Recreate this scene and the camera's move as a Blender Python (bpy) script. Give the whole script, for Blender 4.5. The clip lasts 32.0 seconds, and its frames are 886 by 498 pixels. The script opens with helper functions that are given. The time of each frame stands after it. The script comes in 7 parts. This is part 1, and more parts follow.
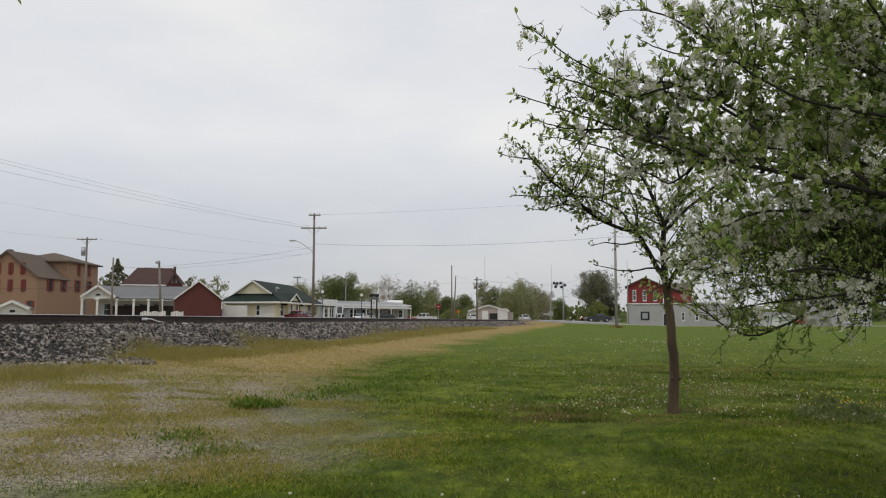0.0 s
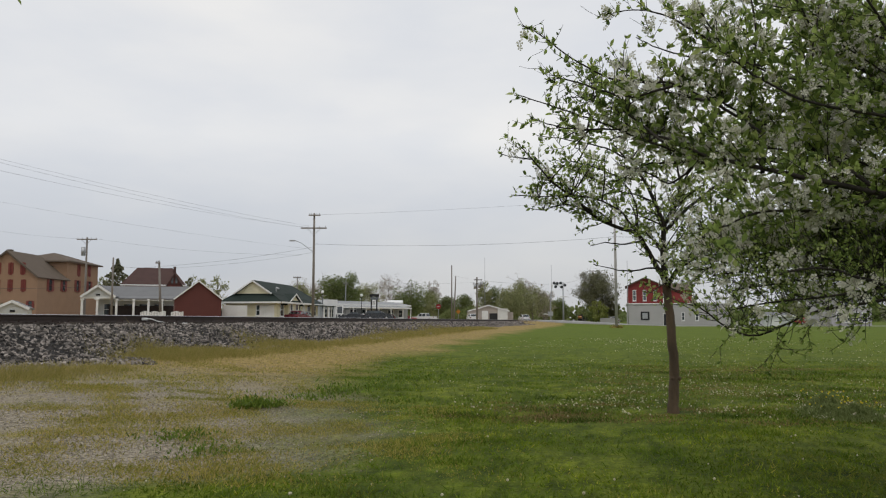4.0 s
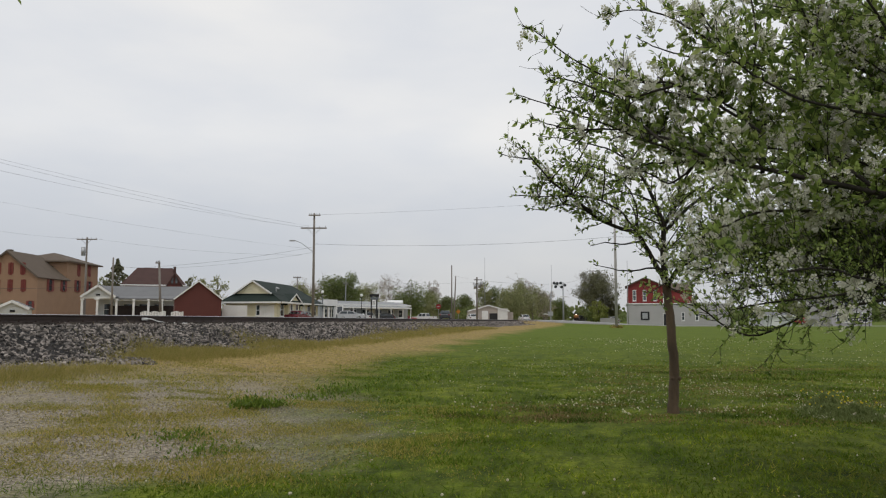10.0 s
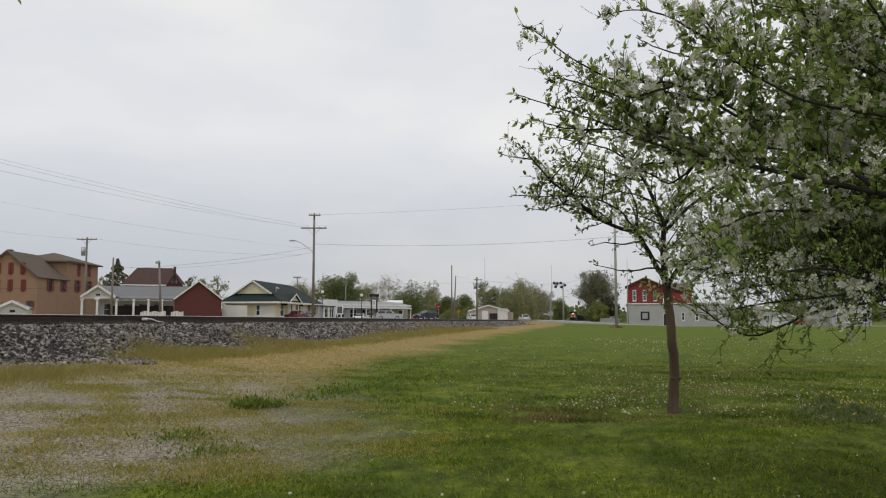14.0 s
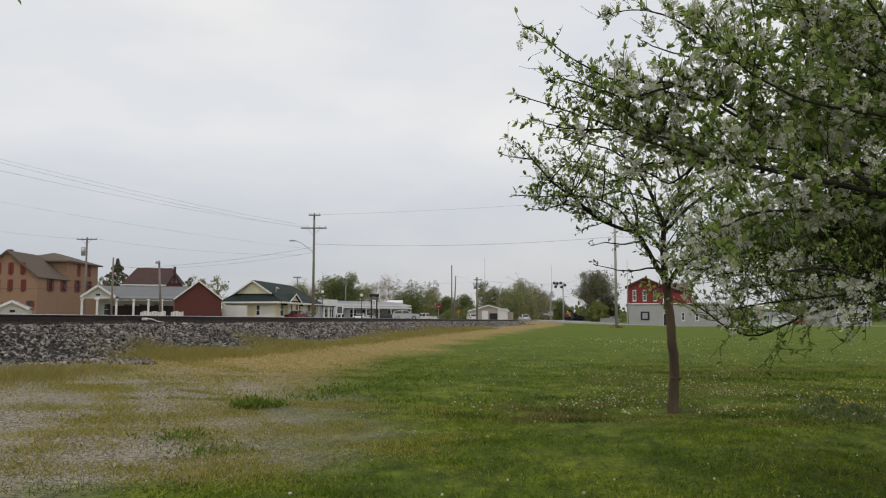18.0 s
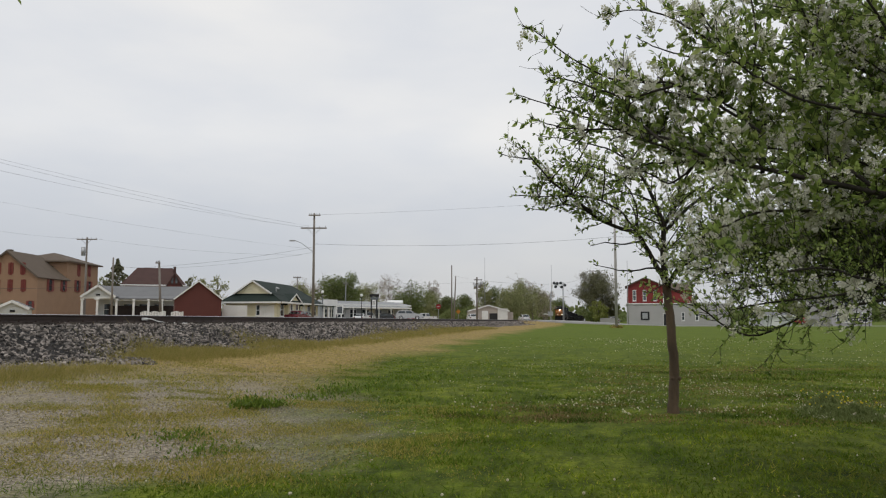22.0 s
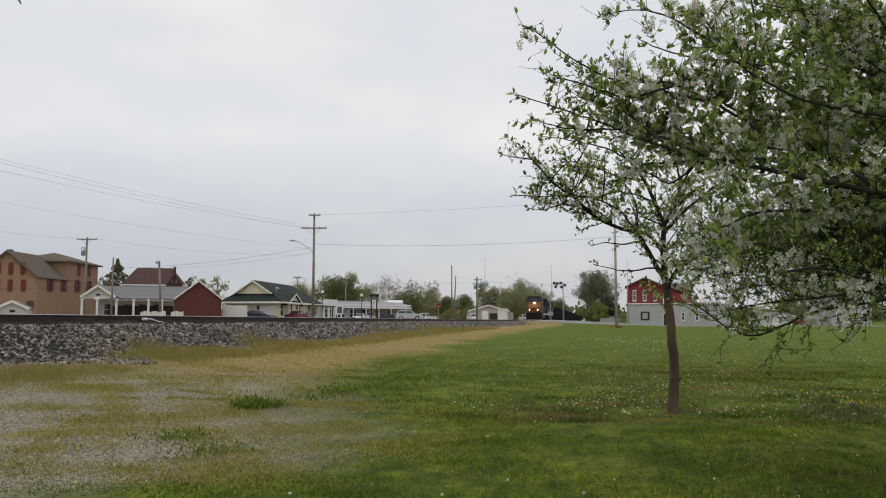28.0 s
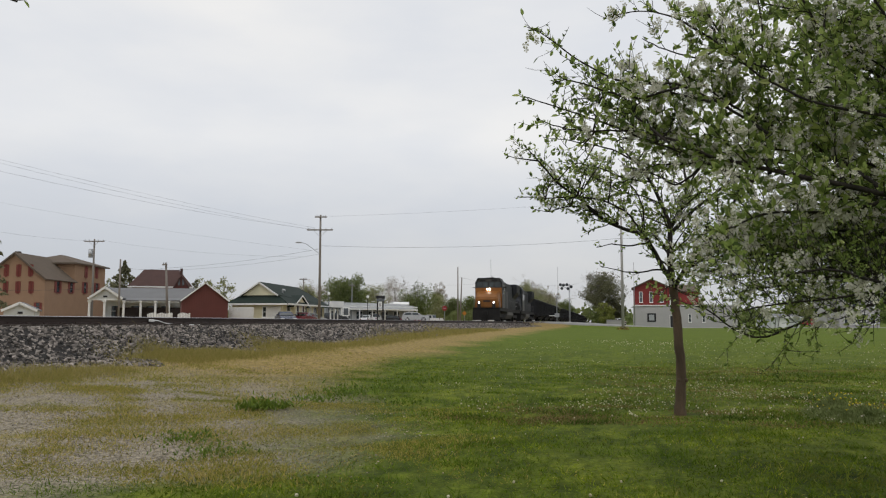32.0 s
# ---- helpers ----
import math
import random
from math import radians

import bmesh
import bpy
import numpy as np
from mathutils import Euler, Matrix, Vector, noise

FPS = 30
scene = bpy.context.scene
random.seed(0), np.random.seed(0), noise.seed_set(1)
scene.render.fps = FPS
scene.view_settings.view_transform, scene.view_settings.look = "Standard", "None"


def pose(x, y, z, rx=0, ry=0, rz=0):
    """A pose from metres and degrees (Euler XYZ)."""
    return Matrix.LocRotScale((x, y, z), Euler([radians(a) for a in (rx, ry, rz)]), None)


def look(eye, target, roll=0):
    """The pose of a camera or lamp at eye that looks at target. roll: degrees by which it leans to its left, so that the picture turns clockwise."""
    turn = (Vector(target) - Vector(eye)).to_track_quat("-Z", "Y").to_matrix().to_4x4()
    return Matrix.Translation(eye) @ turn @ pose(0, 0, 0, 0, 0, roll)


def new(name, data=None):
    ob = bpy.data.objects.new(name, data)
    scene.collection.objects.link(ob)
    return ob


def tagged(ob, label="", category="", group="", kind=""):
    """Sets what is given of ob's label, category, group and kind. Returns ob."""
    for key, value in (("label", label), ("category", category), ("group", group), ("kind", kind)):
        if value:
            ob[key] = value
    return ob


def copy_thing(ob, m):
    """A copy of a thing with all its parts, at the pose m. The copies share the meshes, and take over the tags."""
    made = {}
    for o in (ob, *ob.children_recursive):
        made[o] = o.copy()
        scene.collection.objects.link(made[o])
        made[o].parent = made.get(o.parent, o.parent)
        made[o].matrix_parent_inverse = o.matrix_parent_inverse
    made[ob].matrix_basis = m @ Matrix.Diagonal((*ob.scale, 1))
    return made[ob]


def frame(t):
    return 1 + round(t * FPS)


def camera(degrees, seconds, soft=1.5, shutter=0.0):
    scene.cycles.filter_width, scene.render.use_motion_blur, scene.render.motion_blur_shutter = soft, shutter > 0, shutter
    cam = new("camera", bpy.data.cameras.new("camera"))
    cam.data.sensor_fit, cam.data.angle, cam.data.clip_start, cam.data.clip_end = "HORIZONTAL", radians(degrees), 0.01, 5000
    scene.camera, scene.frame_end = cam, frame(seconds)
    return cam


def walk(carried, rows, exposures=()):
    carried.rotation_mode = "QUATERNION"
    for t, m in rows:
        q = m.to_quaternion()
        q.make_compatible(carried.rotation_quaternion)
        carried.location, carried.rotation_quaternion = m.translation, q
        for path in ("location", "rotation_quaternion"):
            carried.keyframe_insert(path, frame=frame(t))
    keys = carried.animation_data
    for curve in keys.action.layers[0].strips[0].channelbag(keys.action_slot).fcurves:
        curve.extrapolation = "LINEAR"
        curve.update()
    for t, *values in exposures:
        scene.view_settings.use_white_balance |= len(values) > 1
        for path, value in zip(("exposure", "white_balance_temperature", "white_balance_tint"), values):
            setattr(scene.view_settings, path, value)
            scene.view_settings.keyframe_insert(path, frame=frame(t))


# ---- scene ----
YAW, TILT, EYE = 10.85, 5.13, 1.05
cam = camera(58, 32.0, soft=1.15)
LOOK = pose(0, 0, EYE, 90 + TILT, 0, YAW)
walk(cam, [(0, LOOK), (31.1, LOOK), (31.2, LOOK),
           (31.5, pose(0, 0, EYE, 90 + TILT + 0.11, 0, YAW + 0.16)),
           (31.8, pose(0, 0, EYE, 90 + TILT + 0.12, 0, YAW + 0.36)),
           (32.0, pose(0, 0, EYE, 90 + TILT + 0.12, 0, YAW + 0.44))], exposures=[(0, 0.0), (28.2, 0.0), (29.6, 0.04), (32, 0.04)])

# ---- sky and light: a bright, even overcast ----
SUN_EL, SUN_ROT = radians(60), radians(200)
world = bpy.data.worlds.new("overcast_sky")
scene.world = world
world.use_nodes = True
wn, wl = world.node_tree.nodes, world.node_tree.links
wn.clear()
w_out, w_bg = wn.new("ShaderNodeOutputWorld"), wn.new("ShaderNodeBackground")
w_sky = wn.new("ShaderNodeTexSky")
w_sky.sky_type, w_sky.sun_disc, w_sky.sun_elevation, w_sky.sun_rotation = "NISHITA", False, SUN_EL, SUN_ROT
w_tc, w_map = wn.new("ShaderNodeTexCoord"), wn.new("ShaderNodeMapping")
w_map.inputs["Scale"].default_value = (1.0, 1.0, 2.8)
w_map.inputs["Location"].default_value = (3.1, 1.7, 0.4)
w_n1 = wn.new("ShaderNodeTexNoise")
w_n1.inputs["Scale"].default_value, w_n1.inputs["Detail"].default_value, w_n1.inputs["Roughness"].default_value = 2.3, 5.0, 0.5
w_ramp = wn.new("ShaderNodeValToRGB")
w_ramp.color_ramp.elements[0].position, w_ramp.color_ramp.elements[0].color = 0.36, (7.05, 7.28, 7.72, 1)
w_ramp.color_ramp.elements[1].position, w_ramp.color_ramp.elements[1].color = 0.66, (8.62, 8.52, 8.38, 1)
w_mix = wn.new("ShaderNodeMixRGB")
w_mix.inputs["Fac"].default_value = 0.92
wl.new(w_tc.outputs["Generated"], w_map.inputs["Vector"])
wl.new(w_map.outputs["Vector"], w_n1.inputs["Vector"])
wl.new(w_n1.outputs["Fac"], w_ramp.inputs["Fac"])
wl.new(w_sky.outputs["Color"], w_mix.inputs["Color1"])
wl.new(w_ramp.outputs["Color"], w_mix.inputs["Color2"])
# overcast skies are dimmer low down than overhead
w_sep, w_low, w_mul = wn.new("ShaderNodeSeparateXYZ"), wn.new("ShaderNodeValToRGB"), wn.new("ShaderNodeMixRGB")
wl.new(w_tc.outputs["Generated"], w_sep.inputs["Vector"])
wl.new(w_sep.outputs["Z"], w_low.inputs["Fac"])
w_low.color_ramp.elements[0].position, w_low.color_ramp.elements[0].color = 0.0, (0.665, 0.675, 0.695, 1)
w_low.color_ramp.elements[1].position, w_low.color_ramp.elements[1].color = 0.22, (1, 1, 1, 1)
w_mul.blend_type = "MULTIPLY"
w_mul.inputs["Fac"].default_value = 1.0
wl.new(w_mix.outputs["Color"], w_mul.inputs["Color1"])
wl.new(w_low.outputs["Color"], w_mul.inputs["Color2"])
wl.new(w_mul.outputs["Color"], w_bg.inputs["Color"])
w_bg.inputs["Strength"].default_value = 0.103
wl.new(w_bg.outputs["Background"], w_out.inputs["Surface"])
sun = new("sun", bpy.data.lights.new("sun", "SUN"))
sun.data.energy, sun.data.angle, sun.data.color = 0.65, radians(14), (1.0, 0.96, 0.9)
sun.matrix_world = look((0, 0, 0), (-math.sin(SUN_ROT) * math.cos(SUN_EL), -math.cos(SUN_ROT) * math.cos(SUN_EL), -math.sin(SUN_EL)))


# ---- materials ----
def nodes_of(name):
    m = bpy.data.materials.new(name)
    m.use_nodes = True
    nt = m.node_tree
    return m, nt.nodes, nt.links, nt.nodes["Principled BSDF"]


def noise_node(n, l, scale, detail=4, rough=0.55, coord="Object", stretch=None):
    tc, t = n.new("ShaderNodeTexCoord"), n.new("ShaderNodeTexNoise")
    t.inputs["Scale"].default_value, t.inputs["Detail"].default_value, t.inputs["Roughness"].default_value = scale, detail, rough
    if stretch:
        mp = n.new("ShaderNodeMapping")
        mp.inputs["Scale"].default_value = stretch
        l.new(tc.outputs[coord], mp.inputs["Vector"])
        l.new(mp.outputs["Vector"], t.inputs["Vector"])
    else:
        l.new(tc.outputs[coord], t.inputs["Vector"])
    return t


def ramp(n, l, src, stops):
    r = n.new("ShaderNodeValToRGB")
    els = r.color_ramp.elements
    while len(els) < len(stops):
        els.new(0.5)
    for e, (p, c) in zip(els, stops):
        e.position, e.color = p, (*c, 1) if len(c) == 3 else c
    l.new(src, r.inputs["Fac"])
    return r.outputs["Color"]


def mix(n, l, kind, fac, a, b):
    m = n.new("ShaderNodeMixRGB")
    m.blend_type = kind
    for sock, v in ((m.inputs["Fac"], fac), (m.inputs["Color1"], a), (m.inputs["Color2"], b)):
        if isinstance(v, (int, float)):
            sock.default_value = v if sock.name == "Fac" else (v, v, v, 1)
        elif isinstance(v, tuple):
            sock.default_value = (*v, 1)
        else:
            l.new(v, sock)
    return m.outputs["Color"]


def surf(name, color, rough=0.7, metal=0.0, spread=0.25, big=0.6, fine=14.0, bump=0.15, stretch=None, random_spread=0.0, spec=0.4, island=0.0):
    """A surface with stains at one scale and grain at another."""
    m, n, l, p = nodes_of(name)
    lo, hi = tuple(c * (1 - spread) for c in color), tuple(min(1, c * (1 + spread)) for c in color)
    a = noise_node(n, l, big, 5, stretch=stretch)
    b = noise_node(n, l, fine, 4, stretch=stretch)
    col = mix(n, l, "MIX", ramp(n, l, a.outputs["Fac"], [(0.3, (0, 0, 0)), (0.7, (1, 1, 1))]), lo, hi)
    col = mix(n, l, "MULTIPLY", 0.6, col, ramp(n, l, b.outputs["Fac"], [(0.25, (1 - spread,) * 3), (0.7, (1, 1, 1))]))
    if random_spread or island:
        if island:
            g = n.new("ShaderNodeNewGeometry").outputs["Random Per Island"]
        else:
            g = n.new("ShaderNodeObjectInfo").outputs["Random"]
        k = random_spread or island
        col = mix(n, l, "MULTIPLY", 1.0, col, ramp(n, l, g, [(0, (1 - k,) * 3), (1, (1 + 0.4 * k,) * 3)]))
    l.new(col, p.inputs["Base Color"])
    p.inputs["Metallic"].default_value, p.inputs["Specular IOR Level"].default_value = metal, spec
    r = ramp(n, l, b.outputs["Fac"], [(0.3, (max(0.02, rough - 0.1),) * 3), (0.7, (min(1, rough + 0.1),) * 3)])
    l.new(r, p.inputs["Roughness"])
    if bump:
        bp = n.new("ShaderNodeBump")
        bp.inputs["Strength"].default_value, bp.inputs["Distance"].default_value = bump, 0.02
        l.new(b.outputs["Fac"], bp.inputs["Height"])
        l.new(bp.outputs["Normal"], p.inputs["Normal"])
    return m


def leafy(name, stops, through_light=0.35, rough=0.5, island=True, gloss=0.25, patch=None):
    """A leaf: each island its own green, some light comes through."""
    m, n, l, p = nodes_of(name)
    g = n.new("ShaderNodeNewGeometry").outputs["Random Per Island"] if island else n.new("ShaderNodeObjectInfo").outputs["Random"]
    col = ramp(n, l, g, stops)
    b = noise_node(n, l, 30.0, 3)
    col = mix(n, l, "MULTIPLY", 0.5, col, ramp(n, l, b.outputs["Fac"], [(0.3, (0.65, 0.65, 0.65)), (0.7, (1, 1, 1))]))
    if patch:
        # growth is thicker in some places and straw-coloured in others
        n1, n2 = noise_node(n, l, 2.4, 3, 0.6, stretch=(1, 0.5, 0)), noise_node(n, l, 0.9, 6, 0.7, stretch=(1, 0.6, 0))
        col = mix(n, l, "MULTIPLY", 1.0, col, ramp(n, l, n1.outputs["Fac"], [(0.38, (0.50, 0.56, 0.54)), (0.5, (0.95, 0.98, 0.95)), (0.62, (1.38, 1.30, 1.1))]))
        col = mix(n, l, "MIX", ramp(n, l, n2.outputs["Fac"], [(0.52, (0, 0, 0)), (0.63, (0.6, 0.6, 0.6))]), col, patch)
    l.new(col, p.inputs["Base Color"])
    p.inputs["Roughness"].default_value, p.inputs["Specular IOR Level"].default_value = rough, gloss
    tr = n.new("ShaderNodeBsdfTranslucent")
    l.new(col, tr.inputs["Color"])
    ms = n.new("ShaderNodeMixShader")
    ms.inputs["Fac"].default_value = through_light
    out = n["Material Output"]
    l.new(p.outputs["BSDF"], ms.inputs[1])
    l.new(tr.outputs["BSDF"], ms.inputs[2])
    l.new(ms.outputs["Shader"], out.inputs["Surface"])
    return m


def glow(name, color, strength):
    m, n, l, p = nodes_of(name)
    p.inputs["Base Color"].default_value = (*color, 1)
    p.inputs["Emission Color"].default_value = (*color, 1)
    p.inputs["Emission Strength"].default_value = strength
    return m


def glass(name, tint=(0.03, 0.04, 0.045), rough=0.06):
    m, n, l, p = nodes_of(name)
    b = noise_node(n, l, 1.5, 2)
    l.new(ramp(n, l, b.outputs["Fac"], [(0.3, tuple(c * 0.7 for c in tint)), (0.7, tuple(c * 1.4 for c in tint))]), p.inputs["Base Color"])
    p.inputs["Roughness"].default_value, p.inputs["Specular IOR Level"].default_value = rough, 0.6
    return m


def clad(name, color, step, axis=2, depth=0.5, rough=0.6, spread=0.12):
    """Boards or courses of a given height, with a shadow line in the relief."""
    m, n, l, p = nodes_of(name)
    tc, w = n.new("ShaderNodeTexCoord"), n.new("ShaderNodeTexWave")
    w.wave_type, w.bands_direction, w.wave_profile = "BANDS", "XYZ"[axis], "SAW"
    w.inputs["Scale"].default_value = 0.314 / step
    l.new(tc.outputs["Object"], w.inputs["Vector"])
    a = noise_node(n, l, 0.7, 5)
    b = noise_node(n, l, 22.0, 3)
    col = mix(n, l, "MIX", a.outputs["Fac"], tuple(c * (1 - spread) for c in color), tuple(min(1, c * (1 + spread)) for c in color))
    col = mix(n, l, "MULTIPLY", 0.35, col, ramp(n, l, b.outputs["Fac"], [(0.3, (0.7, 0.7, 0.7)), (0.7, (1, 1, 1))]))
    l.new(col, p.inputs["Base Color"])
    p.inputs["Roughness"].default_value = rough
    bp = n.new("ShaderNodeBump")
    bp.inputs["Strength"].default_value, bp.inputs["Distance"].default_value = depth, 0.03
    l.new(w.outputs["Fac"], bp.inputs["Height"])
    l.new(bp.outputs["Normal"], p.inputs["Normal"])
    return m


M_RAIL = surf("rail_steel", (0.042, 0.027, 0.022), 0.65, 0.3, 0.3, 1.2, 25)
M_RAILTOP = surf("polished_rail_head", (0.55, 0.55, 0.56), 0.3, 0.9, 0.1, 2, 30, 0.05)
M_TIE = surf("creosoted_timber", (0.07, 0.055, 0.045), 0.85, 0, 0.35, 2, 20, 0.4, random_spread=0.4)
M_STONE = surf("ballast_stone", (0.30, 0.265, 0.235), 0.9, 0, 0.25, 1.5, 40, 0.3, island=0.95)
M_PALE_GRAVEL = surf("pale_gravel", (0.36, 0.315, 0.25), 0.9, 0, 0.25, 1.5, 40, 0.3, island=0.6)
M_STONE1 = surf("single_ballast_stone", (0.30, 0.265, 0.235), 0.9, 0, 0.25, 1.5, 40, 0.3, random_spread=0.9)
# near-black bed colour paints in the shade between the loose stones
M_BED_SHADE = surf("ballast_bed", (0.022, 0.019, 0.017), 0.95, 0, 0.75, 3, 22, 1.0)
M_BARK = surf("crabapple_bark", (0.098, 0.066, 0.041), 0.9, 0, 0.4, 6, 40, 0.8, stretch=(1, 1, 0.35))
LEAF_GREENS = [(0.0, (0.085, 0.135, 0.035)), (0.45, (0.25, 0.335, 0.085)), (0.85, (0.42, 0.52, 0.15)), (1.0, (0.57, 0.62, 0.24))]
# limbs and twigs: bark colour taken down to near-black for silhouette shade
M_TWIG_SHADED = surf("shaded_crabapple_twig", (0.024, 0.019, 0.014), 0.9, 0, 0.35, 6, 40, 0.5)
M_LEAF = leafy("crabapple_leaf", LEAF_GREENS, 0.6)
M_LEAF1 = leafy("single_crabapple_leaf", LEAF_GREENS, 0.6, island=False)
M_PETAL = leafy("white_petal", [(0.0, (0.66, 0.64, 0.52)), (0.5, (0.76, 0.74, 0.62)), (1.0, (0.86, 0.84, 0.74))], 0.4, 0.6)
M_GRASS = leafy("lawn_grass", [(0.0, (0.082, 0.125, 0.009)), (0.5, (0.155, 0.222, 0.017)), (0.85, (0.25, 0.31, 0.030)), (1.0, (0.42, 0.36, 0.10))], 0.3, 0.7, gloss=0.04, patch=(0.20, 0.19, 0.05))
M_DRY = leafy("dry_grass", [(0.0, (0.14, 0.15, 0.03)), (0.45, (0.31, 0.25, 0.075)), (1.0, (0.52, 0.395, 0.16))], 0.25, 0.8, gloss=0.04)
M_WEED = leafy("weed_leaf", [(0.0, (0.085, 0.135, 0.016)), (1.0, (0.19, 0.265, 0.035))], 0.3, 0.6)
M_CLOVER = leafy("clover_head", [(0.0, (0.42, 0.37, 0.24)), (1.0, (0.78, 0.73, 0.55))], 0.15, 0.8)
M_HERB = leafy("feathery_herb", [(0.0, (0.15, 0.19, 0.065)), (1.0, (0.27, 0.315, 0.12))], 0.3, 0.7, gloss=0.05)
M_YELLOW = leafy("yellow_flower", [(0.0, (0.55, 0.42, 0.02)), (1.0, (0.75, 0.62, 0.05))], 0.2, 0.7)
M_FARLEAF = leafy("far_foliage", [(0.0, (0.13, 0.165, 0.055)), (0.6, (0.18, 0.22, 0.075)), (1.0, (0.24, 0.27, 0.105))], 0.42, 0.7)
M_PALELEAF = leafy("young_foliage", [(0.0, (0.25, 0.27, 0.12)), (0.6, (0.32, 0.34, 0.155)), (1.0, (0.40, 0.39, 0.21))], 0.42, 0.7)
M_BUDLEAF = leafy("budding_foliage", [(0.0, (0.32, 0.28, 0.22)), (1.0, (0.46, 0.41, 0.34))], 0.4, 0.8)
M_DARKLEAF = leafy("dark_foliage", [(0.0, (0.13, 0.13, 0.072)), (0.7, (0.20, 0.20, 0.11)), (1.0, (0.28, 0.27, 0.155))], 0.3, 0.7)
M_BUSH = leafy("bright_bush_leaf", [(0.0, (0.24, 0.27, 0.07)), (0.6, (0.32, 0.35, 0.10)), (1.0, (0.42, 0.42, 0.15))], 0.42, 0.7)
M_FARBARK = surf("grey_bark", (0.19, 0.165, 0.145), 0.9, 0, 0.3, 2, 12, 0.4)
M_POLE = surf("weathered_pole_wood", (0.23, 0.205, 0.18), 0.9, 0, 0.25, 1.5, 18, 0.4, stretch=(1, 1, 0.1))
M_PALE_POLE = surf("silvered_pole_wood", (0.43, 0.41, 0.40), 0.9, 0, 0.2, 1.5, 18, 0.4, stretch=(1, 1, 0.1))
M_METAL_ROOF = surf("dull_metal_roof", (0.30, 0.31, 0.31), 0.6, 0.2, 0.2, 0.6, 9, 0.1)
M_GALV = surf("galvanised_steel", (0.42, 0.43, 0.44), 0.45, 0.8, 0.15, 2, 20, 0.05)
M_WIRE = surf("cable", (0.06, 0.06, 0.065), 0.7, 0.0, 0.1, 2, 10, 0)
M_BLACK = surf("black_paint", (0.018, 0.018, 0.02), 0.5, 0.0, 0.3, 1, 10, 0.05)
M_WHITE = surf("white_paint", (0.72, 0.72, 0.70), 0.55, 0, 0.08, 0.7, 12, 0.05)
M_TRIM = surf("white_trim", (0.76, 0.76, 0.74), 0.5, 0, 0.07, 1, 14, 0.04)
M_STREET = surf("worn_street_surface", (0.25, 0.245, 0.235), 0.9, 0, 0.2, 0.5, 16, 0.2)
M_CONC = surf("concrete", (0.36, 0.35, 0.33), 0.85, 0, 0.2, 0.5, 16, 0.2)
M_RUBBER = surf("tyre_rubber", (0.02, 0.02, 0.021), 0.8, 0, 0.2, 3, 20, 0.1)
M_CHROME = surf("chrome", (0.6, 0.6, 0.62), 0.2, 1.0, 0.1, 2, 10, 0)
M_GLASS = glass("dark_window_glass")
M_PANE = glass("pale_window_glass", (0.10, 0.11, 0.12), 0.1)
M_LAMP_ON = glow("lit_headlamp", (1.0, 0.9, 0.76), 12.0)
M_TAIL = surf("red_tail_lens", (0.16, 0.012, 0.012), 0.3, 0, 0.1, 2, 10, 0)
M_LENS = surf("clear_lens", (0.6, 0.6, 0.6), 0.15, 0.2, 0.1, 2, 10, 0)
M_ORANGE_BRICK = clad("orange_brick", (0.30, 0.185, 0.112), 0.09, 2, 0.35, 0.85, 0.14)
M_RED_SHUTTER = clad("red_shutter_slats", (0.19, 0.036, 0.026), 0.06, 2, 0.6, 0.6)
M_SHINGLE = clad("brown_shingles", (0.125, 0.095, 0.07), 0.14, 2, 0.7, 0.9, 0.2)
M_GREEN_SHINGLE = clad("green_shingles", (0.014, 0.027, 0.021), 0.14, 2, 0.7, 0.9, 0.25)
M_GREY_SHINGLE = clad("grey_shingles", (0.185, 0.187, 0.19), 0.14, 2, 0.6, 0.9, 0.15)
M_RUST_ROOF = clad("rust_red_roof", (0.072, 0.035, 0.029), 0.14, 2, 0.7, 0.85, 0.25)
M_PORCH_SHADE = clad("brown_porch_shade", (0.035, 0.022, 0.018), 0.3, 0, 0.4, 0.7, 0.25)
M_YELLOW_SIDING = clad("cream_siding", (0.74, 0.70, 0.50), 0.12, 2, 0.5, 0.6)
M_WHITE_SIDING = clad("white_siding", (0.60, 0.62, 0.61), 0.12, 2, 0.5, 0.6)
M_GREY_SIDING = clad("weathered_grey_siding", (0.36, 0.385, 0.385), 0.12, 2, 0.5, 0.6)
M_RED_SIDING = clad("barn_red_siding", (0.105, 0.025, 0.018), 0.25, 0, 0.4, 0.7, 0.2)
M_BRIGHT_RED = clad("bright_red_siding", (0.23, 0.026, 0.024), 0.14, 2, 0.5, 0.65, 0.15)
M_WHITE_BLOCK = clad("painted_block", (0.44, 0.425, 0.42), 0.2, 2, 0.4, 0.8, 0.1)
M_BEIGE = clad("beige_metal_siding", (0.42, 0.37, 0.33), 0.3, 0, 0.4, 0.6, 0.1)
M_LOCO_BLUE = surf("dark_blue_loco_paint", (0.014, 0.016, 0.020), 0.7, 0, 0.35, 0.6, 10, 0.05)
M_LOCO_GREY = surf("dusty_grey_loco_paint", (0.11, 0.108, 0.105), 0.7, 0, 0.3, 0.7, 10, 0.05)
M_LOCO_ORANGE = surf("orange_yellow_loco_paint", (0.235, 0.090, 0.016), 0.55, 0, 0.15, 0.8, 12, 0.05)
M_SOOT = surf("sooty_underframe", (0.014, 0.013, 0.012), 0.9, 0, 0.4, 1, 12, 0.2)
M_HOPPER = surf("black_hopper_steel", (0.022, 0.022, 0.026), 0.7, 0.1, 0.45, 0.5, 9, 0.15)
M_COAL = surf("coal", (0.015, 0.015, 0.016), 0.6, 0, 0.5, 3, 12, 1.0)
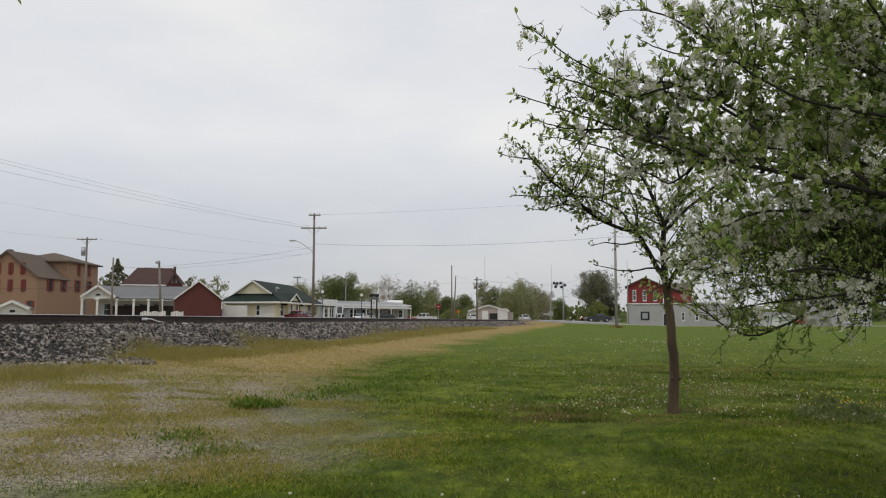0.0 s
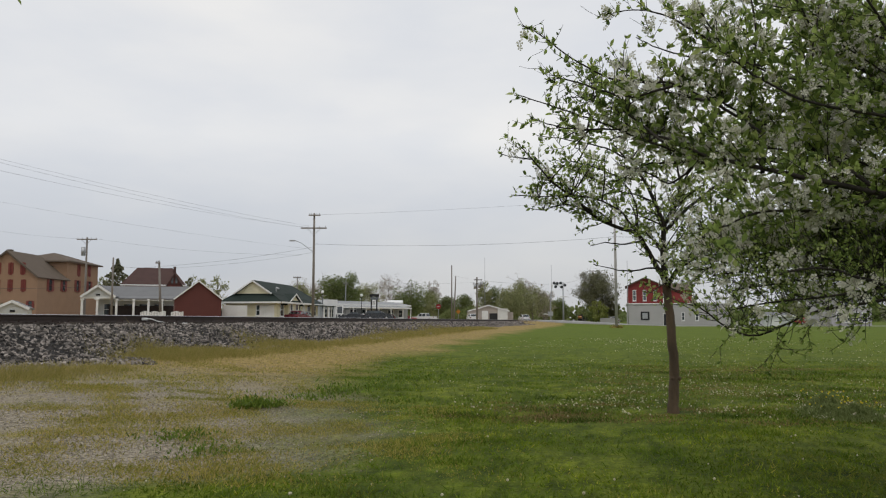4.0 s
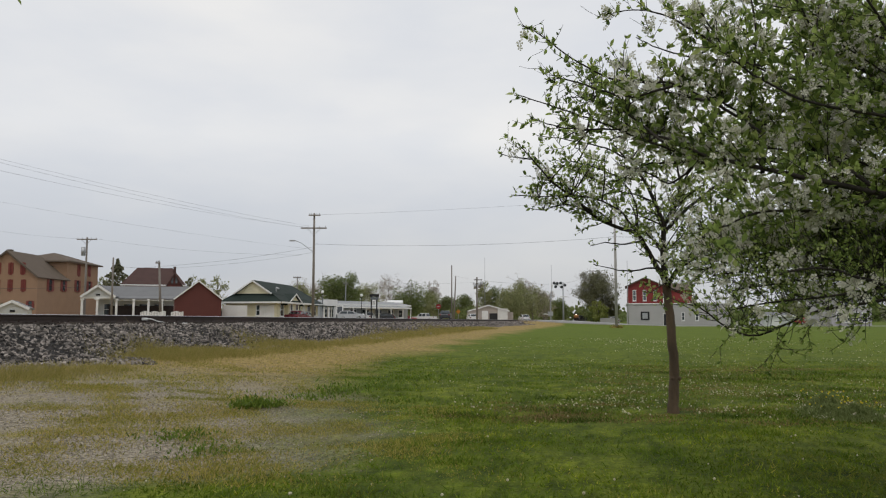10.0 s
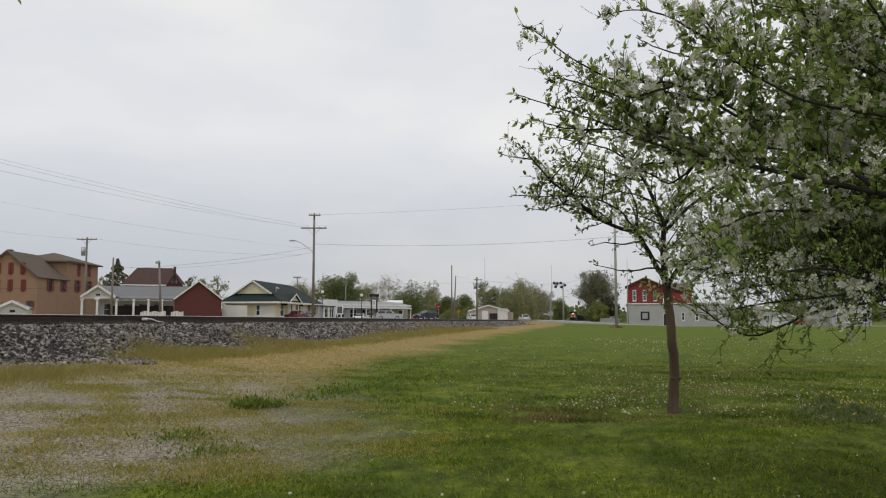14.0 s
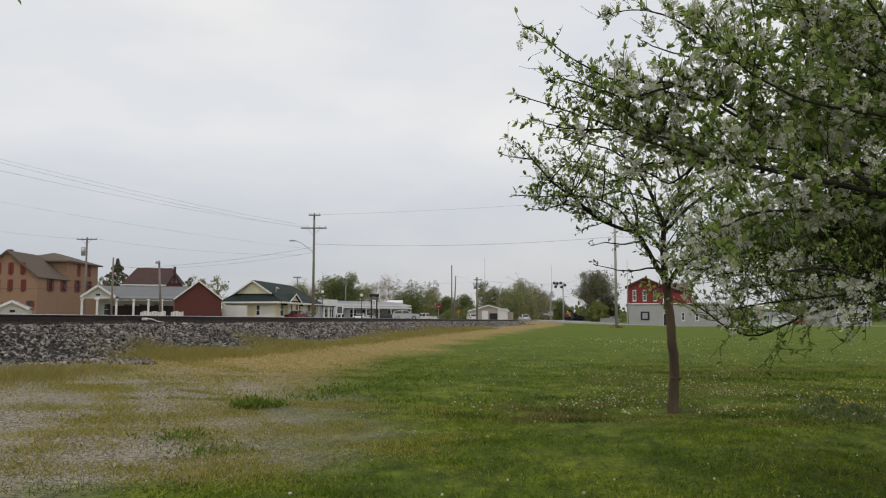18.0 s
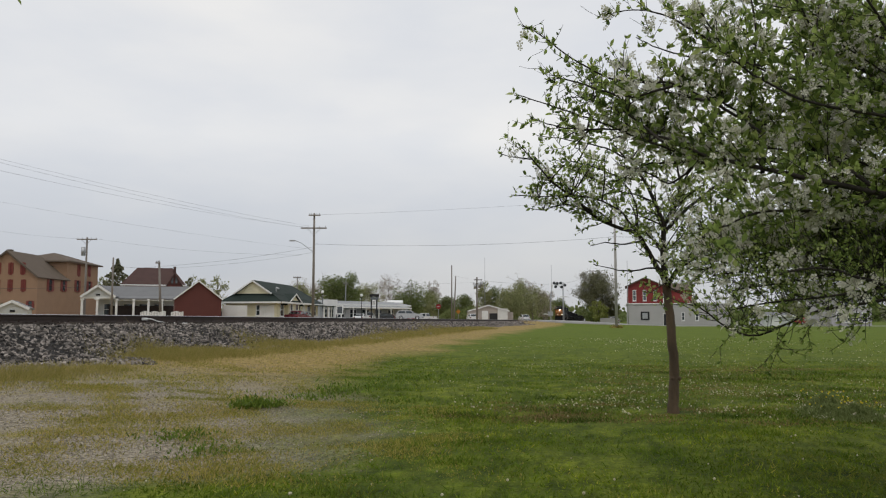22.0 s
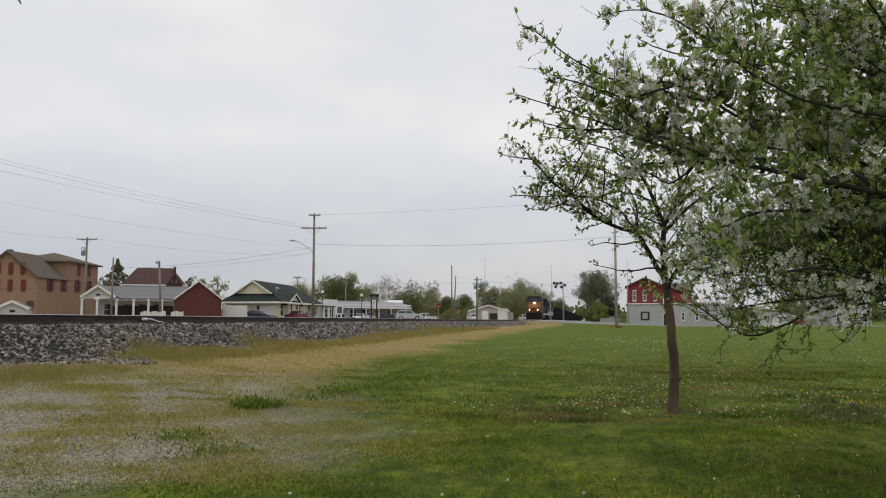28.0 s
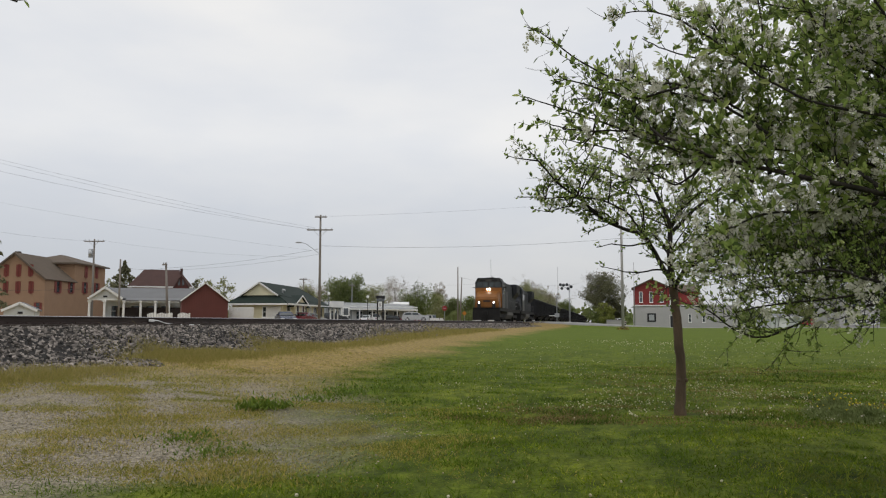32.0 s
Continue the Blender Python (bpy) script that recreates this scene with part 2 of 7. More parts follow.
M_STOP = surf("red_sign_face", (0.26, 0.018, 0.02), 0.5, 0, 0.1, 2, 10, 0)
M_SIGN_ORANGE = surf("orange_sign_face", (0.50, 0.19, 0.02), 0.5, 0, 0.1, 2, 10, 0)
CAR_PAINT = {k: surf(k + "_car_paint", c, 0.28, 0.0, 0.06, 1, 6, 0.0, spec=0.6) for k, c in
             (("dark_grey", (0.035, 0.04, 0.048)), ("white", (0.72, 0.73, 0.74)), ("maroon", (0.16, 0.02, 0.03)),
              ("red", (0.38, 0.03, 0.04)), ("charcoal", (0.03, 0.033, 0.038)), ("silver", (0.45, 0.46, 0.47)), ("dark_blue", (0.030, 0.038, 0.075)))}


# ---- building blocks ----
def mesh_of(name, bm):
    me = bpy.data.meshes.new(name)
    bm.to_mesh(me)
    bm.free()
    return me


def part(name, bm, material, parent, label="", smooth=False):
    me = bm if isinstance(bm, bpy.types.Mesh) else mesh_of(name, bm)
    if not me.materials:
        me.materials.append(material)
    if smooth:
        me.polygons.foreach_set("use_smooth", [True] * len(me.polygons))
    ob = new(name, me)
    if parent is not None:
        ob.parent = parent
    return tagged(ob, label)


def thing(name, m, label, category, group="", kind=""):
    ob = new(name)
    ob.matrix_basis = m
    ob.empty_display_size = 0.3
    return tagged(ob, label, category, group, kind)


def box(bm, x0, x1, y0, y1, z0, z1, bevel=0.0):
    r = bmesh.ops.create_cube(bm, size=1.0, matrix=Matrix.Translation(((x0 + x1) / 2, (y0 + y1) / 2, (z0 + z1) / 2)) @ Matrix.Diagonal((x1 - x0, y1 - y0, z1 - z0, 1)))
    if bevel:
        es = list({e for v in r["verts"] for e in v.link_edges})
        bmesh.ops.bevel(bm, geom=es, offset=bevel, segments=2, affect="EDGES", profile=0.6)
    return bm


def boxes(*rows, bevel=0.0):
    bm = bmesh.new()
    for r in rows:
        box(bm, *r, bevel=bevel)
    return bm


def rod(bm, a, b, r0, r1=None, n=8):
    a, b = Vector(a), Vector(b)
    d = b - a
    m = Matrix.Translation((a + b) / 2) @ d.to_track_quat("Z", "Y").to_matrix().to_4x4()
    bmesh.ops.create_cone(bm, cap_ends=True, segments=n, radius1=r0, radius2=r0 if r1 is None else r1, depth=d.length, matrix=m)
    return bm


def rods(*rows, n=8):
    bm = bmesh.new()
    for r in rows:
        rod(bm, *r, n=n)
    return bm


def prism(bm, outline, y0, y1):
    """An outline in x and z, drawn out along y."""
    a = [bm.verts.new((x, y0, z)) for x, z in outline]
    b = [bm.verts.new((x, y1, z)) for x, z in outline]
    k = len(outline)
    bm.faces.new(a)
    bm.faces.new(b[::-1])
    for i in range(k):
        bm.faces.new((a[i], b[i], b[(i + 1) % k], a[(i + 1) % k]))
    bmesh.ops.recalc_face_normals(bm, faces=bm.faces)
    return bm


def slab(bm, corners, t):
    """A sheet of thickness t under four corners."""
    up = [Vector(c) for c in corners]
    nrm = (up[1] - up[0]).cross(up[2] - up[0]).normalized()
    if nrm.z < 0:
        nrm = -nrm
    a = [bm.verts.new(c) for c in up]
    b = [bm.verts.new(c - nrm * t) for c in up]
    k = len(up)
    bm.faces.new(a)
    bm.faces.new(b[::-1])
    for i in range(k):
        bm.faces.new((a[i], b[i], b[(i + 1) % k], a[(i + 1) % k]))
    bmesh.ops.recalc_face_normals(bm, faces=bm.faces)
    return bm


def arrays_mesh(name, verts, faces, material, smooth=False):
    """A mesh from numpy arrays: verts (n, 3), faces (m, k)."""
    me = bpy.data.meshes.new(name)
    k = faces.shape[1]
    me.vertices.add(len(verts))
    me.vertices.foreach_set("co", verts.astype(np.float32).ravel())
    me.loops.add(faces.size)
    me.loops.foreach_set("vertex_index", faces.astype(np.int32).ravel())
    me.polygons.add(len(faces))
    me.polygons.foreach_set("loop_start", np.arange(0, faces.size, k, dtype=np.int32))
    me.polygons.foreach_set("use_smooth", np.full(len(faces), smooth))
    me.update(calc_edges=True)
    me.validate()
    me.materials.append(material)
    return me


def scatter(base_v, base_f, places, turns, sizes):
    """Copies of a small mesh: places (n, 3), turns (n, 3, 3), sizes (n,) or (n, 3)."""
    places, sizes = np.asarray(places), np.asarray(sizes)
    if sizes.ndim == 1:
        sizes = sizes[:, None]
    v = np.einsum("nij,nkj->nki", turns, base_v[None] * sizes[:, None, :]) + places[:, None, :]
    f = base_f[None] + (np.arange(len(places)) * len(base_v))[:, None, None]
    return v.reshape(-1, 3), f.reshape(-1, base_f.shape[1])


def frames_from(d, rng):
    """Turns whose y axis lies along d, with a random roll."""
    y = d / np.maximum(1e-9, np.linalg.norm(d, axis=1, keepdims=True))
    h = rng.normal(size=d.shape)
    x = np.cross(y, h)
    x /= np.maximum(1e-9, np.linalg.norm(x, axis=1, keepdims=True))
    return np.stack([x, y, np.cross(x, y)], axis=2)


def smooth01(a):
    a = np.clip(a, 0, 1)
    return a * a * (3 - 2 * a)


CY, SY = math.cos(radians(YAW)), math.sin(radians(YAW))


def town(x, d):
    """World x, y of a place x metres across and d metres deep, square to the town's main street."""
    return x * CY - d * SY, x * SY + d * CY


def town_pose(x, d, z, turn=0.0):
    wx, wy = town(x, d)
    return pose(wx, wy, z, 0, 0, YAW + turn)


TRACK_X, RAIL_Z = -12.6, 1.19
STREET_D = 130.0


def street_z(x):
    """Height of the main street along its length; it humps over the track."""
    x = np.asarray(x, dtype=float)
    left = 0.92 + 0.25 * smooth01((x + 40) / 46)
    right = 1.17 - 0.95 * smooth01((x - 15) / 24)
    return np.where(x < 12, left, right)


def ground_z(X, Y):
    X, Y = np.asarray(X, dtype=float), np.asarray(Y, dtype=float)
    near = 0.30 * smooth01((-3 - X) / 6.4) + 0.22 * smooth01((Y - 15) / 60)
    z = near + (0.80 - near) * smooth01((-9.6 - X) / 5)
    x, d = X * CY + Y * SY, -X * SY + Y * CY
    steep = smooth01((x - 8) / 8) * (d < STREET_D)
    w = 1 - smooth01((np.abs(d - STREET_D) - (5.5 - 1.5 * steep)) / (16 - 10 * steep))
    z = z + (street_z(x) - 0.06 - z) * w
    # the lawn is lumpy close to, with a shallow swale across it
    lumps = 0.02 * np.sin(X * 0.9 + 1.3 * np.sin(Y * 0.35)) + 0.012 * np.sin(X * 2.3 + np.sin(Y * 1.1)) * np.sin(Y * 1.6 + np.sin(X * 0.7)) + 0.007 * np.sin(X * 4.1 + 2 * np.sin(Y * 1.7)) * np.sin(Y * 3.3 + X)
    swale = -0.05 * np.exp(-((Y - 10.9 - 0.25 * np.sin(X * 0.8)) / 0.55) ** 2) * smooth01((X + 4.2) / 1.2) * smooth01((1.6 - X) / 1.5)
    return z + (lumps + swale) * np.exp(-(np.maximum(0, Y - 9) / 6) ** 2) * (X > -8.8)


# ---- the ground: one sheet to the horizon ----
def ground_material():
    m, n, l, p = nodes_of("lawn_verge_and_gravel")
    tc, sep = n.new("ShaderNodeTexCoord"), n.new("ShaderNodeSeparateXYZ")
    l.new(tc.outputs["Object"], sep.inputs["Vector"])
    edge, patch, fine, grit = noise_node(n, l, 0.28, 5, 0.6), noise_node(n, l, 0.75, 6, 0.7, stretch=(1, 0.4, 0)), noise_node(n, l, 9.0, 4, 0.65, stretch=(1, 0.4, 0)), noise_node(n, l, 30.0, 3, 0.8)
    lawn = mix(n, l, "MIX", ramp(n, l, patch.outputs["Fac"], [(0.42, (0, 0, 0)), (0.58, (1, 1, 1))]), (0.070, 0.104, 0.010), (0.130, 0.166, 0.020))
    lawn = mix(n, l, "MULTIPLY", 0.8, lawn, ramp(n, l, fine.outputs["Fac"], [(0.28, (0.32, 0.34, 0.30)), (0.7, (1.15, 1.12, 1.0))]))
    clod = noise_node(n, l, 3.2, 3, 0.6, stretch=(1, 0.7, 0))
    lawn = mix(n, l, "MULTIPLY", 0.85, lawn, ramp(n, l, grit.outputs["Fac"], [(0.32, (0.45, 0.50, 0.45)), (0.68, (1.55, 1.48, 1.35))]))
    lawn = mix(n, l, "MULTIPLY", 0.8, lawn, ramp(n, l, clod.outputs["Fac"], [(0.36, (0.55, 0.62, 0.58)), (0.64, (1.42, 1.34, 1.2))]))
    # the mown field further off is more even
    even = n.new("ShaderNodeMapRange")
    l.new(sep.outputs["Y"], even.inputs["Value"])
    even.inputs["From Min"].default_value, even.inputs["From Max"].default_value, even.inputs["To Max"].default_value = 16.0, 40.0, 0.72
    lawn = mix(n, l, "MIX", even.outputs["Result"], lawn, (0.104, 0.146, 0.016))
    dry = mix(n, l, "MIX", ramp(n, l, fine.outputs["Fac"], [(0.35, (0, 0, 0)), (0.65, (1, 1, 1))]), (0.170, 0.128, 0.045), (0.37, 0.272, 0.105))
    # bare gravel shows through the dry verge in patches close to the lawn's corner
    gv = n.new("ShaderNodeMapRange")
    l.new(sep.outputs["Y"], gv.inputs["Value"])
    gv.inputs["From Min"].default_value, gv.inputs["From Max"].default_value = 14.0, 10.0
    gravel = mix(n, l, "MIX", ramp(n, l, grit.outputs["Fac"], [(0.35, (0, 0, 0)), (0.65, (1, 1, 1))]), (0.070, 0.060, 0.045), (0.40, 0.35, 0.265))
    dry = mix(n, l, "MIX", gv.outputs["Result"], dry, mix(n, l, "MIX", ramp(n, l, fine.outputs["Fac"], [(0.35, (0, 0, 0)), (0.65, (1, 1, 1))]), (0.145, 0.13, 0.045), (0.32, 0.27, 0.10)))
    gp = n.new("ShaderNodeMath")
    gp.operation = "MULTIPLY"
    l.new(ramp(n, l, patch.outputs["Fac"], [(0.36, (0, 0, 0)), (0.47, (1, 1, 1))]), gp.inputs[0])
    l.new(gv.outputs["Result"], gp.inputs[1])
    verge = mix(n, l, "MIX", gp.outputs["Value"], dry, gravel)
    # the lawn's ragged edge, which runs along the track and turns towards it nearby
    curve = n.new("ShaderNodeMapRange")
    curve.interpolation_type = "SMOOTHSTEP"
    l.new(sep.outputs["Y"], curve.inputs["Value"])
    curve.inputs["From Min"].default_value, curve.inputs["From Max"].default_value = 5.0, 18.0
    curve.inputs["To Min"].default_value, curve.inputs["To Max"].default_value = 2.2, 5.2
    s1, s2, s3 = (n.new("ShaderNodeMath") for _ in range(3))
    l.new(sep.outputs["X"], s1.inputs[0])
    l.new(curve.outputs["Result"], s1.inputs[1])
    s2.operation = "MULTIPLY_ADD"
    l.new(edge.outputs["Fac"], s2.inputs[0])
    s2.inputs[1].default_value = 4.0
    l.new(s1.outputs["Value"], s2.inputs[2])
    s3.operation = "ADD"
    l.new(s2.outputs["Value"], s3.inputs[0])
    s3.inputs[1].default_value = -2.0
    foot = n.new("ShaderNodeMapRange")
    l.new(sep.outputs["Y"], foot.inputs["Value"])
    foot.inputs["From Min"].default_value, foot.inputs["From Max"].default_value = 5.5, 4.8
    foot.inputs["To Max"].default_value = 1.2
    s4 = n.new("ShaderNodeMath")
    l.new(s3.outputs["Value"], s4.inputs[0])
    l.new(foot.outputs["Result"], s4.inputs[1])
    sc = n.new("ShaderNodeMapRange")
    l.new(s4.outputs["Value"], sc.inputs["Value"])
    sc.inputs["From Min"].default_value, sc.inputs["From Max"].default_value = -0.9, 0.45
    col = mix(n, l, "MIX", sc.outputs["Result"], verge, lawn)
    l.new(col, p.inputs["Base Color"])
    p.inputs["Roughness"].default_value, p.inputs["Specular IOR Level"].default_value = 0.95, 0.1
    bp = n.new("ShaderNodeBump")
    bp.inputs["Strength"].default_value, bp.inputs["Distance"].default_value = 0.8, 0.04
    l.new(fine.outputs["Fac"], bp.inputs["Height"])
    l.new(bp.outputs["Normal"], p.inputs["Normal"])
    return m


def graded(lo, hi, near_lo, near_hi, step, growth=1.22):
    a = list(np.arange(near_lo, near_hi, step))
    s, v = step, a[-1]
    while v < hi:
        s *= growth
        v += s
        a.append(v)
    s, v = step, a[0]
    while v > lo:
        s *= growth
        v -= s
        a.insert(0, v)
    return np.array(a)


gx, gy = graded(-2600, 2600, -10, 14, 0.25, 1.09), graded(-900, 3200, 2.5, 26, 0.25, 1.06)
GX, GY = np.meshgrid(gx, gy)
gverts = np.stack([GX.ravel(), GY.ravel(), ground_z(GX, GY).ravel()], 1)
gi = np.arange(len(gx) * len(gy)).reshape(len(gy), len(gx))
gfaces = np.stack([gi[:-1, :-1], gi[:-1, 1:], gi[1:, 1:], gi[1:, :-1]], -1).reshape(-1, 4)
tagged(new("ground", arrays_mesh("ground", gverts, gfaces, ground_material(), True)),
       "mown lawn with dandelions beside a dry gravelly verge", "ground", kind="structure")

# ---- the street over the crossing ----
sx = np.arange(-190, 150, 2.0)
rows = []
for off, dz in ((-6.3, -0.75), (-6.2, -0.30), (-4.5, 0.0), (0, 0.06), (4.5, 0.0), (4.6, -0.30)):
    X, Y = town(sx, STREET_D + off)
    rows.append(np.stack([X, Y, street_z(sx) + (dz if off > -5 else (-0.15 + (dz + 0.15) * smooth01((sx - 8) / 10))) - 0.02], 1))
rv = np.concatenate(rows)
ri = np.arange(len(rv)).reshape(6, -1)
rf = np.stack([ri[:-1, :-1], ri[:-1, 1:], ri[1:, 1:], ri[1:, :-1]], -1).reshape(-1, 4)
tagged(new("road", arrays_mesh("road", rv, rf, M_STREET, True)), "pale worn street that humps over the railway crossing", "road", kind="structure")
# a gravel forecourt on the far side of the track
lot = bmesh.new()
for a, b in (((-75, 96), (-16, 122)), ((-78, 136), (-14, 150))):
    vs = []
    for x, d in ((a[0], a[1]), (b[0], a[1]), (b[0], b[1]), (a[0], b[1])):
        X, Y = town(x, d)
        vs.append(lot.verts.new((X, Y, float(ground_z(X, Y)) + 0.03)))
    lot.faces.new(vs)
bmesh.ops.subdivide_edges(lot, edges=lot.edges, cuts=20, use_grid_fill=True)
for v in lot.verts:
    v.co.z = float(ground_z(v.co.x, v.co.y)) + 0.03
tagged(part("pavement", lot, M_CONC, None), "pale gravel forecourts along the street", "forecourt", kind="structure")


# ---- the railway track ----
T0, T1 = -40.0, 1300.0
ballast = thing("ballast_bed", pose(TRACK_X, 0, 0), "grey crushed-stone ballast shoulder under the rails", "ballast", kind="structure")
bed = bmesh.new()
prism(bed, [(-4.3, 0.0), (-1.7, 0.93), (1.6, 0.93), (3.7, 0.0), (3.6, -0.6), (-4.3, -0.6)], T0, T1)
part("stone_bed", bed, M_BED_SHADE, ballast)
rng = np.random.default_rng(5)
cube_v = np.array([(x, y, z) for x in (-1, 1) for y in (-1, 1) for z in (-1, 1)], float) * 0.58
cube_f = np.array([(0, 1, 3, 2), (4, 6, 7, 5), (0, 4, 5, 1), (2, 3, 7, 6), (0, 2, 6, 4), (1, 5, 7, 3)])


def rock(seed):
    r = np.random.default_rng(seed)
    return cube_v * r.uniform(0.6, 1.15, (8, 3)) + r.normal(0, 0.08, (8, 3))


chip_f = np.array([(0, 1, 3), (1, 2, 3), (2, 0, 3), (1, 0, 4), (2, 1, 4), (0, 2, 4)])


def chip(seed):
    """A small angular crushed stone."""
    r = np.random.default_rng(seed)
    return np.array([(0.9, 0, 0), (-0.45, 0.8, 0), (-0.45, -0.8, 0), (0, 0, 0.75), (0, 0, -0.75)]) + r.normal(0, 0.18, (5, 3))


def turns_random(k, r):
    return frames_from(r.normal(size=(k, 3)), r)


def ballast_places(k, y0, y1, r, bias=1.0):
    u = r.uniform(-0.55, 1.0, k)
    y = y0 + (y1 - y0) * r.uniform(0, 1, k) ** bias
    x = np.where(u < 0, 1.6 + u * 1.4, 1.6 + u * 2.3 + 0.22 * np.sin(y * 1.9) * u + 0.2 * np.sin(y * 0.63 + 1) * u + 0.75 * np.exp(-((y - 13.3) / 0.7) ** 2) * np.clip(u, 0, 1))
    z = np.where(u < 0, 0.93, 0.93 - (x - 1.6) * 0.93 / 2.1)
    gz = ground_z(TRACK_X + x, y)
    return np.stack([x, y, np.maximum(z, gz) + r.normal(0.0, 0.012, k)], 1)


sv, sf, base = [], [], 0
for s, (k, y0, y1, size) in enumerate([(8000, 8, 24, 0.026), (11000, 8, 26, 0.043), (6500, 24, 50, 0.038), (9000, 24, 60, 0.056), (6000, 50, 110, 0.07), (2000, 90, 150, 0.095)]):
    pl = ballast_places(k, y0, y1, rng)
    v, f = scatter(chip(s), chip_f, pl, frames_from(np.stack([rng.normal(0, 0.7, k), np.ones(k), rng.normal(0, 0.35, k)], 1) * rng.choice((-1, 1), (k, 1)), rng), size * 1.2 * rng.uniform(0.5, 1.4, (k, 1)) * np.array((0.8, 1.25, 0.7)))
    sv.append(v)
    sf.append(f + base)
    base += len(v)
tagged(part("loose_stones", arrays_mesh("loose_stones", np.concatenate(sv), np.concatenate(sf), M_STONE), M_STONE, ballast), kind="stuff")
rock_meshes = [arrays_mesh("stone", rock(40 + i) * 0.045, cube_f, M_STONE1) for i in range(6)]
for i, pl in enumerate(ballast_places(300, 10, 22, rng)):
    ob = new("stone", rock_meshes[i % 6])
    ob.parent = ballast
    ob.matrix_basis = Matrix.Translation(pl + np.array((0, 0, 0.015))) @ Euler(rng.uniform(0, 6.28, 3)).to_matrix().to_4x4()

track = thing("railway_track", pose(TRACK_X, 0, 0), "single railway line of steel rails on dark timber ties", "railway track", kind="structure")
RAIL = [(-0.075, 0.0), (0.075, 0.0), (0.075, 0.012), (0.012, 0.035), (0.010, 0.125), (0.036, 0.135), (0.036, 0.162), (-0.036, 0.162), (-0.036, 0.135), (-0.010, 0.125), (-0.012, 0.035), (-0.075, 0.012)]
for side in (-0.755, 0.755):
    rb = bmesh.new()
    prism(rb, [(side + x, RAIL_Z - 0.172 + z) for x, z in RAIL], T0, T1)
    rail = part("rail", rb, M_RAIL, track, "rust-brown steel rail")
    hb = bmesh.new()
    prism(hb, [(side - 0.030, RAIL_Z - 0.012), (side + 0.030, RAIL_Z - 0.012), (side + 0.026, RAIL_Z), (side - 0.026, RAIL_Z)], T0, T1)
    part("running_surface", hb, M_RAILTOP, rail, "polished rail head")
tie_mesh = mesh_of("tie", boxes((-1.3, 1.3, -0.115, 0.115, 0.86, 1.012), bevel=0.012))
tie_mesh.materials.append(M_TIE)
for i in range(150):
    ob = new("tie", tie_mesh)
    ob.parent = track
    ob.matrix_basis = pose(rng.normal(0, 0.02), 4 + i * 0.53, rng.normal(0, 0.004), 0, 0, rng.normal(0, 0.5))
far_v, far_f = scatter(np.array([(x, y, z) for x in (-1.3, 1.3) for y in (-0.115, 0.115) for z in (0.86, 1.012)]), cube_f,
                       np.stack([np.zeros(900), 4 + np.arange(150, 1050) * 0.53, np.zeros(900)], 1), np.repeat(np.eye(3)[None], 900, 0), np.ones(900))
tagged(part("far_ties", arrays_mesh("far_ties", far_v, far_f, M_TIE), M_TIE, track), kind="stuff")
# tie plates and spikes along the near rail
plate = boxes((0.60, 0.90, -0.10, 0.10, 1.010, 1.022), (0.655, 0.675, -0.07, -0.05, 1.02, 1.05), (0.835, 0.855, 0.05, 0.07, 1.02, 1.05))
plate_mesh = mesh_of("tie_plate", plate)
plate_mesh.materials.append(M_RAIL)
for i in range(120):
    ob = new("tie_plate", plate_mesh)
    ob.parent = track
    ob.matrix_basis = pose(0, 4 + i * 0.53, 0)
# white cable bond that is fixed to the rail
bond = bmesh.new()
pts = [(0.80, 19.35, 1.09), (0.95, 19.5, 1.10), (1.02, 19.7, 1.04), (1.10, 19.9, 1.0), (1.22, 20.5, 0.985), (1.30, 21.1, 0.98)]
for a, b in zip(pts, pts[1:]):
    rod(bond, a, b, 0.014, 0.014, 6)
box(bond, 0.79, 0.87, 19.3, 19.5, 1.06, 1.13, 0.02)
part("rail_bond", bond, M_TRIM, track, "white cable bond clamped to the rail")


# ---- grass, weeds and flowers ----
M_TUFT = leafy("coarse_tuft", [(0.0, (0.065, 0.12, 0.012)), (0.6, (0.13, 0.20, 0.02)), (1.0, (0.22, 0.285, 0.038))], 0.3, 0.7, gloss=0.05)
M_VERGE = leafy("verge_tuft", [(0.0, (0.22, 0.225, 0.040)), (0.5, (0.37, 0.335, 0.075)), (1.0, (0.55, 0.43, 0.15))], 0.5, 0.8, gloss=0.04)


def lawn_share(X, Y, r):
    """How far a place lies inside the lawn, from 0 on the dry verge to 1."""
    e = 2.2 + 3.0 * smooth01((Y - 5) / 13) + 1.6 * smooth01((5.3 - Y) / 0.8)
    wob = 0.9 * np.sin(X * 1.1 + 0.7 * np.sin(Y * 0.9)) + 0.7 * np.sin(Y * 0.47 + 2 + 0.5 * X) + r.normal(0, 0.45, np.shape(X))
    return smooth01((X + e + 0.5 * wob + 0.6) / 1.6)


def verge_growth(X, Y, r):
    """Positive where the dry verge is overgrown, negative on its bare gravel."""
    return np.sin(X * 3.9 + 1.5 * np.sin(Y * 2.1)) + np.sin(Y * 2.7 + 1.2 * np.sin(X * 2.6) + 0.6) + 0.7 * np.sin(X * 1.2 + 0.8 * Y) + 0.5 * np.sin(7.3 * X + 4.9 * Y) + 0.5 * np.sin(6.1 * Y - 5.3 * X) + r.normal(0, 0.65, np.shape(X))


blade_v = np.array([(-0.5, 0, 0), (0.5, 0, 0), (-0.32, 0.5, 0.08), (0.32, 0.5, 0.08), (0, 1.0, 0.30)])
blade_f = np.array([(0, 1, 3), (0, 3, 2), (2, 3, 4)])


